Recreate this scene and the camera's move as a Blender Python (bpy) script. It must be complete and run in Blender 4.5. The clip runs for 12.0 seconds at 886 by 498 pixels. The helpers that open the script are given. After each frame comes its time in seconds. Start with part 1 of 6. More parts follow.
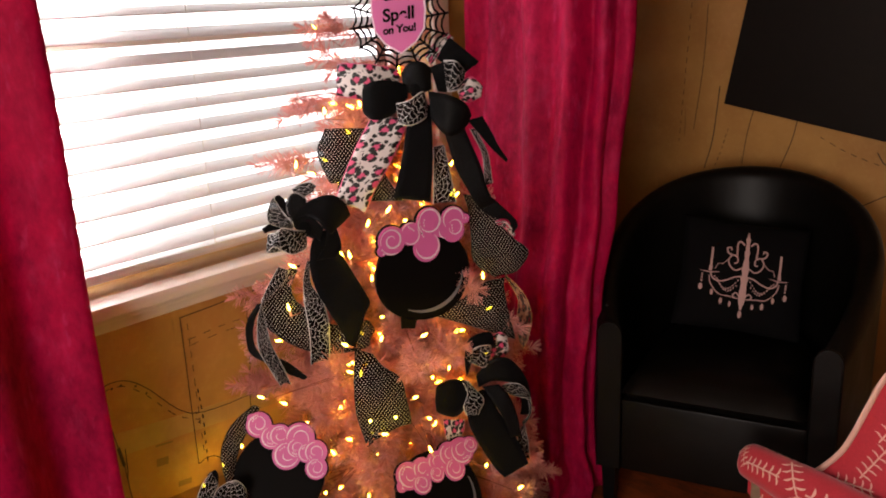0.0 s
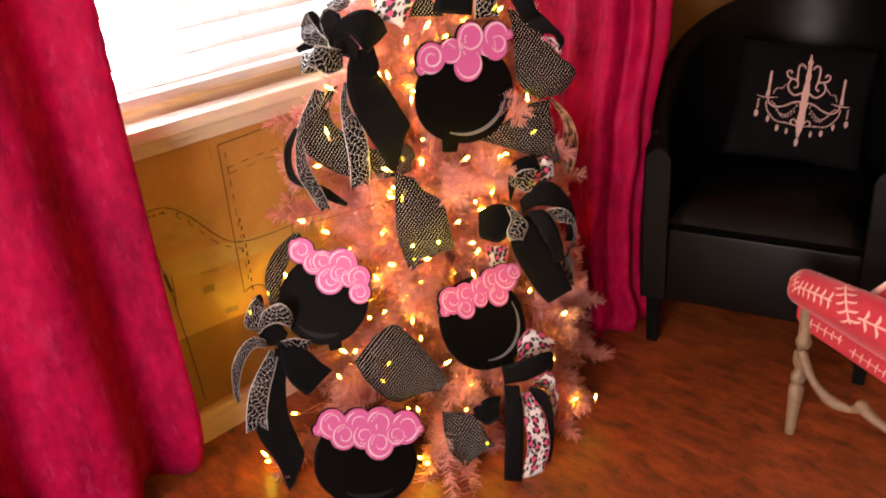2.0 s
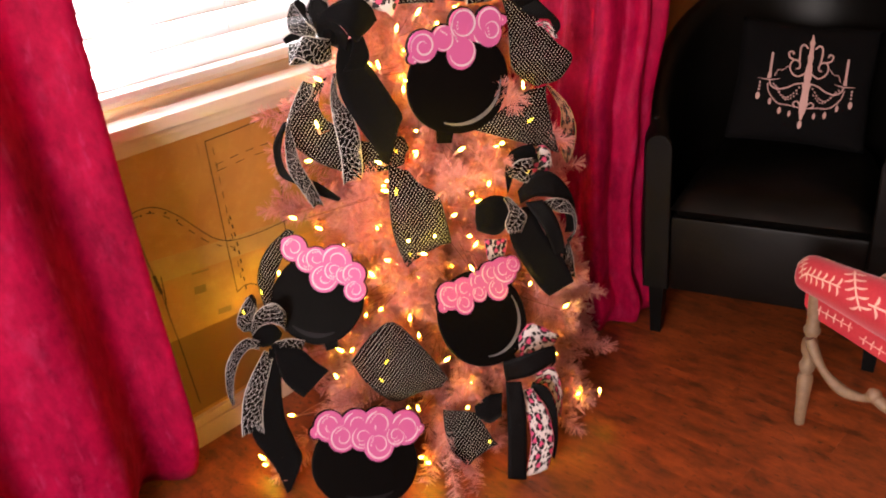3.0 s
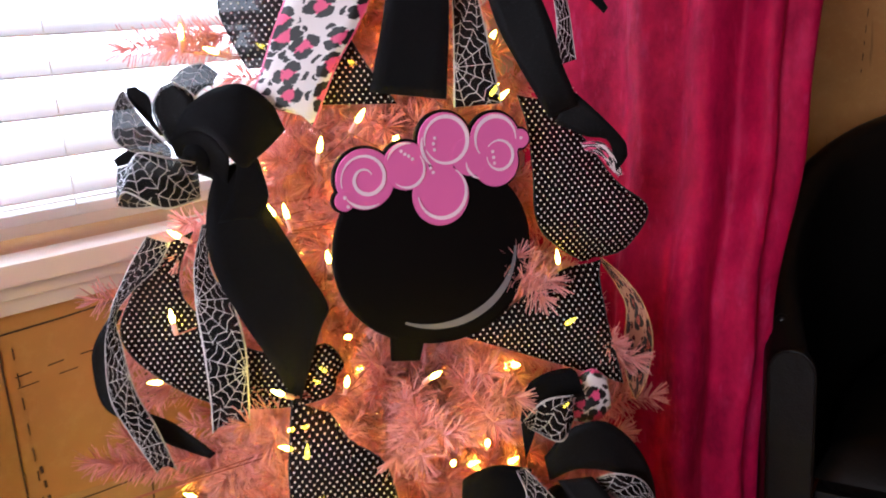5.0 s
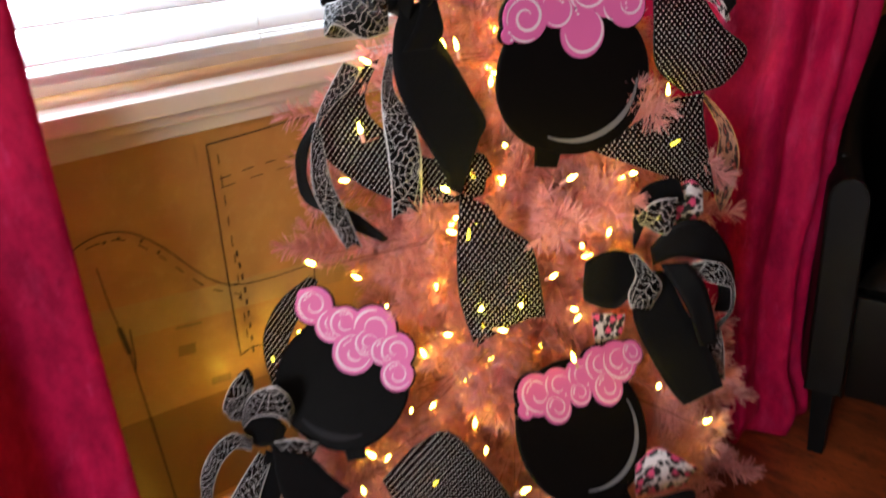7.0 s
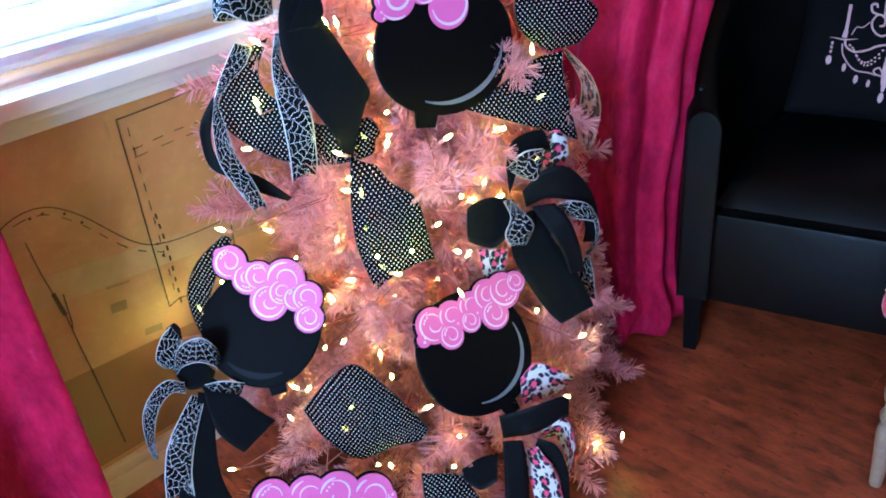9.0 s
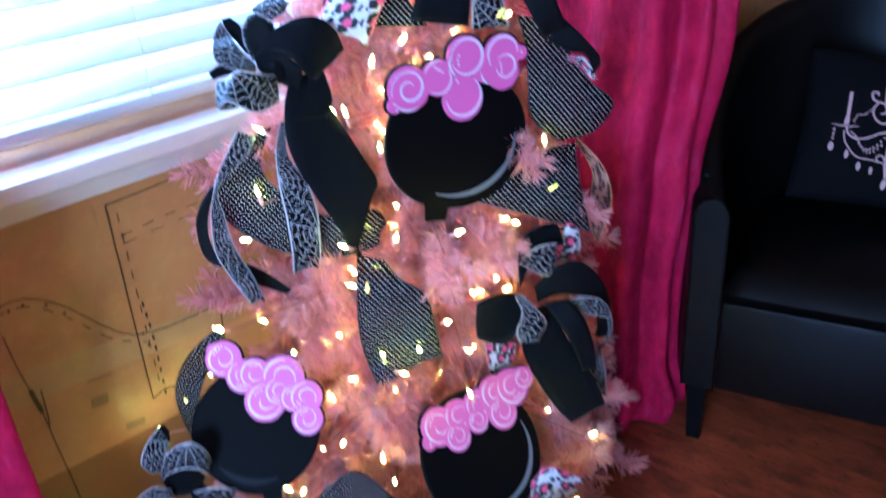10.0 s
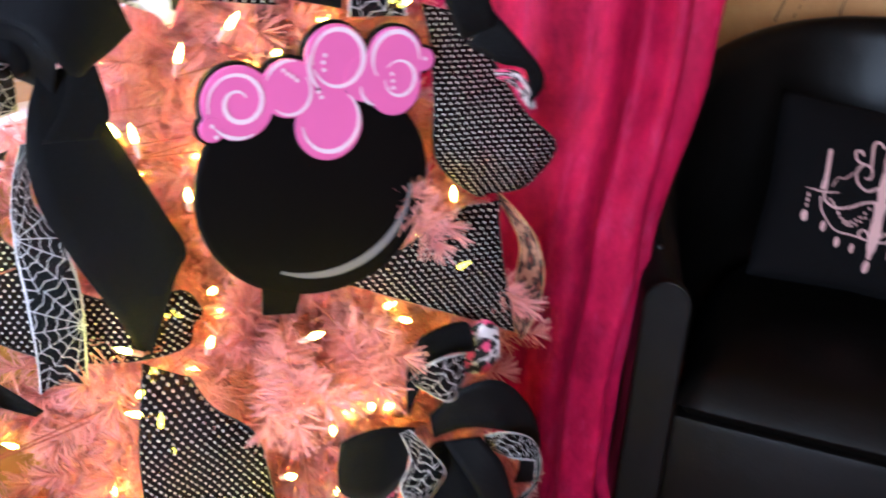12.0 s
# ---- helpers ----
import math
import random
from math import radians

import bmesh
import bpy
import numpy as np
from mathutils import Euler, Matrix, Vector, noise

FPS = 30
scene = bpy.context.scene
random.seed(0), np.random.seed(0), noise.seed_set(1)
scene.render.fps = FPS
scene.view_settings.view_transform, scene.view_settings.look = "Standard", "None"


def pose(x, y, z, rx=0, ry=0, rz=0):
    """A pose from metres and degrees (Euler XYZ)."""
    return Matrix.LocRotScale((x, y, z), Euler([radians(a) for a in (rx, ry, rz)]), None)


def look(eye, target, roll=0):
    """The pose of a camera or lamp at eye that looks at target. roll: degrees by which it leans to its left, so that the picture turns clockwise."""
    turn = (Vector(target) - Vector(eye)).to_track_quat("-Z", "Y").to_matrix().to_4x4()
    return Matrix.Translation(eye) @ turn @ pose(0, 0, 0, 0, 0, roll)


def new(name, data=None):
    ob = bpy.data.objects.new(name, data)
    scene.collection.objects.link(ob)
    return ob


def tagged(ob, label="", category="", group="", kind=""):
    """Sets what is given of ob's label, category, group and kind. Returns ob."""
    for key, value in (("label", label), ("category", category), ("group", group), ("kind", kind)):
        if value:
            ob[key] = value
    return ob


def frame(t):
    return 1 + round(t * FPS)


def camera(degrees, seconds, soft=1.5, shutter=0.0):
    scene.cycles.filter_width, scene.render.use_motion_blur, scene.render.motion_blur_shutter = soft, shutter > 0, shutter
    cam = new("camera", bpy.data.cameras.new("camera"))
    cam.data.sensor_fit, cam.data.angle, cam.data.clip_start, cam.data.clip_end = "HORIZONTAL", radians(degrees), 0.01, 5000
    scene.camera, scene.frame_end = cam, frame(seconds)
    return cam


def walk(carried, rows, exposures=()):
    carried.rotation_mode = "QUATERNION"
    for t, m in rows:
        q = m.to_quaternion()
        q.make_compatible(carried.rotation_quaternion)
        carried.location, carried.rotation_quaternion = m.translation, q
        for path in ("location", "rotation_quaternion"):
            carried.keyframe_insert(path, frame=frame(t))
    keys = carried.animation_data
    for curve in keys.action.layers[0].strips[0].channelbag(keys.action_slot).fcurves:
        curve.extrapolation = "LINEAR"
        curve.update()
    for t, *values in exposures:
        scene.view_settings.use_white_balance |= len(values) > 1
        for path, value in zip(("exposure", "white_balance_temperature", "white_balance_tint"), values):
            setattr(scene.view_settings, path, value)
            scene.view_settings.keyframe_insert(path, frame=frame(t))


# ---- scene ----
cam = camera(56.0, 12.0, soft=1.88, shutter=0.5)
PATH = [
    (0, (0.371, -0.026, 1.562), (-0.932, 1.385, 1.001), -2.8),
    (0.5, (0.354, -0.018, 1.560), (-0.927, 1.401, 0.972), -3.3),
    (1, (0.333, -0.017, 1.545), (-0.916, 1.377, 0.840), -3.4),
    (1.5, (0.346, -0.020, 1.500), (-0.930, 1.293, 0.695), -4.0),
    (2, (0.345, -0.013, 1.457), (-0.959, 1.231, 0.590), -4.6),
    (2.5, (0.360, -0.001, 1.442), (-0.954, 1.204, 0.535), -5.9),
    (2.7, (0.345, -0.004, 1.450), (-0.949, 1.224, 0.546), -6.1),
    (4.3, (-0.068, 0.567, 1.233), (-1.431, 1.858, 0.543), -4.7),
    (4.5, (-0.169, 0.642, 1.207), (-1.548, 1.944, 0.571), -4.5),
    (5, (-0.259, 0.738, 1.176), (-1.708, 2.026, 0.683), -4.5),
    (5.5, (-0.321, 0.795, 1.15), (-1.775, 2.082, 0.671), -4.3),
    (6, (-0.341, 0.804, 1.135), (-1.815, 2.048, 0.604), -4.3),
    (6.5, (-0.284, 0.682, 1.155), (-1.764, 1.857, 0.499), -4.0),
    (7, (-0.148, 0.429, 1.199), (-1.587, 1.572, 0.411), -3.8),
    (7.5, (-0.084, 0.343, 1.182), (-1.438, 1.521, 0.300), -3.5),
    (7.7, (-0.048, 0.321, 1.211), (-1.348, 1.514, 0.269), -3.7),
    (9.3, (0.005, 0.421, 1.343), (-1.276, 1.589, 0.347), -6.3),
    (9.5, (0.001, 0.420, 1.335), (-1.304, 1.613, 0.401), -6.1),
    (10, (-0.117, 0.435, 1.382), (-1.370, 1.706, 0.481), -4.0),
    (10.5, (-0.383, 0.463, 1.527), (-1.476, 1.842, 0.578), -2.5),
    (11, (-0.397, 0.559, 1.454), (-1.427, 1.998, 0.523), -1.1),
    (11.5, (-0.306, 0.782, 1.302), (-1.355, 2.226, 0.400), -1.5),
    (12, (-0.420, 0.815, 1.232), (-1.499, 2.277, 0.396), 2.0),
]
walk(cam, [(t, look(eye, target, roll)) for t, eye, target, roll in PATH],
     [(0, 0.11, 6900, 18), (1, 0.26, 6900, 20), (1.5, 0.72, 6900, 23), (2.5, 1.12, 6900, 22), (4.5, 0.74, 5500, 17), (5, 0.70, 5400, 17), (5.5, 0.84, 5350, 18), (6, 0.74, 5700, 20), (6.5, 0.72, 5600, 14),
      (7, 0.57, 5600, 8), (7.5, 0.82, 5400, 0), (9.5, 1.30, 3350, 0), (10, 1.02, 3500, 7), (10.5, 0.67, 3650, 12), (11, 0.57, 4200, 12), (11.5, 1.07, 4900, 18), (12, 1.47, 4600, 8)])

# ---- world and lights ----
AXIS = Vector((-1.20, 1.48, 0))          # the tree's trunk
WALL_X, WALL_Y, CEILING = -1.53, 3.05, 2.45

world = bpy.data.worlds.new("world")
scene.world = world
world.use_nodes = True
sky = world.node_tree.nodes.new("ShaderNodeTexSky")
sky.sky_type, sky.sun_disc = "NISHITA", False
sky.sun_elevation, sky.sun_rotation = radians(42), radians(285)
world.node_tree.links.new(sky.outputs[0], world.node_tree.nodes["Background"].inputs[0])
world.node_tree.nodes["Background"].inputs[1].default_value = 0.10

sun = new("sun", bpy.data.lights.new("sun", "SUN"))
sun.data.energy, sun.data.angle, sun.data.color = 2.0, radians(1.5), (1.0, 0.95, 0.88)
sun.matrix_world = look((-6, 1.0, 5.4), (0, 1.3, 0))


def area_lamp(name, eye, target, width, height, watts, colour):
    lamp = new(name, bpy.data.lights.new(name, "AREA"))
    lamp.data.shape, lamp.data.size, lamp.data.size_y = "RECTANGLE", width, height
    lamp.data.energy, lamp.data.color = watts, colour
    lamp.matrix_world = look(eye, target)
    return lamp


area_lamp("daylight_side_window", (-1.64, 0.64, 1.52), (0, 0.64, 1.3), 0.64, 1.1, 20, (0.96, 0.98, 1.0))
# unseen fill lamp behind the camera, added to brighten the tree's room side
area_lamp("fill_rear_opening", (0.75, -2.52, 1.55), (0.5, 2, 1.0), 1.5, 1.3, 86, (1.0, 0.93, 0.86))

# ---- materials ----
def rgb(h):
    """sRGB hex to linear."""
    v = [int(h[i:i + 2], 16) / 255 for i in (0, 2, 4)]
    return tuple((c / 12.92 if c <= 0.04045 else ((c + 0.055) / 1.055) ** 2.4) for c in v) + (1,)


class Nodes:
    """Short ways to write node trees."""

    def __init__(self, name):
        self.mat = bpy.data.materials.new(name)
        self.mat.use_nodes = True
        self.tree = self.mat.node_tree
        self.bsdf = self.tree.nodes["Principled BSDF"]
        self.out = self.tree.nodes["Material Output"]

    def put(self, node, socket, value):
        s = node.inputs[socket]
        if hasattr(value, "is_output"):
            self.tree.links.new(value, s)
        else:
            s.default_value = value

    def node(self, kind, inputs=(), out=0, operation=None):
        n = self.tree.nodes.new("ShaderNode" + kind)
        if operation:
            n.operation = operation
        for k, v in dict(inputs).items():
            self.put(n, k, v)
        return n.outputs[out]

    def math(self, op, a, b=0.0, c=None):
        n = self.tree.nodes.new("ShaderNodeMath")
        n.operation = op
        self.put(n, 0, a)
        self.put(n, 1, b)
        if c is not None:
            self.put(n, 2, c)
        return n.outputs[0]

    def mix(self, fac, a, b):
        n = self.tree.nodes.new("ShaderNodeMix")
        n.data_type = "RGBA"
        self.put(n, 0, fac)
        self.put(n, 6, a)
        self.put(n, 7, b)
        return n.outputs[2]

    def band(self, value, low, high, flip=False):
        """0 below low, 1 above high (or the reverse)."""
        n = self.tree.nodes.new("ShaderNodeMapRange")
        self.put(n, 0, value)
        n.inputs[1].default_value, n.inputs[2].default_value = low, high
        n.inputs[3].default_value, n.inputs[4].default_value = (1, 0) if flip else (0, 1)
        return n.outputs[0]

    def place(self, kind="Object", scale=(1, 1, 1)):
        c = self.node("TexCoord", out={"Generated": 0, "UV": 2, "Object": 3}[kind])
        return self.node("Mapping", {0: c, 3: scale})

    def noise(self, where, scale, detail=3, rough=0.55, out=0):
        return self.node("TexNoise", {"Vector": where, "Scale": scale, "Detail": detail, "Roughness": rough}, out=out)

    def bump(self, height, strength=0.3, distance=0.002):
        self.put(self.bsdf, "Normal", self.node("Bump", {"Strength": strength, "Distance": distance, "Height": height}))

    def set(self, **kw):
        for k, v in kw.items():
            self.put(self.bsdf, {"base": "Base Color", "rough": "Roughness", "metal": "Metallic", "sheen": "Sheen Weight",
                                 "sheen_rough": "Sheen Roughness", "sheen_tint": "Sheen Tint", "spec": "Specular IOR Level", "coat": "Coat Weight",
                                 "coat_rough": "Coat Roughness", "alpha": "Alpha", "glow": "Emission Color", "power": "Emission Strength",
                                 "through": "Transmission Weight", "ior": "IOR", "sub": "Subsurface Weight"}[k], v)
        return self.mat


def plain(name, colour, rough=0.5, vary=0.12, scale=14.0, bump=0.0, **kw):
    """A painted or cast surface with a little variation at two scales."""
    n = Nodes(name)
    where = n.place("Object")
    big, fine = n.noise(where, scale * 0.25, 2), n.noise(where, scale * 4, 3)
    c = rgb(colour) if isinstance(colour, str) else colour
    dark = tuple(v * (1 - vary * 2) for v in c[:3]) + (1,)
    light = tuple(min(1, v * (1 + vary)) for v in c[:3]) + (1,)
    n.set(base=n.mix(n.math("MULTIPLY_ADD", fine, 0.4, n.math("MULTIPLY", big, 0.6)), dark, light), rough=rough, **kw)
    if bump:
        n.bump(fine, bump)
    return n.mat


def velvet(name, deep, bright, streak):
    """Crushed curtain velvet: uneven nap, soft sheen, pressed streaks."""
    n = Nodes(name)
    where = n.place("Object", (1, 1, 0.6))
    nap, blot = n.noise(where, 34, 5, 0.7), n.noise(n.place("Object", (1, 1, 0.35)), 9, 4, 0.6)
    fac = n.band(n.math("MULTIPLY_ADD", nap, 0.5, n.math("MULTIPLY", blot, 0.5)), 0.38, 0.64)
    base = n.mix(fac, rgb(deep), rgb(bright))
    marks = n.band(n.noise(n.place("Object", (1, 1, 0.3)), 48, 3, 0.6), 0.60, 0.72)
    base = n.mix(n.math("MULTIPLY", marks, 0.28), base, rgb(streak))
    crushed = n.math("MULTIPLY", n.band(n.noise(n.place("Object", (1, 1, 0.5)), 15, 4, 0.65), 0.56, 0.70), 0.2)
    base = n.mix(crushed, base, rgb(streak))
    n.set(base=base, rough=n.math("MULTIPLY_ADD", nap, -0.3, 0.78), spec=0.12, sheen=0.10, sheen_rough=0.35, sheen_tint=rgb(streak))
    n.bump(n.math("MULTIPLY_ADD", n.noise(where, 90, 3), 0.5, nap), 0.5, 0.004)
    lit = n.node("BsdfTranslucent", {0: base})
    both = n.node("MixShader", {0: 0.18, 1: n.bsdf.outputs[0], 2: lit})
    n.tree.links.new(both, n.out.inputs[0])
    return n.mat


def wood_floor():
    n = Nodes("floor_wood")
    where = n.place("Object", (1.0, 1.0, 1.0))
    tone = n.node("ObjectInfo", out=5)
    shift = n.node("Combine" + "XYZ", {0: n.math("MULTIPLY", tone, 7.0), 1: n.math("MULTIPLY", tone, 3.0), 2: 0.0})
    moved = n.node("VectorMath", {0: where, 1: shift}, operation="ADD")
    grain = n.noise(n.node("Mapping", {0: moved, 3: (4, 60, 8)}), 1.0, 5, 0.62)
    cloud = n.noise(n.node("Mapping", {0: moved, 3: (8, 15, 8)}), 1.0, 5, 0.7)
    flecks = n.band(n.noise(n.node("Mapping", {0: moved, 3: (30, 75, 10)}), 1.0, 3, 0.6), 0.60, 0.66)
    base = n.mix(n.band(n.math("MULTIPLY_ADD", grain, 0.22, n.math("MULTIPLY", cloud, 0.78)), 0.36, 0.64), rgb("4c1f0b"), rgb("aa5024"))
    base = n.mix(n.math("MULTIPLY", tone, 0.25), base, rgb("783e20"))
    base = n.mix(n.math("MULTIPLY", flecks, 0.7), base, rgb("34170a"))
    n.set(base=base, rough=n.math("MULTIPLY_ADD", grain, 0.25, 0.34), coat=0.15, coat_rough=0.35)
    n.bump(n.math("SUBTRACT", grain, flecks), 0.25, 0.0015)
    return n.mat


def tissue_wall():
    """Old sewing-pattern tissue pasted to the wall and varnished."""
    n = Nodes("pattern_tissue_wall")
    where = n.place("Object")
    cloud, fibre = n.noise(where, 2.6, 4, 0.6), n.noise(where, 42, 4, 0.7)
    sheets = n.node("TexVoronoi", {"Vector": n.node("Mapping", {0: where, 2: (0.25, 0.1, 0.3), 3: (1, 1, 1.25)}), "Scale": 2.6}, out=1)
    sep = n.node("SeparateColor", {0: sheets})
    base = n.mix(n.band(cloud, 0.3, 0.7), rgb("a06c34"), rgb("ca9650"))
    base = n.mix(n.math("MULTIPLY", sep, 0.45), base, rgb("b48242"))
    base = n.mix(n.math("MULTIPLY", n.band(fibre, 0.5, 0.8), 0.25), base, rgb("d3a866"))
    drips = n.band(n.noise(n.node("Mapping", {0: where, 3: (30, 30, 3.5)}), 1, 3), 0.69, 0.76)
    base = n.mix(n.math("MULTIPLY", drips, 0.5), base, rgb("5a3d1c"))
    n.set(base=base, rough=n.math("MULTIPLY_ADD", fibre, 0.25, 0.3), coat=0.25, coat_rough=0.25)
    n.bump(n.math("MULTIPLY_ADD", fibre, 0.3, cloud), 0.3, 0.003)
    return n.mat


def tissue_ply(colour):
    n = Nodes("tissue_ply_" + colour)
    where = n.place("Object")
    cloud, fibre = n.noise(where, 4.5, 4, 0.6), n.noise(where, 42, 4, 0.7)
    n.set(base=n.mix(n.math("MULTIPLY_ADD", cloud, 0.8, n.math("MULTIPLY", fibre, 0.25)), rgb("8a5e2c"), rgb(colour)), rough=n.math("MULTIPLY_ADD", fibre, 0.25, 0.3), coat=0.25, coat_rough=0.25)
    n.bump(n.math("MULTIPLY_ADD", fibre, 0.3, cloud), 0.3, 0.003)
    return n.mat


def leather():
    n = Nodes("black_leather")
    where = n.place("Object")
    grain = n.node("TexVoronoi", {"Vector": where, "Scale": 260.0})
    wear = n.noise(where, 7, 4)
    n.set(base=n.mix(wear, rgb("050403"), rgb("0d0a08")), rough=n.math("MULTIPLY_ADD", wear, 0.18, 0.32), spec=0.18)
    crease = n.math("MULTIPLY", n.noise(where, 16, 3, 0.6), 4.0)
    n.bump(n.math("MULTIPLY_ADD", grain, 0.5, crease), 0.25, 0.002)
    return n.mat


def needle():
    n = Nodes("pink_tinsel_needles")
    tone = n.node("ObjectInfo", out=5)
    isle = n.node("NewGeometry", out=8)
    fac = n.math("MULTIPLY_ADD", tone, 0.5, n.math("MULTIPLY", isle, 0.5))
    n.set(base=n.mix(fac, rgb("d28280"), rgb("f4beba")), rough=0.36, spec=0.5)
    glow = n.node("BsdfTranslucent", {0: n.mix(fac, rgb("cc7a68"), rgb("e4a08c"))})
    both = n.node("MixShader", {0: 0.28, 1: n.bsdf.outputs[0], 2: glow})
    n.tree.links.new(both, n.out.inputs[0])
    return n.mat


def see_through(n, amount):
    """Lets part of the light pass a woven ribbon; amount is how solid it is."""
    clear = n.node("BsdfTransparent")
    both = n.node("MixShader", {0: amount, 1: clear, 2: n.bsdf.outputs[0]})
    n.tree.links.new(both, n.out.inputs[0])
    return n.mat


def uv_parts(n):
    c = n.node("TexCoord", out=2)
    s = n.tree.nodes.new("ShaderNodeSeparateXYZ")
    n.tree.links.new(c, s.inputs[0])
    return c, s.outputs[0], s.outputs[1]


def ribbon_velvet():
    n = Nodes("black_velvet_ribbon")
    fuzz = n.noise(n.place("Object"), 180, 3)
    n.set(base=n.mix(fuzz, rgb("060606"), rgb("0f0e10")), rough=0.9, spec=0.1, sheen=0.03, sheen_rough=0.5)
    n.bump(fuzz, 0.4, 0.001)
    return n.mat


def ribbon_satin():
    n = Nodes("black_glitter_ribbon")
    where = n.place("Object")
    spark = n.band(n.noise(where, 900, 1), 0.68, 0.75)
    n.set(base=n.mix(spark, rgb("0b0b0c"), rgb("3a3a40")), rough=n.math("MULTIPLY_ADD", spark, -0.3, 0.6), spec=0.12)
    return n.mat


def ribbon_dots():
    """Black net with small white dots in staggered rows; u and v in metres."""
    n = Nodes("black_dotted_mesh_ribbon")
    c, u, v = uv_parts(n)
    step = 0.0089

    def row(shift):
        a = n.math("SUBTRACT", n.math("FRACT", n.math("MULTIPLY_ADD", u, 1 / step, shift)), 0.5)
        b = n.math("SUBTRACT", n.math("FRACT", n.math("MULTIPLY_ADD", v, 1 / step, shift)), 0.5)
        return n.math("SQRT", n.math("ADD", n.math("MULTIPLY", a, a), n.math("MULTIPLY", b, b)))

    d = n.math("MINIMUM", row(0.0), row(0.5))
    dot = n.band(d, 0.095, 0.135, True)
    weave = n.node("TexWave", {"Vector": c, "Scale": 500.0})
    n.set(base=n.mix(dot, rgb("060505"), rgb("dcd6ce")), rough=0.8, spec=0.12)
    n.bump(weave, 0.15, 0.0005)
    return see_through(n, n.math("MAXIMUM", dot, 0.78))


def ribbon_web():
    """Sheer black ribbon with white cobwebs; u across (0 to 1), v along in metres."""
    n = Nodes("black_cobweb_ribbon")
    c, u, v = uv_parts(n)
    width, length = 0.056, 0.19

    def web(shift_v, centre_u):
        x = n.math("MULTIPLY", n.math("SUBTRACT", u, centre_u), width)
        cell = n.math("SUBTRACT", n.math("FRACT", n.math("MULTIPLY_ADD", v, 1 / length, shift_v)), 0.5)
        y = n.math("MULTIPLY", cell, length)
        r = n.math("SQRT", n.math("ADD", n.math("MULTIPLY", x, x), n.math("MULTIPLY", y, y)))
        turn = n.math("MULTIPLY", n.math("ARCTAN2", y, x), 14 / (2 * math.pi))
        part_of = n.math("ABSOLUTE", n.math("SUBTRACT", n.math("FRACT", turn), 0.5))
        gap = n.math("MULTIPLY", n.math("MULTIPLY", n.math("SUBTRACT", 0.5, part_of), r), 2 * math.pi / 14)
        spoke = n.band(gap, 0.0002, 0.0006, True)
        sag = n.math("MULTIPLY_ADD", n.math("MULTIPLY", n.math("SUBTRACT", 0.5, part_of), r), 0.22, r)
        ring = n.math("ABSOLUTE", n.math("SUBTRACT", n.math("FRACT", n.math("DIVIDE", sag, 0.0118)), 0.5))
        thread = n.band(ring, 0.025, 0.06, True)
        return n.math("MAXIMUM", spoke, thread), r

    a, ra = web(0.0, 0.04)
    b, rb = web(0.5, 0.96)
    nearer = n.math("LESS_THAN", ra, rb)
    lines = n.math("ADD", n.math("MULTIPLY", a, nearer), n.math("MULTIPLY", b, n.math("SUBTRACT", 1.0, nearer)))
    edge = n.band(n.math("ABSOLUTE", n.math("SUBTRACT", u, 0.5)), 0.45, 0.465)
    line = n.math("MAXIMUM", lines, edge)
    n.set(base=n.mix(line, rgb("0a0a0b"), rgb("c4bfbe")), rough=n.math("MULTIPLY_ADD", line, -0.25, 0.75), spec=0.15)
    return see_through(n, n.math("MAXIMUM", line, 0.80))


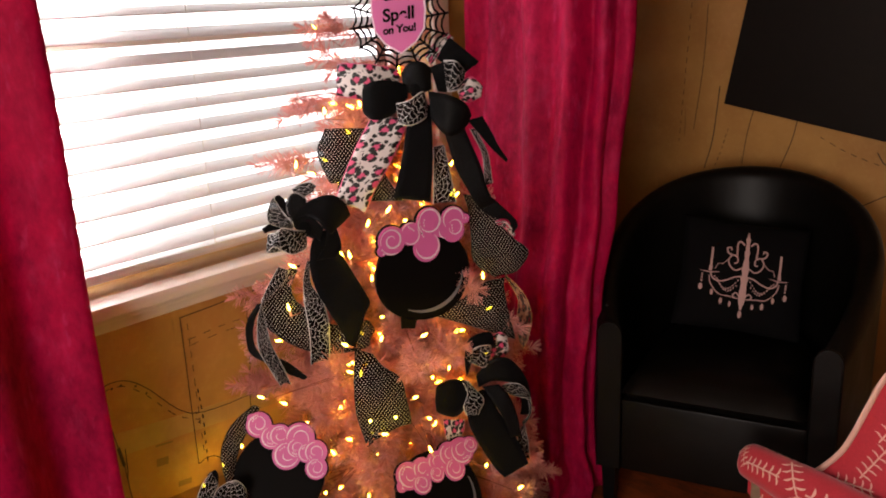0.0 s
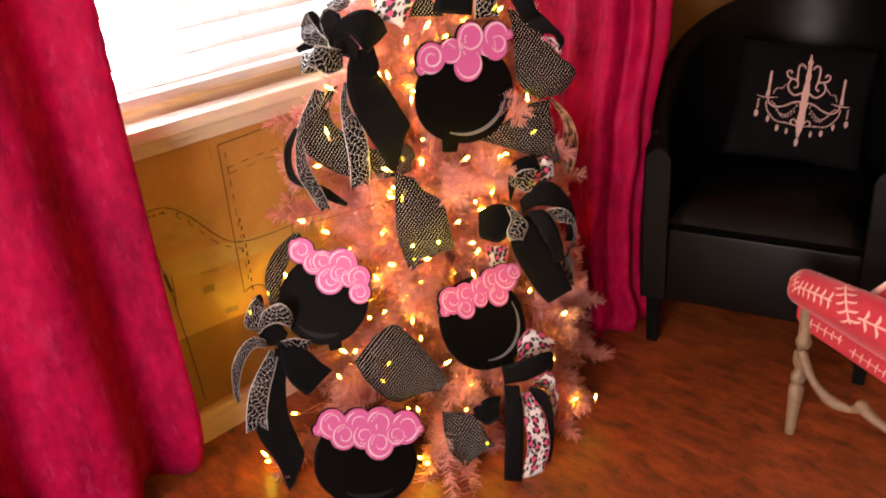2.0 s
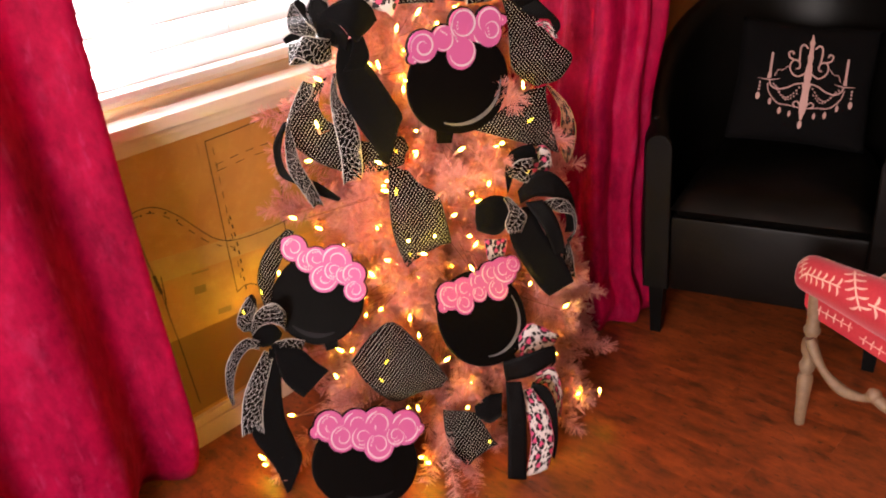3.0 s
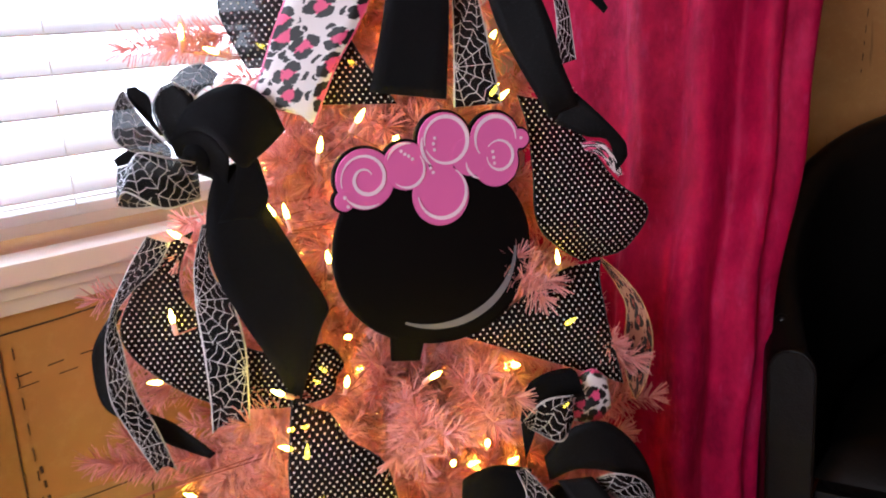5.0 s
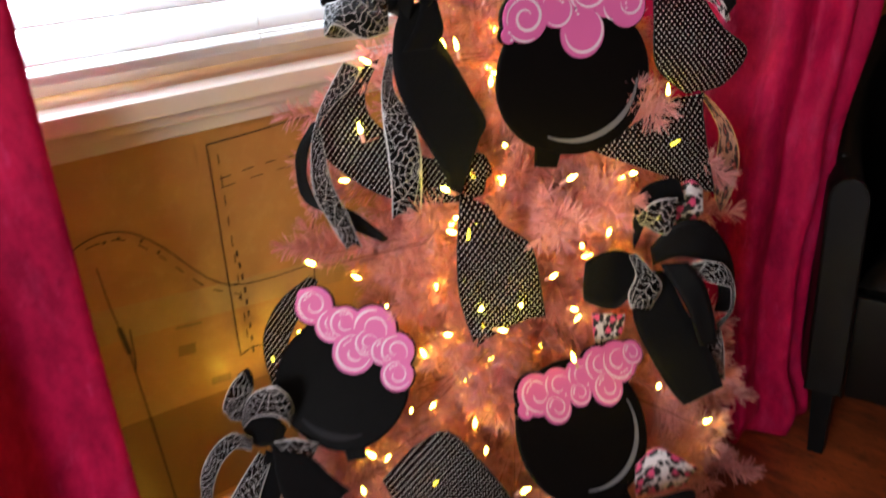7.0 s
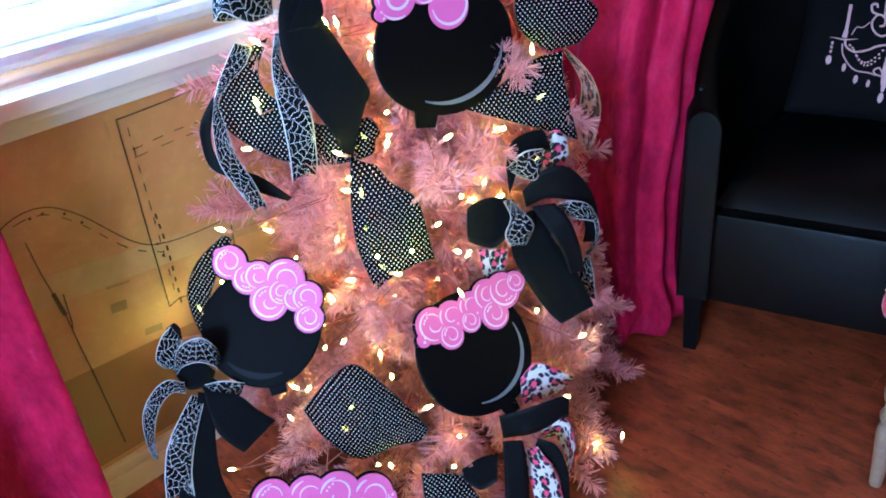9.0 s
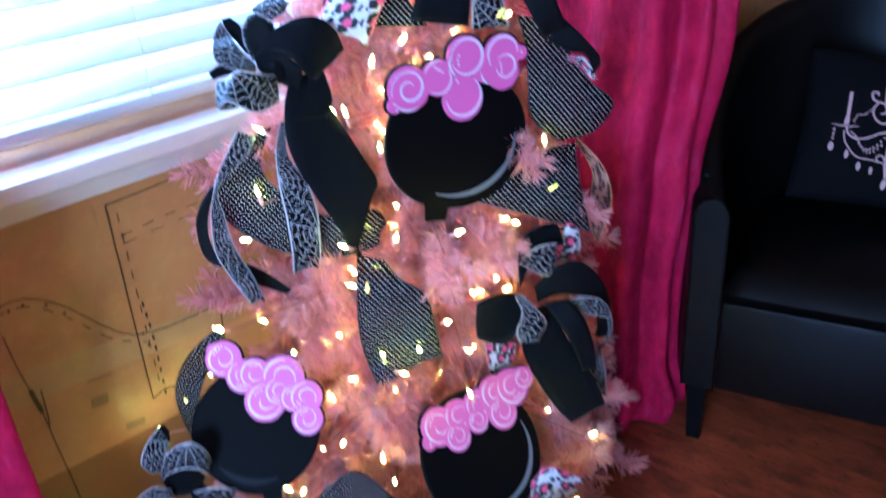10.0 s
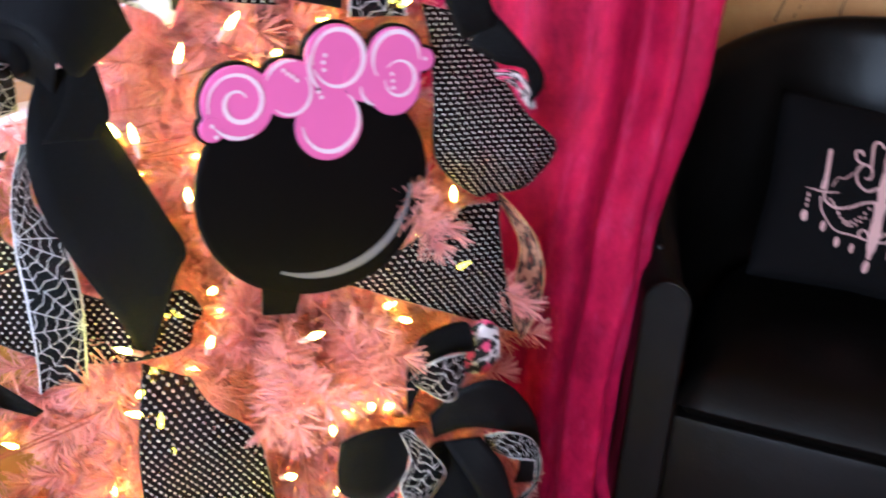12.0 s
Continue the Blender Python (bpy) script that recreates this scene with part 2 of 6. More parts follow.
def ribbon_leopard(name="pink_leopard_ribbon", ground="dcd4d2", spot="dd4f7c", rim="e2638c", solid=1.0):
    """Black-ringed spots on a pale ground with a coloured edge; u across (0 to 1), v along in metres."""
    n = Nodes(name)
    c, u, v = uv_parts(n)
    flat = n.node("Combine" + "XYZ", {0: n.math("MULTIPLY", u, 0.085), 1: v, 2: 0.0})
    wob = n.noise(flat, 105, 2, out=1)
    bent = n.node("VectorMath", {0: flat, 1: n.node("VectorMath", {0: wob, 1: (0.011, 0.011, 0.0)}, operation="MULTIPLY")}, operation="ADD")
    vor = n.tree.nodes.new("ShaderNodeTexVoronoi")
    vor.voronoi_dimensions = "2D"
    vor.inputs["Scale"].default_value, vor.inputs["Randomness"].default_value = 28.0, 0.6
    n.tree.links.new(bent, vor.inputs["Vector"])
    d = vor.outputs[0]
    away = n.tree.nodes.new("ShaderNodeSeparateXYZ")
    n.tree.links.new(n.node("VectorMath", {0: vor.outputs[2], 1: bent}, operation="SUBTRACT"), away.inputs[0])
    turn = n.math("ARCTAN2", away.outputs[1], away.outputs[0])
    tint = n.node("SeparateColor", {0: vor.outputs[1]})
    petal = n.math("SINE", n.math("MULTIPLY_ADD", turn, 3.0, n.math("MULTIPLY", tint, 20.0)))
    pink = n.band(n.math("MULTIPLY_ADD", petal, 0.03, d), 0.23, 0.26, True)
    ring = n.math("MULTIPLY", n.band(d, 0.17, 0.20), n.band(n.math("MULTIPLY_ADD", petal, -0.05, d), 0.41, 0.44, True))
    ring = n.math("MULTIPLY", ring, n.band(petal, -0.92, -0.75))
    fine = n.tree.nodes.new("ShaderNodeTexVoronoi")
    fine.voronoi_dimensions, fine.inputs["Scale"].default_value = "2D", 46.0
    n.tree.links.new(bent, fine.inputs["Vector"])
    small = fine.outputs[0]
    specks = n.math("MULTIPLY", n.band(small, 0.22, 0.26, True), n.band(d, 0.50, 0.53))
    base = n.mix(pink, rgb(ground), rgb(spot))
    base = n.mix(n.math("MAXIMUM", ring, specks), base, rgb("050405"))
    edge = n.band(n.math("ABSOLUTE", n.math("SUBTRACT", u, 0.5)), 0.475, 0.48)
    base = n.mix(edge, base, rgb(rim))
    n.set(base=base, rough=0.5, sheen=0.03)
    if solid < 1:
        return see_through(n, n.math("MAXIMUM", n.math("MAXIMUM", ring, edge), solid))
    return n.mat


def bulb_glow():
    n = Nodes("warm_bulb")
    n.set(base=(1, 0.8, 0.45, 1), rough=0.2, glow=(1.0, 0.74, 0.04, 1), power=49.0)
    return n.mat


def slat_plastic():
    """White vinyl blind slats that let some daylight through."""
    n = Nodes("blind_slat")
    tone = n.noise(n.place("Object"), 6, 2)
    base = n.mix(tone, rgb("d2cfcc"), rgb("dedbd8"))
    n.set(base=base, rough=0.45)
    lit = n.node("BsdfTranslucent", {0: base})
    n.tree.links.new(n.node("MixShader", {0: 0.12, 1: n.bsdf.outputs[0], 2: lit}), n.out.inputs[0])
    return n.mat


def red_print():
    n = Nodes("red_upholstery")
    where = n.place("Object")
    weave = n.noise(where, 160, 3)
    n.set(base=n.mix(weave, rgb("9c0f20"), rgb("bd2233")), rough=0.8, sheen=0.3)
    n.bump(weave, 0.4, 0.001)
    return n.mat


M_WALL, M_FLOOR, M_LEATHER, M_NEEDLE = tissue_wall(), wood_floor(), leather(), needle()
M_INK = plain("pattern_ink", "4a361e", 0.7)
M_CEILING = plain("ceiling_paint", "cfc6b8", 0.85)
M_ROOM = plain("far_wall_paint", "6e5a44", 0.8)
M_TRIM = plain("white_trim", "d9c9bb", 0.4, 0.06, 10, 0.05)
M_BASE = plain("tan_baseboard", "dcb89c", 0.45, 0.12, 10, 0.05)
M_SLAT = slat_plastic()
M_CORD = plain("blind_cord", "e8e4da", 0.8)
M_CURTAIN = velvet("magenta_velvet", "8a0432", "c6104a", "d2447a")
M_ROD = plain("curtain_rod_iron", "1c1a19", 0.4, metal=0.8)
M_VELVET, M_SATIN, M_DOTS, M_WEB, M_LEO = ribbon_velvet(), ribbon_satin(), ribbon_dots(), ribbon_web(), ribbon_leopard()
M_SHEER = ribbon_leopard("sheer_leopard_ribbon", "c89a80", "a8604c", "c8a078", 0.55)
M_EDGE_TAN = plain("tan_wired_edge", "c09a70", 0.6)
M_EDGE = plain("black_wired_edge", "0a0909", 0.6)
M_POT = plain("black_board_paint", "0b0909", 0.6, 0.25, 10, 0.03, spec=0.06)
M_PINK = plain("pink_board_paint", "de6aaa", 0.5, 0.05, 10, 0.03)
M_WHITE = plain("white_brush_paint", "f0d8e4", 0.5, 0.05)
M_GREY = plain("grey_brush_paint", "77757a", 0.45, 0.1)
# faint sheen of two cauldron pots, put into colour as a dark grey stroke
M_GREY_SOFT = plain("dark_grey_sheen_paint", "201e21", 0.6, 0.1, spec=0.1)
M_STEM = plain("pink_tree_wire", "c07a66", 0.6)
M_TRUNK = plain("tree_pole", "8a5748", 0.6)
M_WIRE = plain("light_cord", "b06a58", 0.5)
M_SOCKET = plain("bulb_socket", "e8a898", 0.5)
M_BULB = bulb_glow()
M_RED, M_CREAM = red_print(), plain("cream_print", "dcae9c", 0.8)
M_WOOD_WHITE = plain("distressed_white_wood", "8e735a", 0.55, 0.42, 18, 0.2)
M_LEG = plain("black_chair_leg", "060505", 0.4, spec=0.1)
M_PILLOW = plain("black_pillow_cloth", "070506", 0.9, 0.15, 60, 0.2, spec=0.15)
M_PRINT = plain("pale_pink_print", "c8a09a", 0.8, 0.05)
M_CANVAS = plain("dark_canvas", "1c1613", 0.6, 0.3, 10, 0.1, spec=0.2)
M_GLASS = Nodes("window_glass").set(base=(1, 1, 1, 1), rough=0.0, through=1.0, ior=1.05)


def bright_day():
    n = Nodes("bright_outdoors")
    n.set(base=(1, 1, 1, 1), glow=(0.90, 0.96, 1.0, 1), power=2.8)
    return n.mat


M_DAY = bright_day()

# ---- mesh helpers ----
def part(name, bm, material, parent=None, label="", smooth=None):
    """Links a bmesh as one mesh object, under a thing or a part if one is given."""
    me = bpy.data.meshes.new(name)
    bm.to_mesh(me)
    bm.free()
    if smooth is not None:
        for p in me.polygons:
            p.use_smooth = True
        if smooth < 180:
            me.set_sharp_from_angle(angle=radians(smooth))
    me.materials.append(material)
    ob = new(name, me)
    ob.parent = parent
    if label:
        ob["label"] = label
    return ob


def thing(name, label, category, m=None, group="", kind=""):
    ob = new(name)
    ob.empty_display_size = 0.05
    if m is not None:
        ob.matrix_world = m
    return tagged(ob, label, category, group, kind)


def box(bm, x0, y0, z0, x1, y1, z1, m=None):
    got = bmesh.ops.create_cube(bm, size=1.0)["verts"]
    t = Matrix.Translation(((x0 + x1) / 2, (y0 + y1) / 2, (z0 + z1) / 2)) @ Matrix.Diagonal((x1 - x0, y1 - y0, z1 - z0, 1))
    bmesh.ops.transform(bm, matrix=(m @ t) if m else t, verts=got)
    return got


def bevelled(bm, width=0.004, steps=2):
    bmesh.ops.bevel(bm, geom=bm.edges[:], offset=width, segments=steps, affect="EDGES", profile=0.6, clamp_overlap=True)
    return bm


def box_mesh(x0, y0, z0, x1, y1, z1, bevel=0.0, m=None):
    bm = bmesh.new()
    box(bm, x0, y0, z0, x1, y1, z1, m)
    return bevelled(bm, bevel) if bevel else bm


def tube(bm, points, radius, sides=6, taper=None):
    """A tube along points; taper gives a radius factor per point."""
    rings = []
    pts = [Vector(p) for p in points]
    ref = None
    for i, p in enumerate(pts):
        t = (pts[min(i + 1, len(pts) - 1)] - pts[max(i - 1, 0)]).normalized()
        if ref is None:
            ref = t.orthogonal().normalized()
        ref = (ref - t * ref.dot(t)).normalized()
        side = t.cross(ref)
        r = radius * (taper[i] if taper else 1)
        rings.append([bm.verts.new(p + r * (math.cos(a) * ref + math.sin(a) * side)) for a in (2 * math.pi * k / sides for k in range(sides))])
    for a, b in zip(rings, rings[1:]):
        for k in range(sides):
            bm.faces.new((a[k], a[(k + 1) % sides], b[(k + 1) % sides], b[k]))
    bm.faces.new(rings[0][::-1])
    bm.faces.new(rings[-1])
    return bm


def lathe(bm, profile, sides=20, m=None):
    """Turns a profile of (radius, height) round z."""
    rings = []
    for r, z in profile:
        ring = []
        for k in range(sides):
            v = Vector((r * math.cos(2 * math.pi * k / sides), r * math.sin(2 * math.pi * k / sides), z))
            ring.append(bm.verts.new(m @ v if m else v))
        rings.append(ring)
    for a, b in zip(rings, rings[1:]):
        for k in range(sides):
            bm.faces.new((a[k], a[(k + 1) % sides], b[(k + 1) % sides], b[k]))
    bm.faces.new(rings[0][::-1])
    bm.faces.new(rings[-1])
    return bm


def smooth_path(points, count):
    """Catmull-Rom through a few control points."""
    p = [Vector(q) for q in points]
    p = [p[0] * 2 - p[1]] + p + [p[-1] * 2 - p[-2]]
    spans = len(p) - 3
    out = []
    for k in range(count):
        f = k / (count - 1) * spans
        i = min(int(f), spans - 1)
        t = f - i
        a, b, c, d = p[i:i + 4]
        out.append(0.5 * ((2 * b) + (c - a) * t + (2 * a - 5 * b + 4 * c - d) * t * t + (3 * b - a - 3 * c + d) * t ** 3))
    return out


# ---- the room ----
WIN_Y0, WIN_Y1, WIN_Z0, WIN_Z1 = 0.30, 2.02, 0.925, 2.12


def wall_with_opening(name, axis, at, depth, a0, a1, top, opening, material, label):
    """A wall of real thickness with one opening; axis is the wall's normal."""
    bm = bmesh.new()
    o0, o1, z0, z1 = opening
    for b0, b1, c0, c1 in ((a0, o0, 0, top), (o1, a1, 0, top), (o0, o1, 0, z0), (o0, o1, z1, top)):
        if axis == "x":
            box(bm, at, b0, c0, at + depth, b1, c1)
        else:
            box(bm, b0, at, c0, b1, at + depth, c1)
    bmesh.ops.remove_doubles(bm, verts=bm.verts, dist=0.0005)
    return tagged(part(name, bm, material), label, "wall", kind="structure")


tagged(part("floor", box_mesh(-1.68, -2.65, -0.12, 2.35, 3.2, -0.012), plain("floor_underlay", "3a1d0e", 0.8)), "orange brown wooden plank floor", "floor", kind="structure")
wall_with_opening("wall_west", "x", WALL_X - 0.15, 0.15, -2.65, 3.2, CEILING, (WIN_Y0, WIN_Y1, WIN_Z0, WIN_Z1), M_WALL,
                  "tan wall pasted with varnished sewing pattern tissue")
tagged(part("wall_north", box_mesh(-1.53, WALL_Y, 0, 2.2, WALL_Y + 0.15, CEILING), M_WALL), "tan wall pasted with varnished sewing pattern tissue", "wall", kind="structure")
tagged(part("wall_east", box_mesh(2.2, -2.5, 0, 2.35, 3.2, CEILING), M_ROOM), "plain tan wall closing the room", "wall", kind="structure")
# out of view; the opening is made up to hold the fill lamp
wall_with_opening("wall_south", "y", -2.65, 0.15, -1.53, 2.2, CEILING, (0.0, 1.5, 0.9, 2.2), M_ROOM, "plain tan unseen wall with an added opening")
tagged(part("ceiling", box_mesh(-1.68, -2.65, CEILING, 2.35, 3.2, CEILING + 0.1), M_CEILING), "plain off-white ceiling", "ceiling", kind="structure")

# baseboards
for name, prof_axis in (("baseboard_west", "x"), ("baseboard_north", "y")):
    bm = bmesh.new()
    if prof_axis == "x":
        box(bm, WALL_X, -2.5, 0, WALL_X + 0.016, WALL_Y, 0.06)
        box(bm, WALL_X, -2.5, 0.0605, WALL_X + 0.011, WALL_Y, 0.078)
        box(bm, WALL_X, -2.5, 0.0785, WALL_X + 0.015, WALL_Y, 0.09)
    else:
        box(bm, WALL_X + 0.02, WALL_Y - 0.016, 0, 2.2, WALL_Y, 0.06)
        box(bm, WALL_X + 0.02, WALL_Y - 0.011, 0.0605, 2.2, WALL_Y, 0.09)
    tagged(part(name, bevelled(bm, 0.003), M_BASE, smooth=40), "tan painted wooden baseboard with a stepped top", "baseboard", kind="structure")

# window: frame, sill, glass
win = thing("window_1", "white framed window above a deep white sill", "window", kind="structure")
part("window_sill", box_mesh(WALL_X - 0.10, WIN_Y0 - 0.08, 0.893, WALL_X + 0.075, WIN_Y1 + 0.08, 0.925, 0.006), M_TRIM, win, smooth=40)
bm = bmesh.new()
box(bm, WALL_X + 0.001, WIN_Y0 - 0.06, 0.842, WALL_X + 0.022, WIN_Y1 + 0.06, 0.8925)
box(bm, WALL_X + 0.022, WIN_Y0 - 0.06, 0.868, WALL_X + 0.040, WIN_Y1 + 0.06, 0.8925)
part("apron", bevelled(bm, 0.004), M_TRIM, win, smooth=40)
for side, y in (("casing", WIN_Y0 - 0.075), ("casing", WIN_Y1)):
    part(side, box_mesh(WALL_X + 0.001, y, 0.926, WALL_X + 0.02, y + 0.075, WIN_Z1 + 0.07, 0.004), M_TRIM, win, smooth=40)
part("head_casing", box_mesh(WALL_X + 0.001, WIN_Y0 + 0.001, WIN_Z1, WALL_X + 0.02, WIN_Y1 - 0.001, WIN_Z1 + 0.07, 0.004), M_TRIM, win, smooth=40)
bm = bmesh.new()
for y0, y1, z0, z1 in ((WIN_Y0, WIN_Y0 + 0.04, WIN_Z0, WIN_Z1), (WIN_Y1 - 0.04, WIN_Y1, WIN_Z0, WIN_Z1), (WIN_Y0 + 0.04, WIN_Y1 - 0.04, WIN_Z0, WIN_Z0 + 0.045),
                       (WIN_Y0 + 0.04, WIN_Y1 - 0.04, WIN_Z1 - 0.045, WIN_Z1), (WIN_Y0 + 0.04, WIN_Y1 - 0.04, 1.50, 1.54)):
    box(bm, WALL_X - 0.14, y0, z0, WALL_X - 0.11, y1, z1)
part("window_frame", bm, M_TRIM, win)
for z0, z1 in ((WIN_Z0 + 0.045, 1.50), (1.54, WIN_Z1 - 0.045)):
    pane = part("pane", box_mesh(WALL_X - 0.128, WIN_Y0 + 0.04, z0, WALL_X - 0.124, WIN_Y1 - 0.04, z1), M_GLASS, win)
    pane.visible_shadow = False

# blind
blind = thing("window_blind", "white horizontal slatted blind lowered over the bright window", "blind")
part("headrail", box_mesh(WALL_X - 0.085, WIN_Y0 + 0.02, WIN_Z1 - 0.05, WALL_X - 0.03, WIN_Y1 - 0.02, WIN_Z1 - 0.002, 0.004), M_SLAT, blind, smooth=40)
part("bottom_rail", box_mesh(WALL_X - 0.083, WIN_Y0 + 0.02, 0.955, WALL_X - 0.033, WIN_Y1 - 0.02, 0.972, 0.004), M_SLAT, blind, smooth=40)
bm = bmesh.new()
slat_len = WIN_Y1 - WIN_Y0 - 0.04
cols = 7
verts = []
for k in range(cols):
    u = (k / (cols - 1) - 0.5)
    verts.append([bm.verts.new((u * 0.0635, y, 0.0035 * (1 - 4 * u * u) + z)) for y in (-slat_len / 2, slat_len / 2) for z in (0.0, 0.0028)])
for a, b in zip(verts, verts[1:]):
    bm.faces.new((a[1], b[1], b[3], a[3]))
    bm.faces.new((a[0], a[2], b[2], b[0]))
bm.faces.new((verts[0][0], verts[0][1], verts[0][3], verts[0][2]))
bm.faces.new((verts[-1][0], verts[-1][2], verts[-1][3], verts[-1][1]))
first = part("slat", bm, M_SLAT, blind, smooth=50)
slat_mesh = first.data
for k in range(19):
    ob = first if k == 0 else new("slat", slat_mesh)
    ob.parent = blind
    ob.matrix_local = pose(WALL_X - 0.058, (WIN_Y0 + WIN_Y1) / 2, 0.998 + 0.0585 * k, 0.15 * math.sin(k * 2.1), 20 + 1.5 * math.sin(k * 1.7), 0)
for y in (0.62, 1.16, 1.70):
    bm = bmesh.new()
    for dx in (-0.026, 0.026):
        tube(bm, [(WALL_X - 0.058 + dx, y, 0.96), (WALL_X - 0.058 + dx, y, WIN_Z1 - 0.05)], 0.0012, 5)
    part("ladder_cord", bm, M_CORD, blind)

tagged(part("backdrop_outdoors", box_mesh(-3.2, -1.8, -0.5, -3.15, 4.4, 3.6), M_DAY), "overexposed bright daylight outside the window", "backdrop", kind="structure")

# curtains
def curtain(name, foot0, foot1, top_z, folds, depth, spread, seed, label, lean=(0, 0)):
    """A hanging curtain between two points of the plan, with pleats that open and slump towards the hem."""
    r = random.Random(seed)
    a, b = Vector((*foot0, 0)), Vector((*foot1, 0))
    along = (b - a)
    across = Vector((-along.y, along.x, 0)).normalized()
    cols, rows = folds * 14, 46
    phase = [r.uniform(-0.5, 0.5) for _ in range(folds + 2)]
    size = [r.uniform(0.55, 1.25) for _ in range(folds + 2)]
    root = thing(name, label, "curtain")
    bm = bmesh.new()
    grid = []
    for j in range(rows + 1):
        h = j / rows
        z = 0.012 + h * (top_z - 0.012)
        low = (1 - h)
        line = []
        for i in range(cols + 1):
            f = i / cols
            k = f * folds
            c = int(k)
            s = size[c] * (1 - (k - c)) + size[c + 1] * (k - c)
            ph = phase[c] * (1 - (k - c)) + phase[c + 1] * (k - c)
            wave = math.sin(2 * math.pi * k + ph * (1.6 + 2.6 * low)) * depth * s * (0.75 + 0.5 * low)
            wave += 0.35 * depth * math.sin(5.1 * k + 3.0 * low + seed)
            n = noise.noise(Vector((f * 6 + seed, z * 1.7, 0.3)))
            ff = 0.5 + (f - 0.5) * (1 + spread * low ** 1.5)
            slump = 0.0
            if z < 0.22:
                slump = (0.22 - z) ** 2 * 1.6
                wave += 0.02 * math.sin(k * 9 + seed) * (0.22 - z) / 0.22
            p = a + along * ff + across * (wave + 0.03 * n + slump) + Vector((*lean, 0)) * low ** 1.3
            line.append(bm.verts.new((p.x, p.y, z + 0.012 * (noise.noise(Vector((f * 9, seed, 1))) if j == 0 else 0))))
        grid.append(line)
    for j in range(rows):
        for i in range(cols):
            bm.faces.new((grid[j][i], grid[j][i + 1], grid[j + 1][i + 1], grid[j + 1][i]))
    ob = part("drape", bm, M_CURTAIN, root, smooth=180)
    mod = ob.modifiers.new("cloth", "SOLIDIFY")
    mod.thickness, mod.offset = 0.004, 0
    bm = bmesh.new()
    e = along.normalized() * 0.12
    tube(bm, [a - e + Vector((0, 0, top_z + 0.01)), b + e + Vector((0, 0, top_z + 0.01))], 0.012, 10)
    part("rod", bm, M_ROD, root, smooth=60)
    return root


curtain("curtain", (-1.38, -0.55), (-1.38, 0.70), 2.25, 6, 0.027, 0.02, 3, "magenta crushed velvet curtain hanging to the floor beside the window")
def bunched_curtain(name, sections, folds, depth, seed, label):
    """A curtain pushed together into a soft column. sections: a height, then plan points from the wall to the free edge."""
    r = random.Random(seed)
    root = thing(name, label, "curtain")
    cols, rows = folds * 14, 60
    phase = [r.uniform(0, 6.28) for _ in range(4)]
    lines = [smooth_path([(x, y, z) for x, y in plan], cols + 1) for z, plan in sections]
    bm = bmesh.new()
    grid = []
    for j in range(rows + 1):
        z = sections[-1][0] * (j / rows) ** 1.25
        k = max(i for i in range(len(sections) - 1) if sections[i][0] <= z + 1e-6)
        f = (z - sections[k][0]) / (sections[k + 1][0] - sections[k][0])
        f = f * f * (3 - 2 * f)
        base = [p.lerp(q, f) for p, q in zip(lines[k], lines[k + 1])]
        row = []
        for i, p in enumerate(base):
            t = base[min(i + 1, cols)] - base[max(i - 1, 0)]
            n = Vector((t.y, -t.x, 0)).normalized()
            u = i / cols
            edge = min(1.0, (1 - u) * 5)
            w = math.sin(2 * math.pi * u * folds + phase[0] + 0.5 * math.sin(1.3 * z + phase[1])) * depth
            w += 0.45 * depth * math.sin(2 * math.pi * u * (folds * 0.45) + phase[2] + 1.1 * z)
            w += 0.5 * depth * noise.noise(Vector((u * 7, z * 2.2, seed)))
            w += 0.25 * depth * noise.noise(Vector((u * 18, z * 7, seed + 2)))
            if z < 0.3:
                w += (0.3 - z) * 0.09 * noise.noise(Vector((u * 11, z * 9, seed + 5)))
            q = p + n * w * (0.35 + 0.65 * edge)
            row.append(bm.verts.new((q.x, q.y, max(0.006, z + (0.012 * noise.noise(Vector((u * 8, 0, seed))) if j == 0 else 0)))))
        grid.append(row)
    for j in range(rows):
        for i in range(cols):
            bm.faces.new((grid[j][i], grid[j][i + 1], grid[j + 1][i + 1], grid[j + 1][i]))
    ob = part("drape", bm, M_CURTAIN, root, smooth=180)
    mod = ob.modifiers.new("cloth", "SOLIDIFY")
    mod.thickness, mod.offset = 0.004, 0
    top = sections[-1]
    bm = bmesh.new()
    tube(bm, [(WALL_X + 0.02, top[1][0][1] + 0.02, top[0] + 0.01), (top[1][-1][0] + 0.08, top[1][-1][1] + 0.01, top[0] + 0.01)], 0.012, 10)
    part("rod", bm, M_ROD, root, smooth=60)
    return root


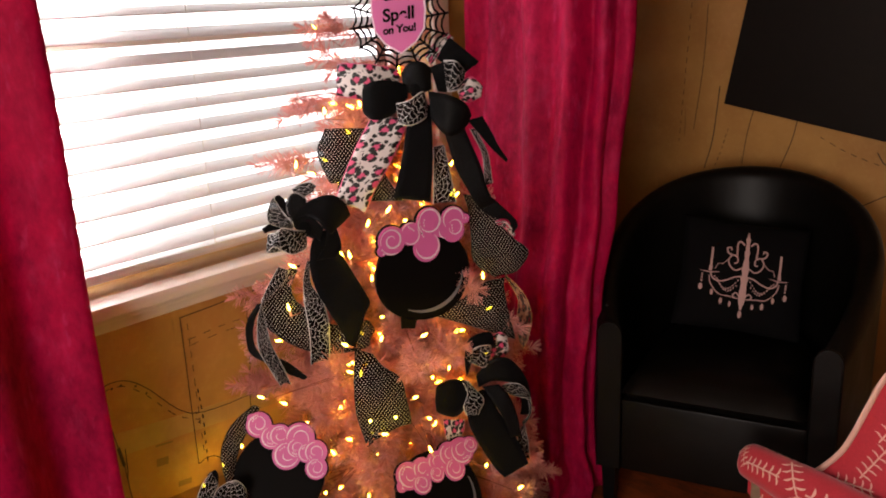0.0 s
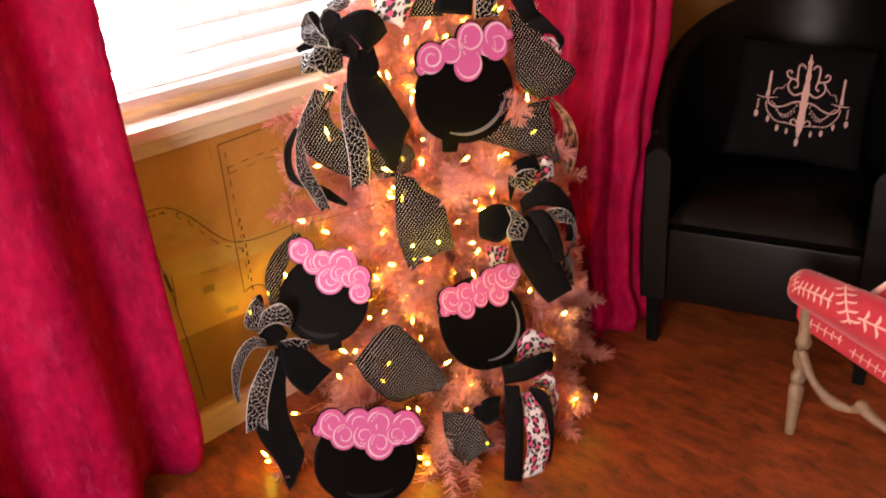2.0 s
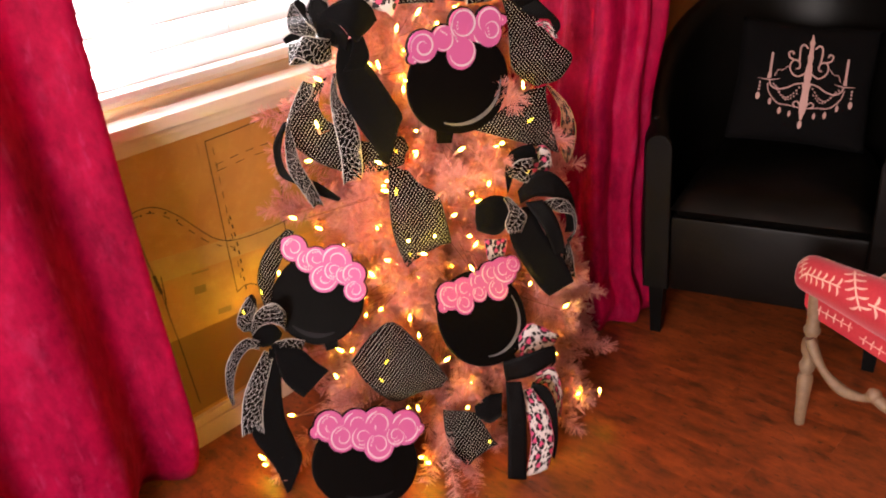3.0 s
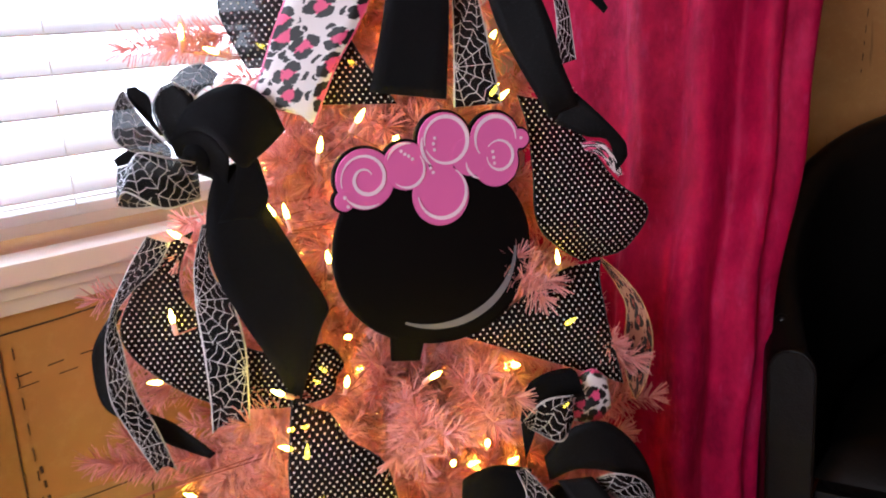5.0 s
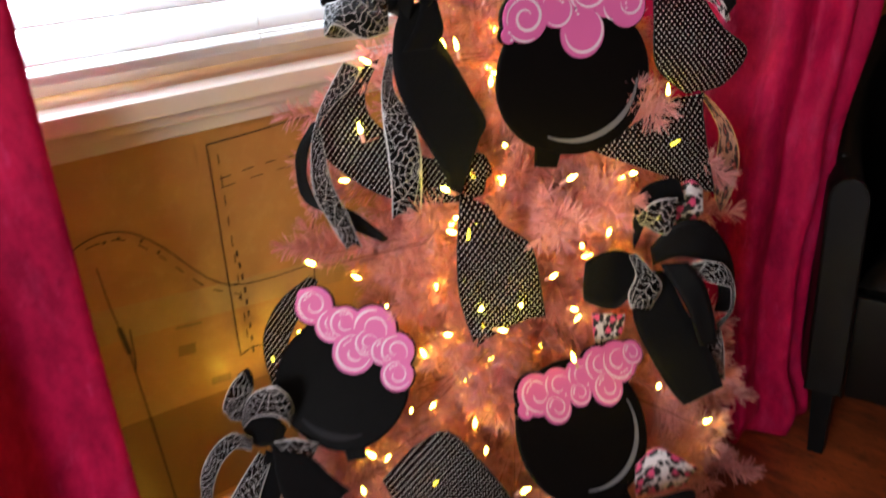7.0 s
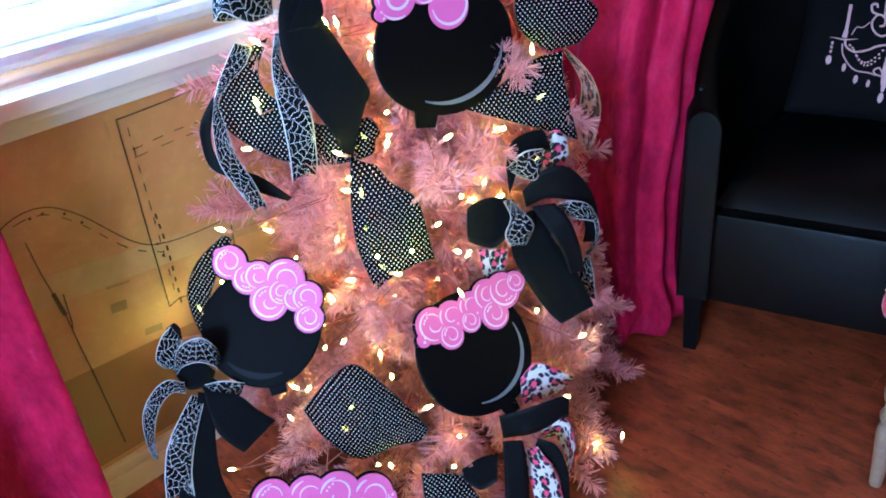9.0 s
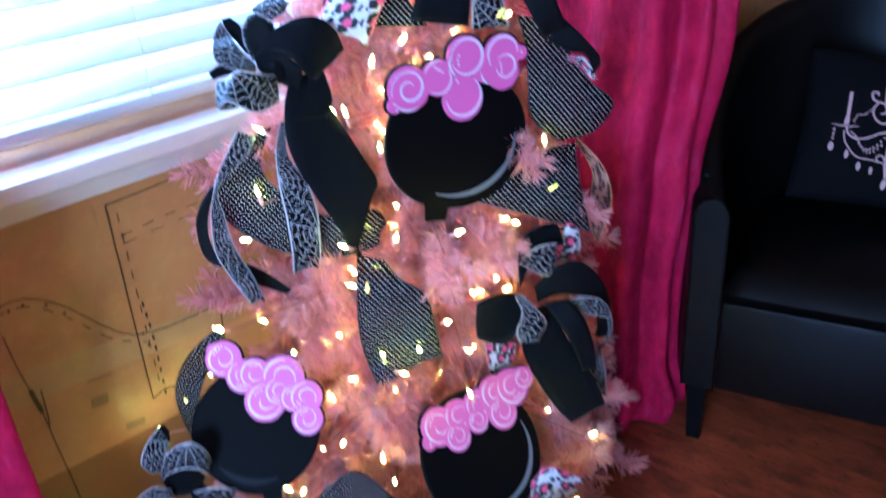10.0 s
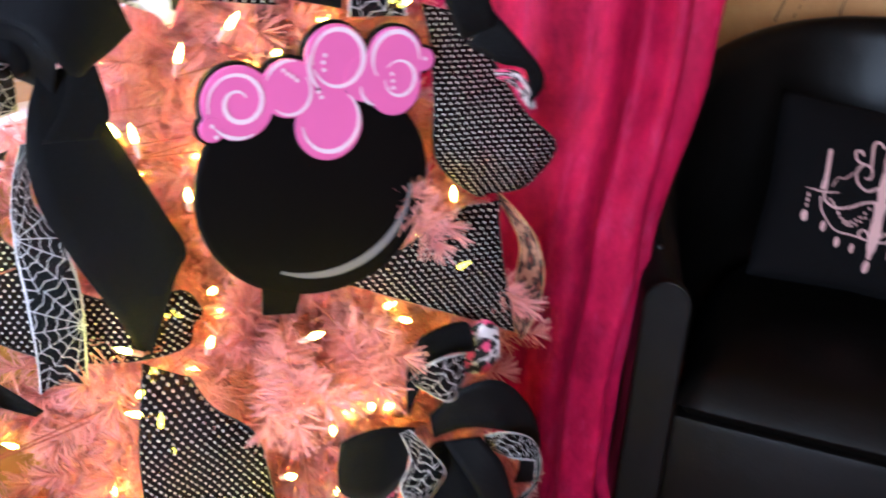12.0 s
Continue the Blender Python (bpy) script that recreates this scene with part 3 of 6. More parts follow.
bunched_curtain("curtain", [
    (0.0, [(-1.46, 2.00), (-1.25, 1.90), (-1.05, 1.885), (-0.985, 1.92), (-0.925, 2.02), (-0.935, 2.13)]),
    (0.08, [(-1.46, 2.00), (-1.25, 1.90), (-1.05, 1.870), (-0.96, 1.92), (-0.905, 2.00), (-0.905, 2.06)]),
    (0.20, [(-1.46, 2.00), (-1.25, 1.90), (-1.06, 1.860), (-0.965, 1.90), (-0.925, 1.98), (-0.93, 2.05)]),
    (0.40, [(-1.46, 2.02), (-1.25, 1.92), (-1.06, 1.850), (-0.96, 1.88), (-0.915, 1.96), (-0.925, 2.04)]),
    (0.67, [(-1.46, 2.05), (-1.25, 1.95), (-1.05, 1.860), (-0.945, 1.88), (-0.895, 1.96), (-0.905, 2.04)]),
    (1.00, [(-1.45, 2.08), (-1.25, 2.00), (-1.05, 1.920), (-0.94, 1.93), (-0.87, 1.98), (-0.85, 2.04)]),
    (1.50, [(-1.42, 2.10), (-1.25, 2.04), (-1.06, 1.960), (-0.93, 1.97), (-0.85, 2.00), (-0.80, 2.05)]),
    (2.25, [(-1.42, 2.12), (-1.25, 2.06), (-1.06, 1.980), (-0.92, 1.98), (-0.84, 2.02), (-0.79, 2.06)])],
    5, 0.022, 11, "magenta crushed velvet curtain slumped on the floor beside the black armchair")

# a small knob for tying the curtain back
knob = thing("tieback_knob", "small dark metal tieback knob set in the magenta curtain's edge", "knob", Matrix.Translation((-0.905, 2.045, 0.662)))
bm = bmesh.new()
tube(bm, [(-0.03, -0.03, 0.0), (0.012, 0.006, 0.0)], 0.004, 8)
part("stem", bm, M_ROD, knob, smooth=60)
bm = bmesh.new()
bmesh.ops.create_uvsphere(bm, u_segments=14, v_segments=10, radius=0.011, matrix=Matrix.Translation((0.02, 0.012, 0.0)))
part("knob_head", bm, M_ROD, knob, smooth=180)

# ---- the printed sewing patterns on the walls ----
def sheet(outline, to_world, front, back=0.0):
    """A board cut to a 2D outline: front face, back face and edge."""
    bm = bmesh.new()
    a = [bm.verts.new(to_world(x, y, front)) for x, y in outline]
    b = [bm.verts.new(to_world(x, y, back)) for x, y in outline]
    bm.faces.new(a)
    bm.faces.new(b[::-1])
    for k in range(len(outline)):
        q = (k + 1) % len(outline)
        bm.faces.new((a[k], b[k], b[q], a[q]))
    bmesh.ops.recalc_face_normals(bm, faces=bm.faces)
    return bm


def stroke(bm, points, width, lift, to_world, dash=0.0, taper=False):
    """A flat ink or brush line along 2D points; to_world maps (a, b, lift) to a place."""
    pts = [Vector((p[0], p[1])) for p in points]
    last = None
    run = 0.0
    for i, p in enumerate(pts):
        t = pts[min(i + 1, len(pts) - 1)] - pts[max(i - 1, 0)]
        t = t.normalized() if t.length > 1e-9 else Vector((1, 0))
        w = width * (0.25 + 0.75 * math.sin(math.pi * min(0.97, max(0.03, i / (len(pts) - 1))))) if taper else width
        n = Vector((-t.y, t.x)) * w / 2
        pair = [bm.verts.new(to_world(*(p + n), lift)), bm.verts.new(to_world(*(p - n), lift))]
        if last:
            run += (p - pts[i - 1]).length
            if not dash or int(run / dash) % 2 == 0:
                bm.faces.new((last[0], last[1], pair[1], pair[0]))
        last = pair


def flat_path(points, count=40):
    return [(p.x, p.y) for p in smooth_path([(a, b, 0) for a, b in points], count)]


def west(a, b, lift):
    return Vector((WALL_X + lift, a, b))


def north(a, b, lift):
    return Vector((a, WALL_Y - lift, b))


def ink_sheet(name, lines, to_world, parent, lift):
    bm = bmesh.new()
    for points, width, dash in lines:
        n = 60 if dash else 30
        stroke(bm, flat_path(points, n), width, lift, to_world, dash)
    bm.normal_update()
    return part(name, bm, M_INK, parent)


drawing = thing("wall_pattern_print", "printed sewing pattern outlines and dashed seam lines pasted on the wall", "wall print", kind="structure")
ink_sheet("outline", [
    ([(0.62, 0.60), (0.69, 0.655), (0.76, 0.698), (0.825, 0.702), (0.885, 0.66), (0.965, 0.565), (1.03, 0.53), (1.16, 0.521), (1.32, 0.53)], 0.0025, 0),
    ([(1.006, 0.812), (1.005, 0.70), (1.003, 0.60), (1.000, 0.385)], 0.0025, 0),
    ([(1.006, 0.812), (1.10, 0.815), (1.20, 0.82), (1.34, 0.818)], 0.003, 0),
    ([(1.000, 0.385), (1.03, 0.392), (1.06, 0.38), (1.10, 0.33)], 0.003, 0),
    ([(1.21, 0.80), (1.205, 0.66), (1.19, 0.545), (1.18, 0.40)], 0.003, 0),
], west, drawing, 0.0022)
ink_sheet("seam_line", [
    ([(0.66, 0.62), (0.745, 0.68), (0.82, 0.688), (0.88, 0.642), (0.955, 0.553), (1.02, 0.512)], 0.0022, 0.022),
    ([(1.024, 0.79), (1.023, 0.65), (1.021, 0.40)], 0.0022, 0.02),
    ([(1.02, 0.745), (1.12, 0.752), (1.24, 0.75)], 0.0022, 0.024),
    ([(1.02, 0.728), (1.12, 0.733), (1.24, 0.732)], 0.0018, 0.03),
], west, drawing, 0.0022)
ink_sheet("grain_line", [
    ([(0.776, 0.65), (0.782, 0.58), (0.789, 0.53)], 0.0022, 0),
    ([(0.789, 0.53), (0.793, 0.50), (0.797, 0.475)], 0.0085, 0),
    ([(0.797, 0.475), (0.801, 0.40), (0.806, 0.335)], 0.0024, 0),
    ([(0.806, 0.335), (0.811, 0.25), (0.818, 0.125)], 0.0036, 0),
    ([(0.806, 0.52), (0.803, 0.46), (0.80, 0.44)], 0.0028, 0),
    ([(1.028, 0.60), (1.032, 0.52), (1.030, 0.44), (1.028, 0.38)], 0.0045, 0.013),
], west, drawing, 0.0022)
bm = bmesh.new()
for y, z, w, h in ((0.899, 0.440, 0.034, 0.022), (0.911, 0.487, 0.05, 0.005), (0.953, 0.352, 0.04, 0.016), (0.70, 0.78, 0.05, 0.005), (0.70, 0.768, 0.04, 0.005)):
    box(bm, WALL_X + 0.0016, y - w / 2, z - h / 2, WALL_X + 0.0020, y + w / 2, z + h / 2, Matrix.Translation((0, y, z)) @ pose(0, 0, 0, -8, 0, 0) @ Matrix.Translation((0, -y, -z)))
part("printed_marks", bm, plain("faded_ink", "94713f", 0.7), drawing)
for y, z in ((0.798, 0.690), (0.822, 0.690), (0.859, 0.674), (0.884, 0.644), (1.014, 0.535), (1.019, 0.505)):
    bm = bmesh.new()
    bm.faces.new([bm.verts.new(west(y + 0.0032 * math.cos(t), z + 0.0032 * math.sin(t), 0.0024)) for t in (2 * math.pi * k / 10 for k in range(10))])
    part("notch_mark", bm, M_INK, drawing)
# single tissue plies that overlap on the wall
for colour, points in (("c9a262", [(0.66, 0.520), (0.76, 0.507), (0.98, 0.487), (1.30, 0.455), (1.30, 0.512), (1.09, 0.534), (0.99, 0.544), (0.76, 0.572), (0.66, 0.585)]),
                       ("96692f", [(0.62, 0.10), (1.36, 0.10), (1.36, 0.300), (0.977, 0.323), (0.733, 0.338), (0.62, 0.342)])):
    part("tissue_ply", sheet(points, west, 0.0008, 0.0001), tissue_ply(colour), drawing, "thin pasted tissue ply")

drawing2 = thing("wall_pattern_print", "faded pattern lines and cracked seams on the wall behind the armchair", "wall print", kind="structure")
ink_sheet("outline", [
    ([(-1.06, 1.52), (-1.07, 1.30), (-1.10, 1.05)], 0.003, 0),
    ([(-1.00, 1.22), (-1.02, 1.02), (-1.05, 0.90)], 0.0045, 0),
    ([(-0.70, 1.13), (-0.72, 1.03), (-0.755, 0.93)], 0.0035, 0),
    ([(-0.56, 0.76), (-0.46, 0.82), (-0.36, 0.875), (-0.2, 0.92)], 0.0035, 0),
    ([(-0.43, 1.01), (-0.40, 0.97), (-0.36, 0.985), (-0.32, 0.96)], 0.004, 0),
    ([(-0.86, 1.16), (-0.885, 1.05), (-0.90, 0.93)], 0.003, 0),
    ([(-0.30, 0.60), (-0.22, 0.58), (-0.12, 0.585)], 0.003, 0),
    ([(-0.25, 1.6), (-0.24, 1.2), (-0.26, 0.7), (-0.25, 0.2)], 0.003, 0),
    ([(0.35, 1.7), (0.36, 1.1), (0.34, 0.3)], 0.003, 0),
], north, drawing2, 0.0012)
ink_sheet("seam_line", [
    ([(-1.12, 1.60), (-1.14, 1.3), (-1.16, 1.0)], 0.0025, 0.02),
    ([(-0.96, 1.06), (-0.99, 0.96), (-1.03, 0.85)], 0.003, 0.012),
    ([(-0.62, 1.05), (-0.52, 1.0), (-0.40, 0.96)], 0.0025, 0.02),
], north, drawing2, 0.0012)

# dark picture on the north wall
picture = thing("dark_picture", "large dark canvas picture hung slightly crooked on the tan wall", "picture", Matrix.Translation((-0.968, WALL_Y - 0.001, 1.158)) @ pose(0, 0, 0, 0, 10.5, 0))
part("canvas", box_mesh(0, -0.035, 0, 0.95, 0, 0.75, 0.006), M_CANVAS, picture, smooth=40)
part("backing_frame", box_mesh(0.02, -0.004, 0.02, 0.93, 0.0, 0.73), M_LEG, picture)

# ---- black tub armchair ----
TUB = Matrix.Translation((-0.546, 2.066, 0)) @ pose(0, 0, 0, 0, 0, 15) @ Matrix.Diagonal((0.865, 1, 1, 1))


def tub_chair():
    root = thing("armchair", "black leather tub armchair with a high rounded back and square legs", "armchair", TUB)
    half, wall = 0.342, 0.08

    # plan of the shell's middle line: left arm forward end, round the back, right arm
    def plan(f):
        """0..1 along the U; gives x, y and the outward normal."""
        a = radians(217 - 254 * f)
        low = math.sin(a) < 0
        y = 0.385 + (0.385 / 0.602 if low else 0.385) * math.sin(a)
        return 0.43 * math.cos(a), y, Vector((math.cos(a), math.sin(a) * (0.45 if low else 1.1), 0)).normalized()

    def top(f):
        return 0.625 + 0.342 * max(0.0, math.sin(math.pi * f)) ** 0.9

    cols, rim = 64, 9
    bm = bmesh.new()
    rings = []
    for i in range(cols + 1):
        f = i / cols
        x, y, n = plan(f)
        h = top(f)
        back = max(0.0, math.sin(math.pi * f)) ** 3 * 0.05
        w = wall / 2 * (1.0 + 0.15 * math.sin(math.pi * f))
        ring = [Vector((x, y, 0.17)) + n * w, Vector((x, y, 0.40)) + n * w * 1.02]
        for k in range(rim):
            a = math.pi * k / (rim - 1)
            ring.append(Vector((x, y, h - w)) + n * (w * math.cos(a) + back) + Vector((0, 0, w * math.sin(a))))
        ring += [Vector((x, y, 0.42)) - n * w * 1.05, Vector((x, y, 0.17)) - n * w]
        rings.append([bm.verts.new(v) for v in ring])
    for a, b in zip(rings, rings[1:]):
        for k in range(len(a) - 1):
            bm.faces.new((a[k], a[k + 1], b[k + 1], b[k]))
        bm.faces.new((a[-1], a[0], b[0], b[-1]))
    bm.faces.new(rings[0][::-1])
    bm.faces.new(rings[-1])
    bmesh.ops.recalc_face_normals(bm, faces=bm.faces)
    part("shell", bm, M_LEATHER, root, smooth=50)
    # front facings of the two arms, slightly proud, with piping
    for sx in (-1, 1):
        bm = bmesh.new()
        prof = []
        for k in range(15):
            a = math.pi * k / 14
            prof.append((sx * half + 0.042 * math.cos(a), 0.602 + 0.042 * math.sin(a)))
        prof = [(sx * half + 0.042, 0.165)] + prof + [(sx * half - 0.042, 0.165)]
        f0 = [bm.verts.new((x, -0.012, z)) for x, z in prof]
        f1 = [bm.verts.new((x, 0.006, z)) for x, z in prof]
        bm.faces.new(f0)
        bm.faces.new(f1[::-1])
        for k in range(len(prof)):
            q = (k + 1) % len(prof)
            bm.faces.new((f0[k], f1[k], f1[q], f0[q]))
        bmesh.ops.recalc_face_normals(bm, faces=bm.faces)
        facing = part("arm_facing", bm, M_LEATHER, root, smooth=40)
        bm = bmesh.new()
        tube(bm, [(x, -0.012, z) for x, z in prof], 0.003, 6)
        part("piping", bm, M_LEATHER, facing, smooth=180)
    # seat cushion
    bm = bmesh.new()
    nx, ny = 22, 22
    for side in (1, -1):
        grid = []
        for j in range(ny + 1):
            row = []
            for i in range(nx + 1):
                u, v = i / nx * 2 - 1, j / ny * 2 - 1
                e = max(abs(u), abs(v))
                puff = (1 - e ** 8) ** 0.5
                x = u * 0.300
                y = 0.322 + v * 0.335
                if y > 0.36:
                    x *= math.sqrt(max(0.05, 1 - ((y - 0.36) / 0.36) ** 2))
                z = 0.398 + side * 0.056 * puff + (0.014 * (1 - u * u) * (1 - v * v) if side > 0 else 0) + 0.014 * (1 - v)
                z += 0.004 * noise.noise(Vector((x * 9, y * 14, side))) * puff
                row.append(bm.verts.new((x, y, z)))
            grid.append(row)
        for j in range(ny):
            for i in range(nx):
                q = (grid[j][i], grid[j][i + 1], grid[j + 1][i + 1], grid[j + 1][i])
                bm.faces.new(q if side > 0 else q[::-1])
    bmesh.ops.remove_doubles(bm, verts=bm.verts, dist=0.0008)
    part("seat_cushion", bm, M_LEATHER, root, smooth=60)
    part("front_rail", box_mesh(-0.298, -0.010, 0.165, 0.298, 0.05, 0.402, 0.012), M_LEATHER, root, smooth=40)
    part("seat_deck", box_mesh(-0.30, 0.05, 0.18, 0.30, 0.62, 0.33), M_LEATHER, root)
    for x, y in ((-0.345, 0.03), (0.345, 0.03), (-0.25, 0.64), (0.25, 0.64)):
        bm = bmesh.new()
        tube(bm, [(x, y, 0.17), (x * 0.995, y - (0.012 if y < 0.1 else -0.02), 0.0)], 0.036, 4, (1.0, 0.72))
        part("leg", bm, M_LEG, root)
    return root


tub_chair()


def basis(origin, right, normal):
    r = Vector(right).normalized()
    n = (Vector(normal) - r * r.dot(Vector(normal))).normalized()
    u = n.cross(r)
    m = Matrix((r, u, n)).transposed().to_4x4()
    m.translation = Vector(origin)
    return m


# pillow with the chandelier print
def pillow():
    m = basis((-0.660, 2.515, 0.668), (0.86, 0.48, -0.137), (0.45, -0.75, 0.45))
    root = thing("throw_pillow", "black pillow with a pale pink chandelier print on the armchair", "pillow", m)
    w, h, t = 0.20, 0.185, 0.055

    def puff(x, y):
        u, v = x / w, y / h
        return t * max(0.0, (1 - abs(u) ** 2.6) * (1 - abs(v) ** 2.6)) ** 0.55

    bm = bmesh.new()
    n = 26
    for side in (1, -1):
        grid = []
        for j in range(n + 1):
            row = []
            for i in range(n + 1):
                u, v = i / n * 2 - 1, j / n * 2 - 1
                pinch = 1 - 0.05 * (1 - abs(u)) * abs(v) ** 3
                pinch2 = 1 - 0.05 * (1 - abs(v)) * abs(u) ** 3
                x, y = u * w * pinch2, v * h * pinch
                wr = 0.004 * noise.noise(Vector((x * 18, y * 18, side)))
                row.append(bm.verts.new((x, y, side * (puff(u * w, v * h)) + wr * (1 - max(abs(u), abs(v)) ** 4))))
            grid.append(row)
        for j in range(n):
            for i in range(n):
                q = (grid[j][i], grid[j][i + 1], grid[j + 1][i + 1], grid[j + 1][i])
                bm.faces.new(q if side > 0 else q[::-1])
    bmesh.ops.remove_doubles(bm, verts=bm.verts, dist=0.0006)
    part("cover", bm, M_PILLOW, root, smooth=180)

    def on(x, y, lift):
        wr = 0.004 * noise.noise(Vector((x * 18, y * 18, 1)))
        u, v = x / w, y / h
        return Vector((x, y, puff(x, y) + wr * (1 - max(abs(u), abs(v)) ** 4) + lift))

    bm = bmesh.new()
    L = 0.0026

    def line(points, width, count=24, taper=False):
        stroke(bm, flat_path([(0.96 * x, y - 0.011) for x, y in points], count), width * 0.72, L, on, 0, taper)

    def drop(x, y, r, tall):
        c = [(0.96 * x + r * math.cos(a), y - 0.011 + tall * math.sin(a)) for a in (2 * math.pi * k / 10 for k in range(10))]
        bm.faces.new([bm.verts.new(on(p, q, L + 0.0004)) for p, q in c])

    # turned column as a row of swelling pieces
    for y0, y1, w0, w1 in ((0.150, 0.128, 0.002, 0.011), (0.128, 0.112, 0.016, 0.010), (0.112, 0.085, 0.010, 0.013), (0.085, 0.058, 0.017, 0.011), (0.058, 0.030, 0.015, 0.021),
                           (0.030, 0.004, 0.024, 0.016), (0.004, -0.020, 0.028, 0.018), (-0.020, -0.060, 0.018, 0.023), (-0.060, -0.088, 0.023, 0.015), (-0.088, -0.104, 0.012, 0.006)):
        bm.faces.new([bm.verts.new(on(x, y, L + 0.0002)) for x, y in ((-w0 / 2, y0 - 0.011), (-w1 / 2, y1 - 0.011), (w1 / 2, y1 - 0.011), (w0 / 2, y0 - 0.011))])
    drop(0, -0.118, 0.006, 0.012)
    for s in (-1, 1):
        line([(s * 0.010, 0.105), (s * 0.022, 0.116), (s * 0.032, 0.106), (s * 0.031, 0.062)], 0.007)
        line([(s * 0.010, 0.03), (s * 0.030, 0.020), (s * 0.048, 0.030), (s * 0.056, 0.050), (s * 0.046, 0.068), (s * 0.030, 0.062), (s * 0.028, 0.046), (s * 0.038, 0.042)], 0.0062, 40)
        line([(s * 0.046, 0.068), (s * 0.060, 0.074), (s * 0.064, 0.088), (s * 0.054, 0.092), (s * 0.050, 0.084)], 0.0066)
        line([(s * 0.012, 0.002), (s * 0.034, -0.004), (s * 0.056, -0.016), (s * 0.082, -0.022), (s * 0.102, -0.012), (s * 0.108, 0.004)], 0.006, 30)
        line([(s * 0.010, -0.070), (s * 0.040, -0.066), (s * 0.076, -0.062), (s * 0.104, -0.034), (s * 0.112, -0.006)], 0.0042, 30)
        line([(s * 0.010, -0.062), (s * 0.020, -0.052), (s * 0.030, -0.060), (s * 0.022, -0.070)], 0.005)
        line([(s * 0.060, 0.050), (s * 0.074, 0.036), (s * 0.088, 0.034), (s * 0.096, 0.016)], 0.003)
        line([(s * 0.080, 0.008), (s * 0.108, 0.004), (s * 0.142, 0.007)], 0.0048, 16, True)
        line([(s * 0.111, 0.008), (s * 0.110, 0.018), (s * 0.110, 0.024)], 0.014, 6)
        line([(s * 0.110, 0.024), (s * 0.110, 0.070), (s * 0.110, 0.086)], 0.0095, 10)
        for k in range(12):
            f = k / 11
            drop(s * (0.020 + 0.075 * f), -0.012 - 0.034 * math.sin(math.pi * min(1, f * 1.05)) + 0.004 * f, 0.0026, 0.0026)
        for k in range(3):
            drop(s * 0.134, -0.006 - 0.010 * k, 0.0028, 0.004)
        drop(s * 0.135, -0.046, 0.0062, 0.011)
        drop(s * 0.066, -0.084, 0.005, 0.010)
        drop(s * 0.036, -0.090, 0.004, 0.009)
        drop(s * 0.098, -0.060, 0.0045, 0.010)
        for k in range(9):
            f = k / 8
            drop(s * (0.024 + 0.060 * f), -0.030 - 0.026 * math.sin(math.pi * f) + 0.012 * f, 0.0024, 0.0024)
    bm.normal_update()
    part("chandelier_print", bm, M_PRINT, root, "pale pink chandelier print")


pillow()


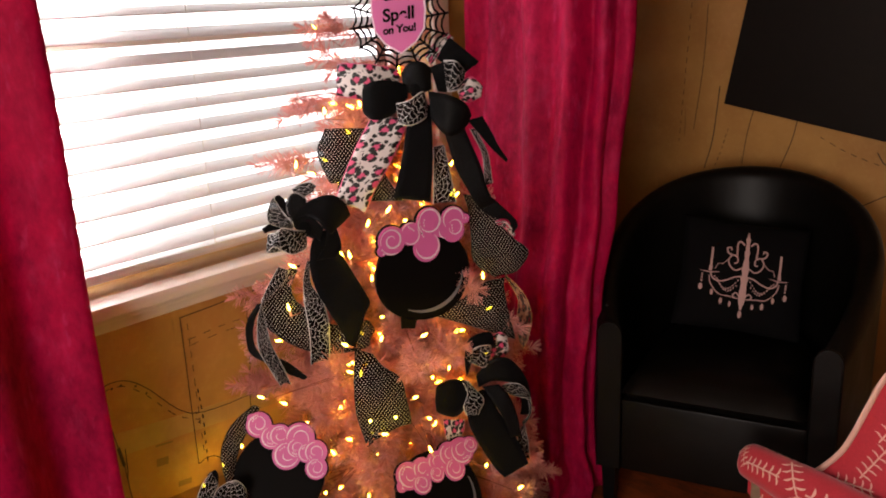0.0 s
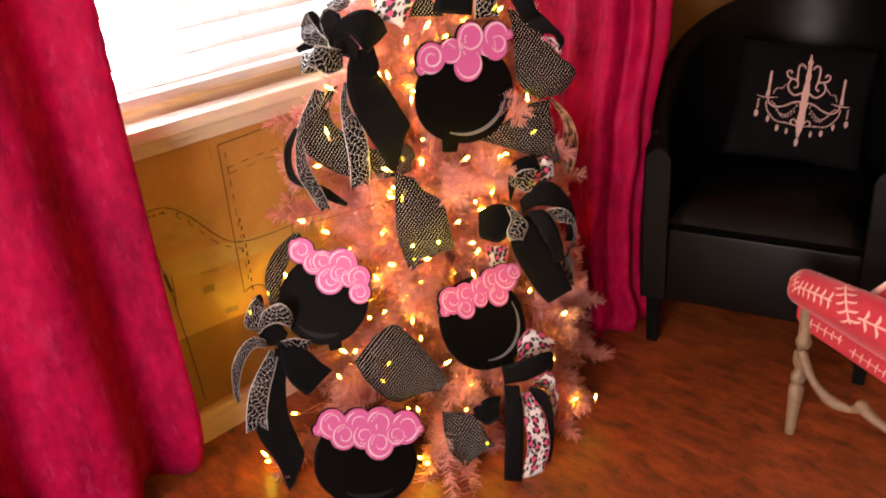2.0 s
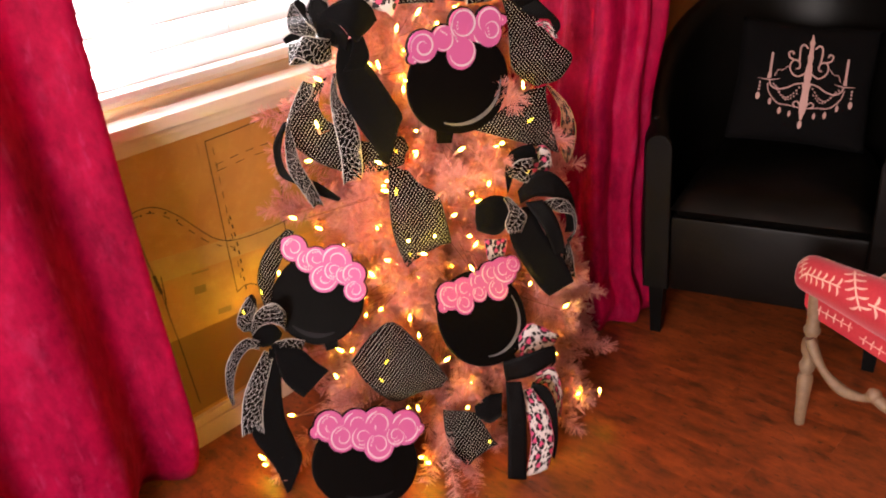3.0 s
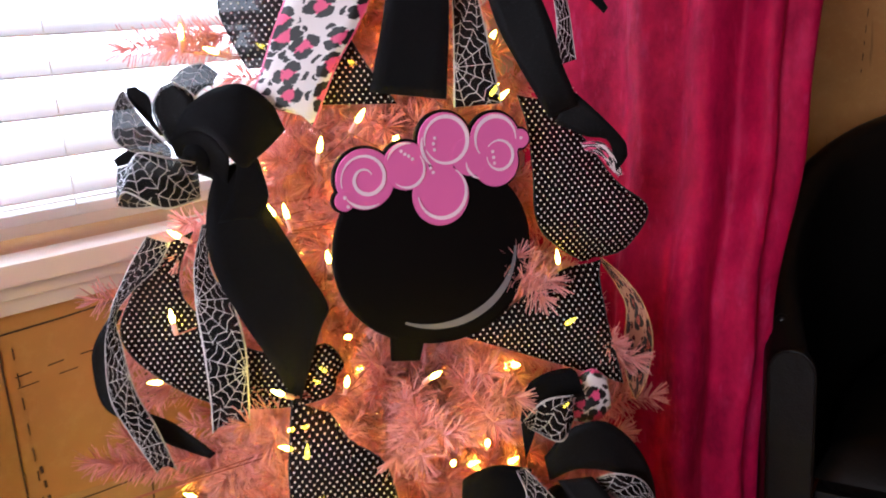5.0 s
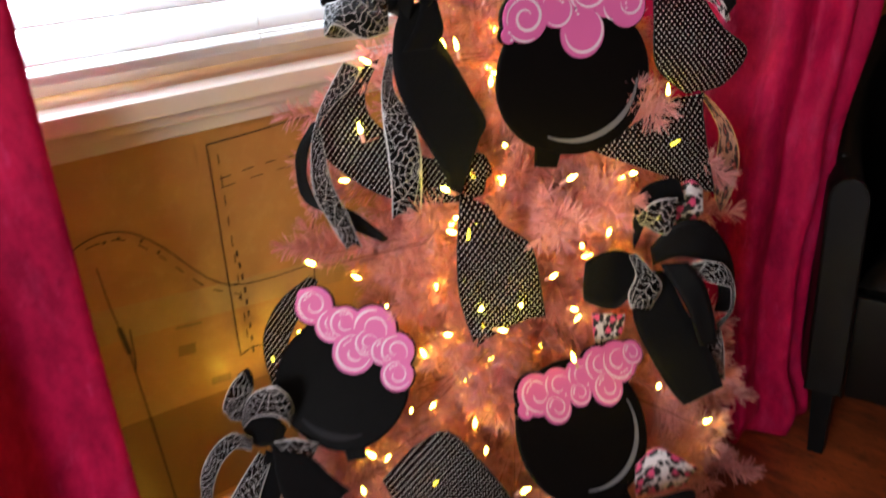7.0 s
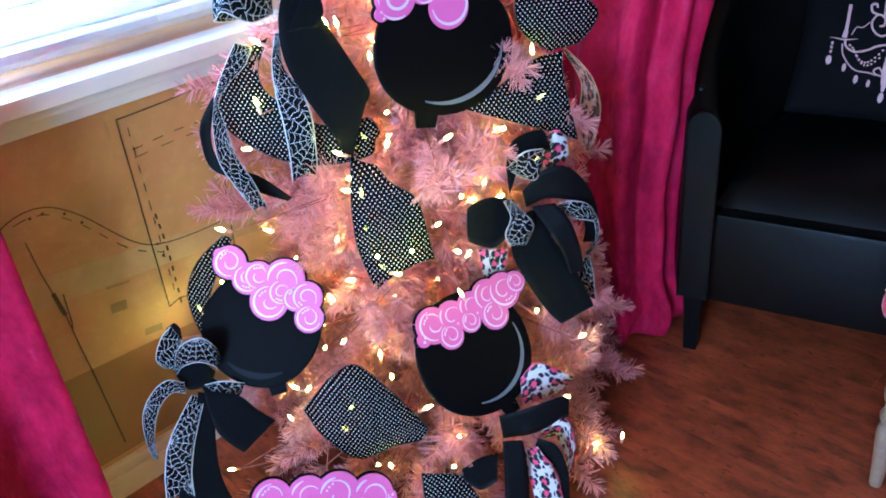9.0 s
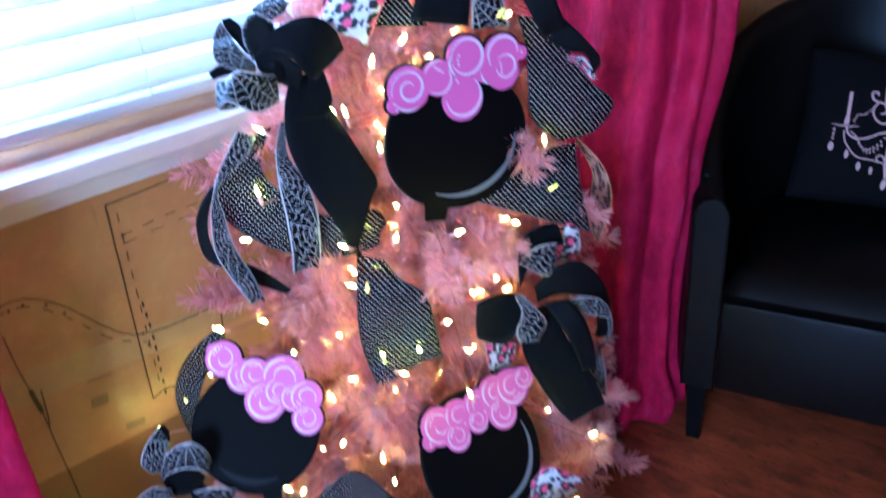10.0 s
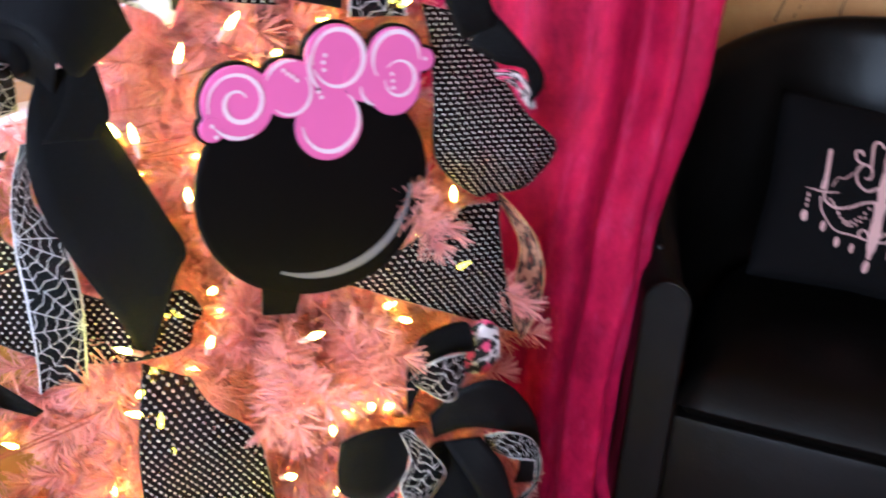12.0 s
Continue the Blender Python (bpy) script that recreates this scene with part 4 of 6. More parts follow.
# ---- red upholstered bench with a padded roll and a raised back ----
def red_bench():
    d = Vector((0.976, -0.216, 0))
    m = Matrix((d, Vector((0.216, 0.976, 0)), Vector((0, 0, 1)))).transposed().to_4x4()
    m.translation = Vector((-0.368, 1.902, 0))
    root = thing("upholstered_bench", "red bench with cream leaf print on distressed white legs", "bench", m)
    spine = [(-0.014, 0.400, 0.010, 0.012), (-0.011, 0.399, 0.026, 0.028), (0.0, 0.398, 0.040, 0.043), (0.02, 0.398, 0.045, 0.048), (0.06, 0.395, 0.046, 0.051), (0.12, 0.389, 0.048, 0.058),
             (0.19, 0.383, 0.050, 0.066), (0.28, 0.372, 0.052, 0.071), (0.38, 0.362, 0.054, 0.075), (0.50, 0.352, 0.055, 0.078)]
    along = smooth_path([(p[0], p[1], 0) for p in spine], 60)
    radii = smooth_path([(p[2], p[3], 0) for p in spine], 60)

    def roll(f, a, lift=0.0):
        """f along the roll 0..1, a the angle round it: 0 faces the room, 90 degrees is the top."""
        g = min(max(f, 0.0), 0.9999) * 59
        i = int(g)
        p, r = along[i].lerp(along[i + 1], g - i), radii[i].lerp(radii[i + 1], g - i)
        return Vector((p.x, -(r.x + lift) * math.cos(a), p.y - 0.007 + (r.y + lift) * math.sin(a)))

    bm = bmesh.new()
    rings = [[bm.verts.new(roll(i / 59, 2 * math.pi * k / 28)) for k in range(28)] for i in range(60)]
    for r0, r1 in zip(rings, rings[1:]):
        for k in range(28):
            bm.faces.new((r0[k], r0[(k + 1) % 28], r1[(k + 1) % 28], r1[k]))
    bm.faces.new(rings[0][::-1])
    bm.faces.new(rings[-1])
    bmesh.ops.recalc_face_normals(bm, faces=bm.faces)
    seat = part("seat_roll", bm, M_RED, root, "red fabric padded roll with cream leaf sprigs", smooth=60)
    bm = bmesh.new()
    tube(bm, [roll(0.045, radians(40 + 8 * k), 0.001) for k in range(26)], 0.0045, 6)
    part("piping", bm, M_CREAM, seat, smooth=180)

    def leaves(bm, x0, y0, dx, dy, pairs, size, place, width=0.005):
        """A stem with pairs of curved leaves, laid on a surface."""
        ln = math.hypot(dx, dy)
        stroke(bm, [(x0 + dx * k / 12, y0 + dy * k / 12) for k in range(13)], width * 0.8, 0.0012, place)
        for k in range(pairs):
            f = (k + 0.5) / pairs
            for side in (-1, 1):
                pts = []
                for q in range(7):
                    g = q / 6
                    out, fwd = size * g * side, size * (0.75 * g - 0.55 * g * g)
                    pts.append((x0 + dx * f - dy / ln * out + dx / ln * fwd, y0 + dy * f + dx / ln * out + dy / ln * fwd))
                stroke(bm, pts, width, 0.0014, place, 0, True)

    def on_roll(x, y, lift):
        return roll((x + 0.014) / 0.514, y / 0.055, lift)

    for x0, y0, dx, dy, n, size in ((0.012, 0.075, 0.105, -0.012, 5, 0.021), (0.110, 0.085, 0.050, -0.075, 5, 0.021), (0.165, 0.025, 0.105, 0.004, 6, 0.022), (0.275, 0.085, 0.045, -0.085, 5, 0.022), (0.330, 0.02, 0.11, 0.01, 6, 0.022),
                                    (0.03, 0.125, 0.11, 0.012, 5, 0.02), (0.18, 0.11, 0.09, 0.02, 5, 0.02), (0.02, 0.012, 0.08, -0.02, 4, 0.017)):
        bm = bmesh.new()
        leaves(bm, x0, y0, dx, dy, n, size, on_roll)
        bm.normal_update()
        part("leaf_print", bm, M_CREAM, seat)

    # side panel under the roll
    low = [(0.020, 0.315), (0.044, 0.292), (0.19, 0.262), (0.36, 0.227), (0.50, 0.205), (0.50, 0.36), (0.02, 0.385)]
    panel = part("side_panel", sheet(low, lambda x, z, y: Vector((x, y, z)), -0.022, 0.03), M_RED, root, smooth=40)
    for x0, z0, dx, dz in ((0.05, 0.318, 0.10, -0.012), (0.17, 0.29, 0.10, -0.02), (0.29, 0.268, 0.11, -0.02)):
        bm = bmesh.new()
        leaves(bm, x0, z0, dx, dz, 5, 0.014, lambda x, z, lift: Vector((x, -0.022 - lift, z)), 0.0035)
        part("leaf_print", bm, M_CREAM, panel)

    # raised back behind the roll
    edge = [(p.x, p.y) for p in smooth_path([(0.10, 0.36, 0), (0.150, 0.400, 0), (0.210, 0.480, 0), (0.240, 0.548, 0), (0.266, 0.625, 0), (0.30, 0.715, 0), (0.36, 0.79, 0), (0.44, 0.83, 0), (0.52, 0.83, 0)], 36)]
    back = part("raised_back", sheet(edge + [(0.52, 0.30), (0.10, 0.30)], lambda x, z, y: Vector((x, y, z)), 0.055, 0.105), M_RED, root, "red fabric raised back with a cream edge", smooth=40)
    bm = bmesh.new()
    tube(bm, [(x, 0.056, z) for x, z in edge], 0.0075, 8)
    part("piping", bm, M_CREAM, back, smooth=180)
    for x0, z0, dx, dz in ((0.20, 0.41, 0.10, 0.01), (0.265, 0.44, 0.055, 0.10), (0.30, 0.55, 0.06, 0.11), (0.33, 0.44, 0.11, 0.03), (0.36, 0.60, 0.08, 0.10), (0.42, 0.52, 0.07, 0.09)):
        bm = bmesh.new()
        leaves(bm, x0, z0, dx, dz, 5, 0.022, lambda x, z, lift: Vector((x, 0.055 - lift, z)))
        part("leaf_print", bm, M_CREAM, back)

    # turned legs, leaning slightly, and the carved stretcher
    prof = [(0.010, 0.0), (0.0125, 0.004), (0.0150, 0.06), (0.0195, 0.125), (0.0175, 0.138), (0.0125, 0.143), (0.0175, 0.152), (0.0200, 0.165), (0.0140, 0.178), (0.0120, 0.187), (0.0185, 0.200),
            (0.0205, 0.217), (0.0185, 0.232), (0.0125, 0.242), (0.0190, 0.252), (0.0210, 0.262), (0.0150, 0.274), (0.0165, 0.30), (0.0200, 0.355)]
    for foot, head in (((0.072, -0.068, 0), (0.040, -0.004, 0.36)), ((0.44, -0.045, 0), (0.44, -0.004, 0.34)), ((0.44, 0.085, 0), (0.44, 0.08, 0.34))):
        foot, head = Vector(foot), Vector(head)
        bm = bmesh.new()
        lathe(bm, prof, 18, Matrix.Translation(foot) @ (head - foot).to_track_quat("Z", "Y").to_matrix().to_4x4())
        part("leg", bm, M_WOOD_WHITE, root, smooth=50)
    bm = bmesh.new()
    tube(bm, smooth_path([(0.062, -0.048, 0.245), (0.085, -0.05, 0.205), (0.120, -0.055, 0.172), (0.165, -0.055, 0.150), (0.215, -0.055, 0.155), (0.245, -0.055, 0.172), (0.285, -0.055, 0.158), (0.35, -0.05, 0.15), (0.44, -0.04, 0.19)], 40), 0.0125, 8,
         [1 + 0.18 * math.sin(k * 0.55) for k in range(40)])
    part("stretcher", bm, M_WOOD_WHITE, root, smooth=60)
    bm = bmesh.new()
    bmesh.ops.create_icosphere(bm, subdivisions=2, radius=0.018, matrix=Matrix.Translation((0.243, -0.055, 0.178)))
    part("carved_boss", bm, M_WOOD_WHITE, root, smooth=180)


red_bench()

# ---- the pink tree ----
def tree_radius(z):
    return max(0.03, 0.50 - 0.27 * z)


def tuft_mesh(name, seed, reach, stems, length=0.037):
    """A tinsel branch along +x: a wire, side twigs and many thin needles."""
    r = random.Random(seed)
    verts, faces = [], []

    def needle_at(p, d, length):
        side = d.cross(Vector((r.uniform(-1, 1), r.uniform(-1, 1), r.uniform(-1, 1)))).normalized() * 0.0010
        k = len(verts)
        tip = p + d * length + Vector((r.uniform(-1, 1), r.uniform(-1, 1), r.uniform(-1, 1))) * length * 0.08
        verts.extend((p - side, p + side, tip + side * 0.7, tip - side * 0.7))
        faces.append((k, k + 1, k + 2, k + 3))

    def twig(a, b, per_m, length):
        axis = (b - a).normalized()
        e1 = axis.orthogonal().normalized()
        e2 = axis.cross(e1)
        count = int((b - a).length * per_m)
        for q in range(count):
            f = r.random()
            p = a.lerp(b, f)
            ang = r.uniform(0, 2 * math.pi)
            lean = r.uniform(0.28, 0.62)
            d = (axis * lean + (e1 * math.cos(ang) + e2 * math.sin(ang)) * (1 - 0.3 * lean)).normalized()
            needle_at(p, d, length * r.uniform(0.7, 1.15) * (1.0 if f < 0.8 else 0.85))
        for q in range(28):
            ang = r.uniform(0, 2 * math.pi)
            d = (axis * r.uniform(0.7, 1.6) + e1 * math.cos(ang) * 0.6 + e2 * math.sin(ang) * 0.6).normalized()
            needle_at(b, d, length * r.uniform(0.7, 1.0))

    tip = Vector((reach, 0, 0))
    twig(Vector((0.0, 0, 0)), tip, 1450, length)
    for k in range(stems):
        base = Vector((reach * r.uniform(0.1, 0.6), 0, 0))
        d = Vector((1, r.uniform(0.5, 0.95) * (1 if k % 2 else -1), r.uniform(-0.35, 0.45))).normalized()
        twig(base, base + d * reach * r.uniform(0.35, 0.5), 1450, 0.033)
    me = bpy.data.meshes.new(name)
    me.from_pydata(verts, [], faces)
    me.materials.append(M_NEEDLE)
    return me


tree = thing("christmas_tree", "pink tinsel christmas tree with warm lights, bows and painted cauldrons", "christmas tree", Matrix.Translation(AXIS))
bm = bmesh.new()
lathe(bm, [(0.018, 0.02), (0.017, 0.9), (0.012, 1.45), (0.006, 1.62)], 10)
part("trunk", bm, M_TRUNK, tree, smooth=60)
for k in range(4):
    a = math.pi / 4 + k * math.pi / 2
    bm = bmesh.new()
    tube(bm, [(0.015 * math.cos(a), 0.015 * math.sin(a), 0.14), (0.13 * math.cos(a), 0.13 * math.sin(a), 0.05), (0.23 * math.cos(a), 0.23 * math.sin(a), 0.006)], 0.008, 6)
    part("stand_leg", bm, M_TRUNK, tree, smooth=60)

TUFTS = [tuft_mesh("branch", 40 + k, 0.15, 3) for k in range(5)]
TUFTS_SMALL = [tuft_mesh("branch", 60 + k, 0.10, 2) for k in range(3)]
tip_rand = random.Random(77)
TIPS = []
z = 0.085
row = 0
while z < 1.41:
    R = tree_radius(z)
    count = max(5, int(2 * math.pi * R / 0.104))
    for k in range(count):
        a = 2 * math.pi * (k + 0.5 * (row % 2) + tip_rand.uniform(-0.22, 0.22)) / count
        zz = z + tip_rand.uniform(-0.03, 0.03)
        out = Vector((math.cos(a), math.sin(a), 0))
        reach = R * tip_rand.uniform(0.86, 1.13)
        # branches on the wall side are pushed flat against the wall
        if zz < 0.55 and out.x * 0.6 + out.y * 0.8 > 0.5:
            reach *= 0.88
        limit = (WALL_X + 0.05 - AXIS.x) / out.x if out.x < -0.05 else 9
        reach = min(reach, limit)
        TIPS.append((zz, a, reach))
    z += 0.077
    row += 1
# a second, shorter layer of branches behind the first
z, row = 0.12, 0
while z < 1.38:
    R = tree_radius(z) * 0.60
    count = max(4, int(2 * math.pi * R / 0.080))
    for k in range(count):
        a = 2 * math.pi * (k + 0.5 * (row % 2) + tip_rand.uniform(-0.25, 0.25)) / count
        out = Vector((math.cos(a), math.sin(a), 0))
        limit = (WALL_X + 0.05 - AXIS.x) / out.x if out.x < -0.05 else 9
        TIPS.append((z + tip_rand.uniform(-0.03, 0.03), a, min(limit, R * tip_rand.uniform(0.85, 1.15))))
    z += 0.072
    row += 1
# a few long branches that stick out
LONG = len(TIPS)
for p in ((-1.425, 1.118, 0.85), (-1.37, 1.108, 0.71), (-1.385, 1.058, 0.613), (-1.33, 1.155, 0.965), (-0.90, 1.38, 0.745), (-0.94, 1.285, 0.745),
          (-1.40, 1.12, 0.80), (-1.33, 1.24, 1.36), (-1.38, 1.20, 1.20), (-1.29, 1.30, 1.50), (-1.27, 1.33, 1.43), (-1.085, 1.43, 1.545), (-1.12, 1.50, 1.50), (-1.22, 1.55, 1.48), (-0.73, 1.49, 0.12), (-0.73, 1.46, 0.07), (-0.80, 1.53, 0.28), (-0.82, 1.58, 0.37), (-1.235, 0.825, 0.075), (-0.80, 1.10, 0.04), (-0.893, 1.634, 0.755), (-1.42, 1.14, 0.60)):
    d = Vector(p) - AXIS
    TIPS.append((p[2], math.atan2(d.y, d.x), math.hypot(d.x, d.y)))
# boards, bows and wide ribbons press the branches behind them back: centre, facing, half width
PRESS = [((-0.92, 1.62, 0.80), (0.8, -0.6, 0.1), 0.13), ((-1.01, 1.405, 1.02), (0.93, -0.36, 0.06), 0.145), ((-0.945, 1.597, 0.965), (0.8, -0.6, 0.2), 0.09), ((-1.16, 1.27, 1.08), (0.8, -0.6, 0.1), 0.09), ((-0.955, 1.345, 0.43), (0.82, 0.04, 0.57), 0.15), ((-1.01, 1.40, 0.90), (0.93, -0.36, 0.06), 0.150), ((-1.15, 1.01, 0.45), (0.62, -0.58, 0.52), 0.125), ((-0.91, 1.34, 0.36), (0.82, 0.04, 0.57), 0.135), ((-1.00, 0.98, 0.12), (0.85, -0.25, 0.46), 0.14),
         ((-1.05, 1.40, 1.20), (0.72, -0.69, 0.2), 0.12), ((-1.20, 1.20, 0.90), (0.8, -0.6, 0.2), 0.10), ((-0.91, 1.53, 0.95), (0.8, -0.6, 0.1), 0.10), ((-0.90, 1.49, 0.80), (0.8, -0.6, 0.1), 0.07),
         ((-1.02, 1.07, 0.30), (0.7, -0.6, 0.4), 0.09), ((-0.98, 1.20, 0.62), (0.7, -0.6, 0.3), 0.07), ((-0.88, 1.50, 0.50), (0.8, -0.6, 0.2), 0.10), ((-1.05, 1.40, 1.50), (0.7, -0.7, 0.0), 0.11), ((-1.27, 1.17, 0.83), (0.4, -0.9, 0.2), 0.09),
         ((-0.90, 1.50, 0.63), (0.8, -0.6, 0.2), 0.13), ((-1.22, 0.93, 0.33), (0.78, -0.62, 0.2), 0.08), ((-0.80, 1.23, 0.13), (0.8, -0.6, 0.2), 0.10), ((-1.20, 1.28, 1.22), (0.6, -0.8, 0.1), 0.07), ((-1.11, 1.23, 0.87), (0.8, -0.6, 0.2), 0.09), ((-1.06, 1.235, 0.80), (0.8, -0.6, 0.2), 0.08), ((-0.90, 1.36, 0.65), (0.8, -0.6, 0.2), 0.06), ((-0.88, 1.54, 0.63), (0.8, -0.6, 0.2), 0.09), ((-1.08, 1.33, 1.13), (0.7, -0.7, 0.1), 0.08), ((-0.92, 1.66, 0.74), (0.8, -0.6, 0.1), 0.08), ((-0.955, 1.135, 0.285), (0.7, -0.6, 0.4), 0.085)]


def pressed(p, margin):
    """Does a place lie in front of a board or ribbon?"""
    for c, n, half in PRESS:
        n = Vector(n).normalized()
        d = Vector(p) - Vector(c)
        front = d.dot(n)
        if -margin < front < 0.25 and (d - n * front).length < half:
            return True
    return False


SMALL = [(0.872, math.atan2(0.033, 0.283), 0.285)]
KEPT = []
for k, (zz, a, reach) in enumerate(TIPS):
    while k < LONG and reach > 0.05 and pressed(AXIS + Vector((reach * math.cos(a), reach * math.sin(a), zz)), 0.06):
        reach -= 0.02
    if reach > 0.07:
        KEPT.append((zz, a, reach))
TIPS = KEPT + SMALL
for zz, a, reach in TIPS:
    small = reach < 0.17 or (zz, a, reach) in SMALL
    mesh = tip_rand.choice(TUFTS_SMALL if small else TUFTS)
    length = 0.10 if small else 0.15
    ob = new("branch", mesh)
    ob.parent = tree
    dip = tip_rand.uniform(-14, 22) if zz > 0.2 else tip_rand.uniform(8, 30)
    turn = tip_rand.uniform(-16, 16)
    start = max(0.0, reach - length)
    ob.matrix_local = Matrix.Translation((start * math.cos(a), start * math.sin(a), zz)) @ pose(0, 0, 0, 0, dip, math.degrees(a) + turn) @ pose(0, 0, 0, tip_rand.uniform(0, 360), 0, 0)
# one long, slim branch hangs down to the floor
ob = new("branch", tuft_mesh("branch", 91, 0.175, 0, 0.024))
ob.parent = tree
ob.matrix_local = Matrix.Translation(Vector((-0.880, 1.110, 0.155)) - AXIS) @ Vector((0.085, -0.065, -0.14)).to_track_quat("X", "Z").to_matrix().to_4x4()
bm = bmesh.new()
for zz, a, reach in TIPS:
    tube(bm, [(0, 0, zz + 0.03 * reach), (max(0.02, reach - 0.06) * math.cos(a), max(0.02, reach - 0.06) * math.sin(a), zz)], 0.0018, 4)
part("branch_wire", bm, M_STEM, tree)["kind"] = "stuff"
# inner, shorter growth near the pole
inner_v, inner_f = [], []
ir = random.Random(5)
for k in range(12000):
    z = ir.uniform(0.1, 1.42)
    a = ir.uniform(0, 2 * math.pi)
    rad = tree_radius(z) * ir.uniform(0.10, 0.50)
    p = Vector((rad * math.cos(a), rad * math.sin(a), z))
    if p.x + AXIS.x < WALL_X + 0.03:
        continue
    for q in range(3):
        d = Vector((math.cos(a) + ir.uniform(-1, 1), math.sin(a) + ir.uniform(-1, 1), ir.uniform(-0.9, 0.9))).normalized() * 0.04
        s = d.cross(Vector((ir.uniform(-1, 1), ir.uniform(-1, 1), 1))).normalized() * 0.0022
        i = len(inner_v)
        inner_v += [p - s, p + s, p + d]
        inner_f.append((i, i + 1, i + 2))
me = bpy.data.meshes.new("inner_growth")
me.from_pydata(inner_v, [], inner_f)
me.materials.append(M_NEEDLE)
ob = new("inner_growth", me)
ob.parent = tree
ob["kind"] = "stuff"

# ---- string lights ----
lights = thing("string_lights", "warm white miniature string lights wound through the pink tree", "string lights", Matrix.Translation(AXIS))
bm = bmesh.new()
lathe(bm, [(0.0022, -0.016), (0.0032, -0.014), (0.0034, -0.002), (0.0026, 0.0)], 8)
socket_mesh = bpy.data.meshes.new("socket")
bm.to_mesh(socket_mesh)
bm.free()
socket_mesh.materials.append(M_SOCKET)
bm = bmesh.new()
lathe(bm, [(0.0020, 0.0), (0.0032, 0.0035), (0.0030, 0.0095), (0.0016, 0.0155), (0.0004, 0.019)], 8)
bulb_mesh = bpy.data.meshes.new("bulb")
bm.to_mesh(bulb_mesh)
bm.free()
for p in bulb_mesh.polygons:
    p.use_smooth = True
bulb_mesh.materials.append(M_BULB)
# the bulbs that sit at the branch tips towards the room, strand by strand from the top
STRAND_HIGH = [(-1.201, 1.279, 1.331), (-1.256, 1.221, 1.205), (-1.232, 1.247, 1.181), (-1.233, 1.163, 0.964), (-1.245, 1.147, 0.858), (-1.265, 1.120, 0.773), (-1.275, 1.330, 1.525), (-1.156, 1.354, 1.341), (-1.181, 1.332, 1.275), (-1.034, 1.543, 1.173), (-1.007, 1.510, 1.105), (-1.011, 1.531, 1.097), (-1.062, 1.337, 1.092), (-1.033, 1.365, 1.063), (-1.099, 1.301, 1.061), (-1.133, 1.263, 0.983), (-1.159, 1.258, 0.983), (-1.073, 1.277, 0.931), (-0.960, 1.564, 0.879), (-1.040, 1.270, 0.839), (-0.936, 1.556, 0.796), (-1.034, 1.258, 0.788), (-0.964, 1.337, 0.787), (-0.925, 1.435, 0.777), (-1.117, 1.211, 0.767), (-1.092, 1.208, 0.726), (-1.094, 1.200, 0.704), (-1.066, 1.211, 0.703), (-0.921, 1.374, 0.698), (-0.937, 1.330, 0.683), (-0.954, 1.284, 0.643)]
STRAND_MIDDLE = [(-1.107, 1.171, 0.615), (-0.982, 1.239, 0.599), (-1.030, 1.198, 0.591), (-0.924, 1.298, 0.590), (-0.997, 1.213, 0.559), (-1.348, 1.174, 0.552), (-1.210, 1.142, 0.552), (-1.075, 1.164, 0.541), (-0.913, 1.283, 0.515), (-1.110, 1.138, 0.502), (-1.131, 1.118, 0.441), (-0.839, 1.407, 0.439), (-1.081, 1.127, 0.420), (-1.008, 1.154, 0.408), (-1.120, 1.110, 0.399), (-0.986, 1.156, 0.366), (-0.806, 1.504, 0.339), (-0.927, 1.185, 0.303), (-1.157, 1.077, 0.299), (-1.053, 1.100, 0.293), (-1.198, 1.070, 0.287), (-0.784, 1.424, 0.246), (-1.065, 1.084, 0.242), (-0.876, 1.210, 0.238)]
STRAND_LOW = [(-1.210, 1.052, 0.211), (-0.972, 1.111, 0.183), (-0.875, 1.188, 0.181), (-0.994, 1.098, 0.181), (-0.747, 1.466, 0.113), (-0.765, 1.345, 0.107), (-0.830, 1.207, 0.085), (-0.742, 1.556, 0.073), (-0.953, 1.084, 0.055), (-0.934, 1.090, 0.043), (-1.279, 0.831, 0.057), (-1.277, 0.833, 0.032), (-1.220, 0.905, 0.173), (-1.160, 0.980, 0.704)]
lr = random.Random(21)
PLACES = []
for p in STRAND_HIGH + STRAND_MIDDLE + STRAND_LOW:
    out = Vector((p[0] - AXIS.x, p[1] - AXIS.y, 0)).normalized()
    d = (out * lr.uniform(0.2, 0.9) + Vector((lr.uniform(-0.5, 0.5), lr.uniform(-0.5, 0.5), lr.uniform(0.1, 1)))).normalized()
    PLACES.append((Vector(p) - AXIS - d * 0.008, d))
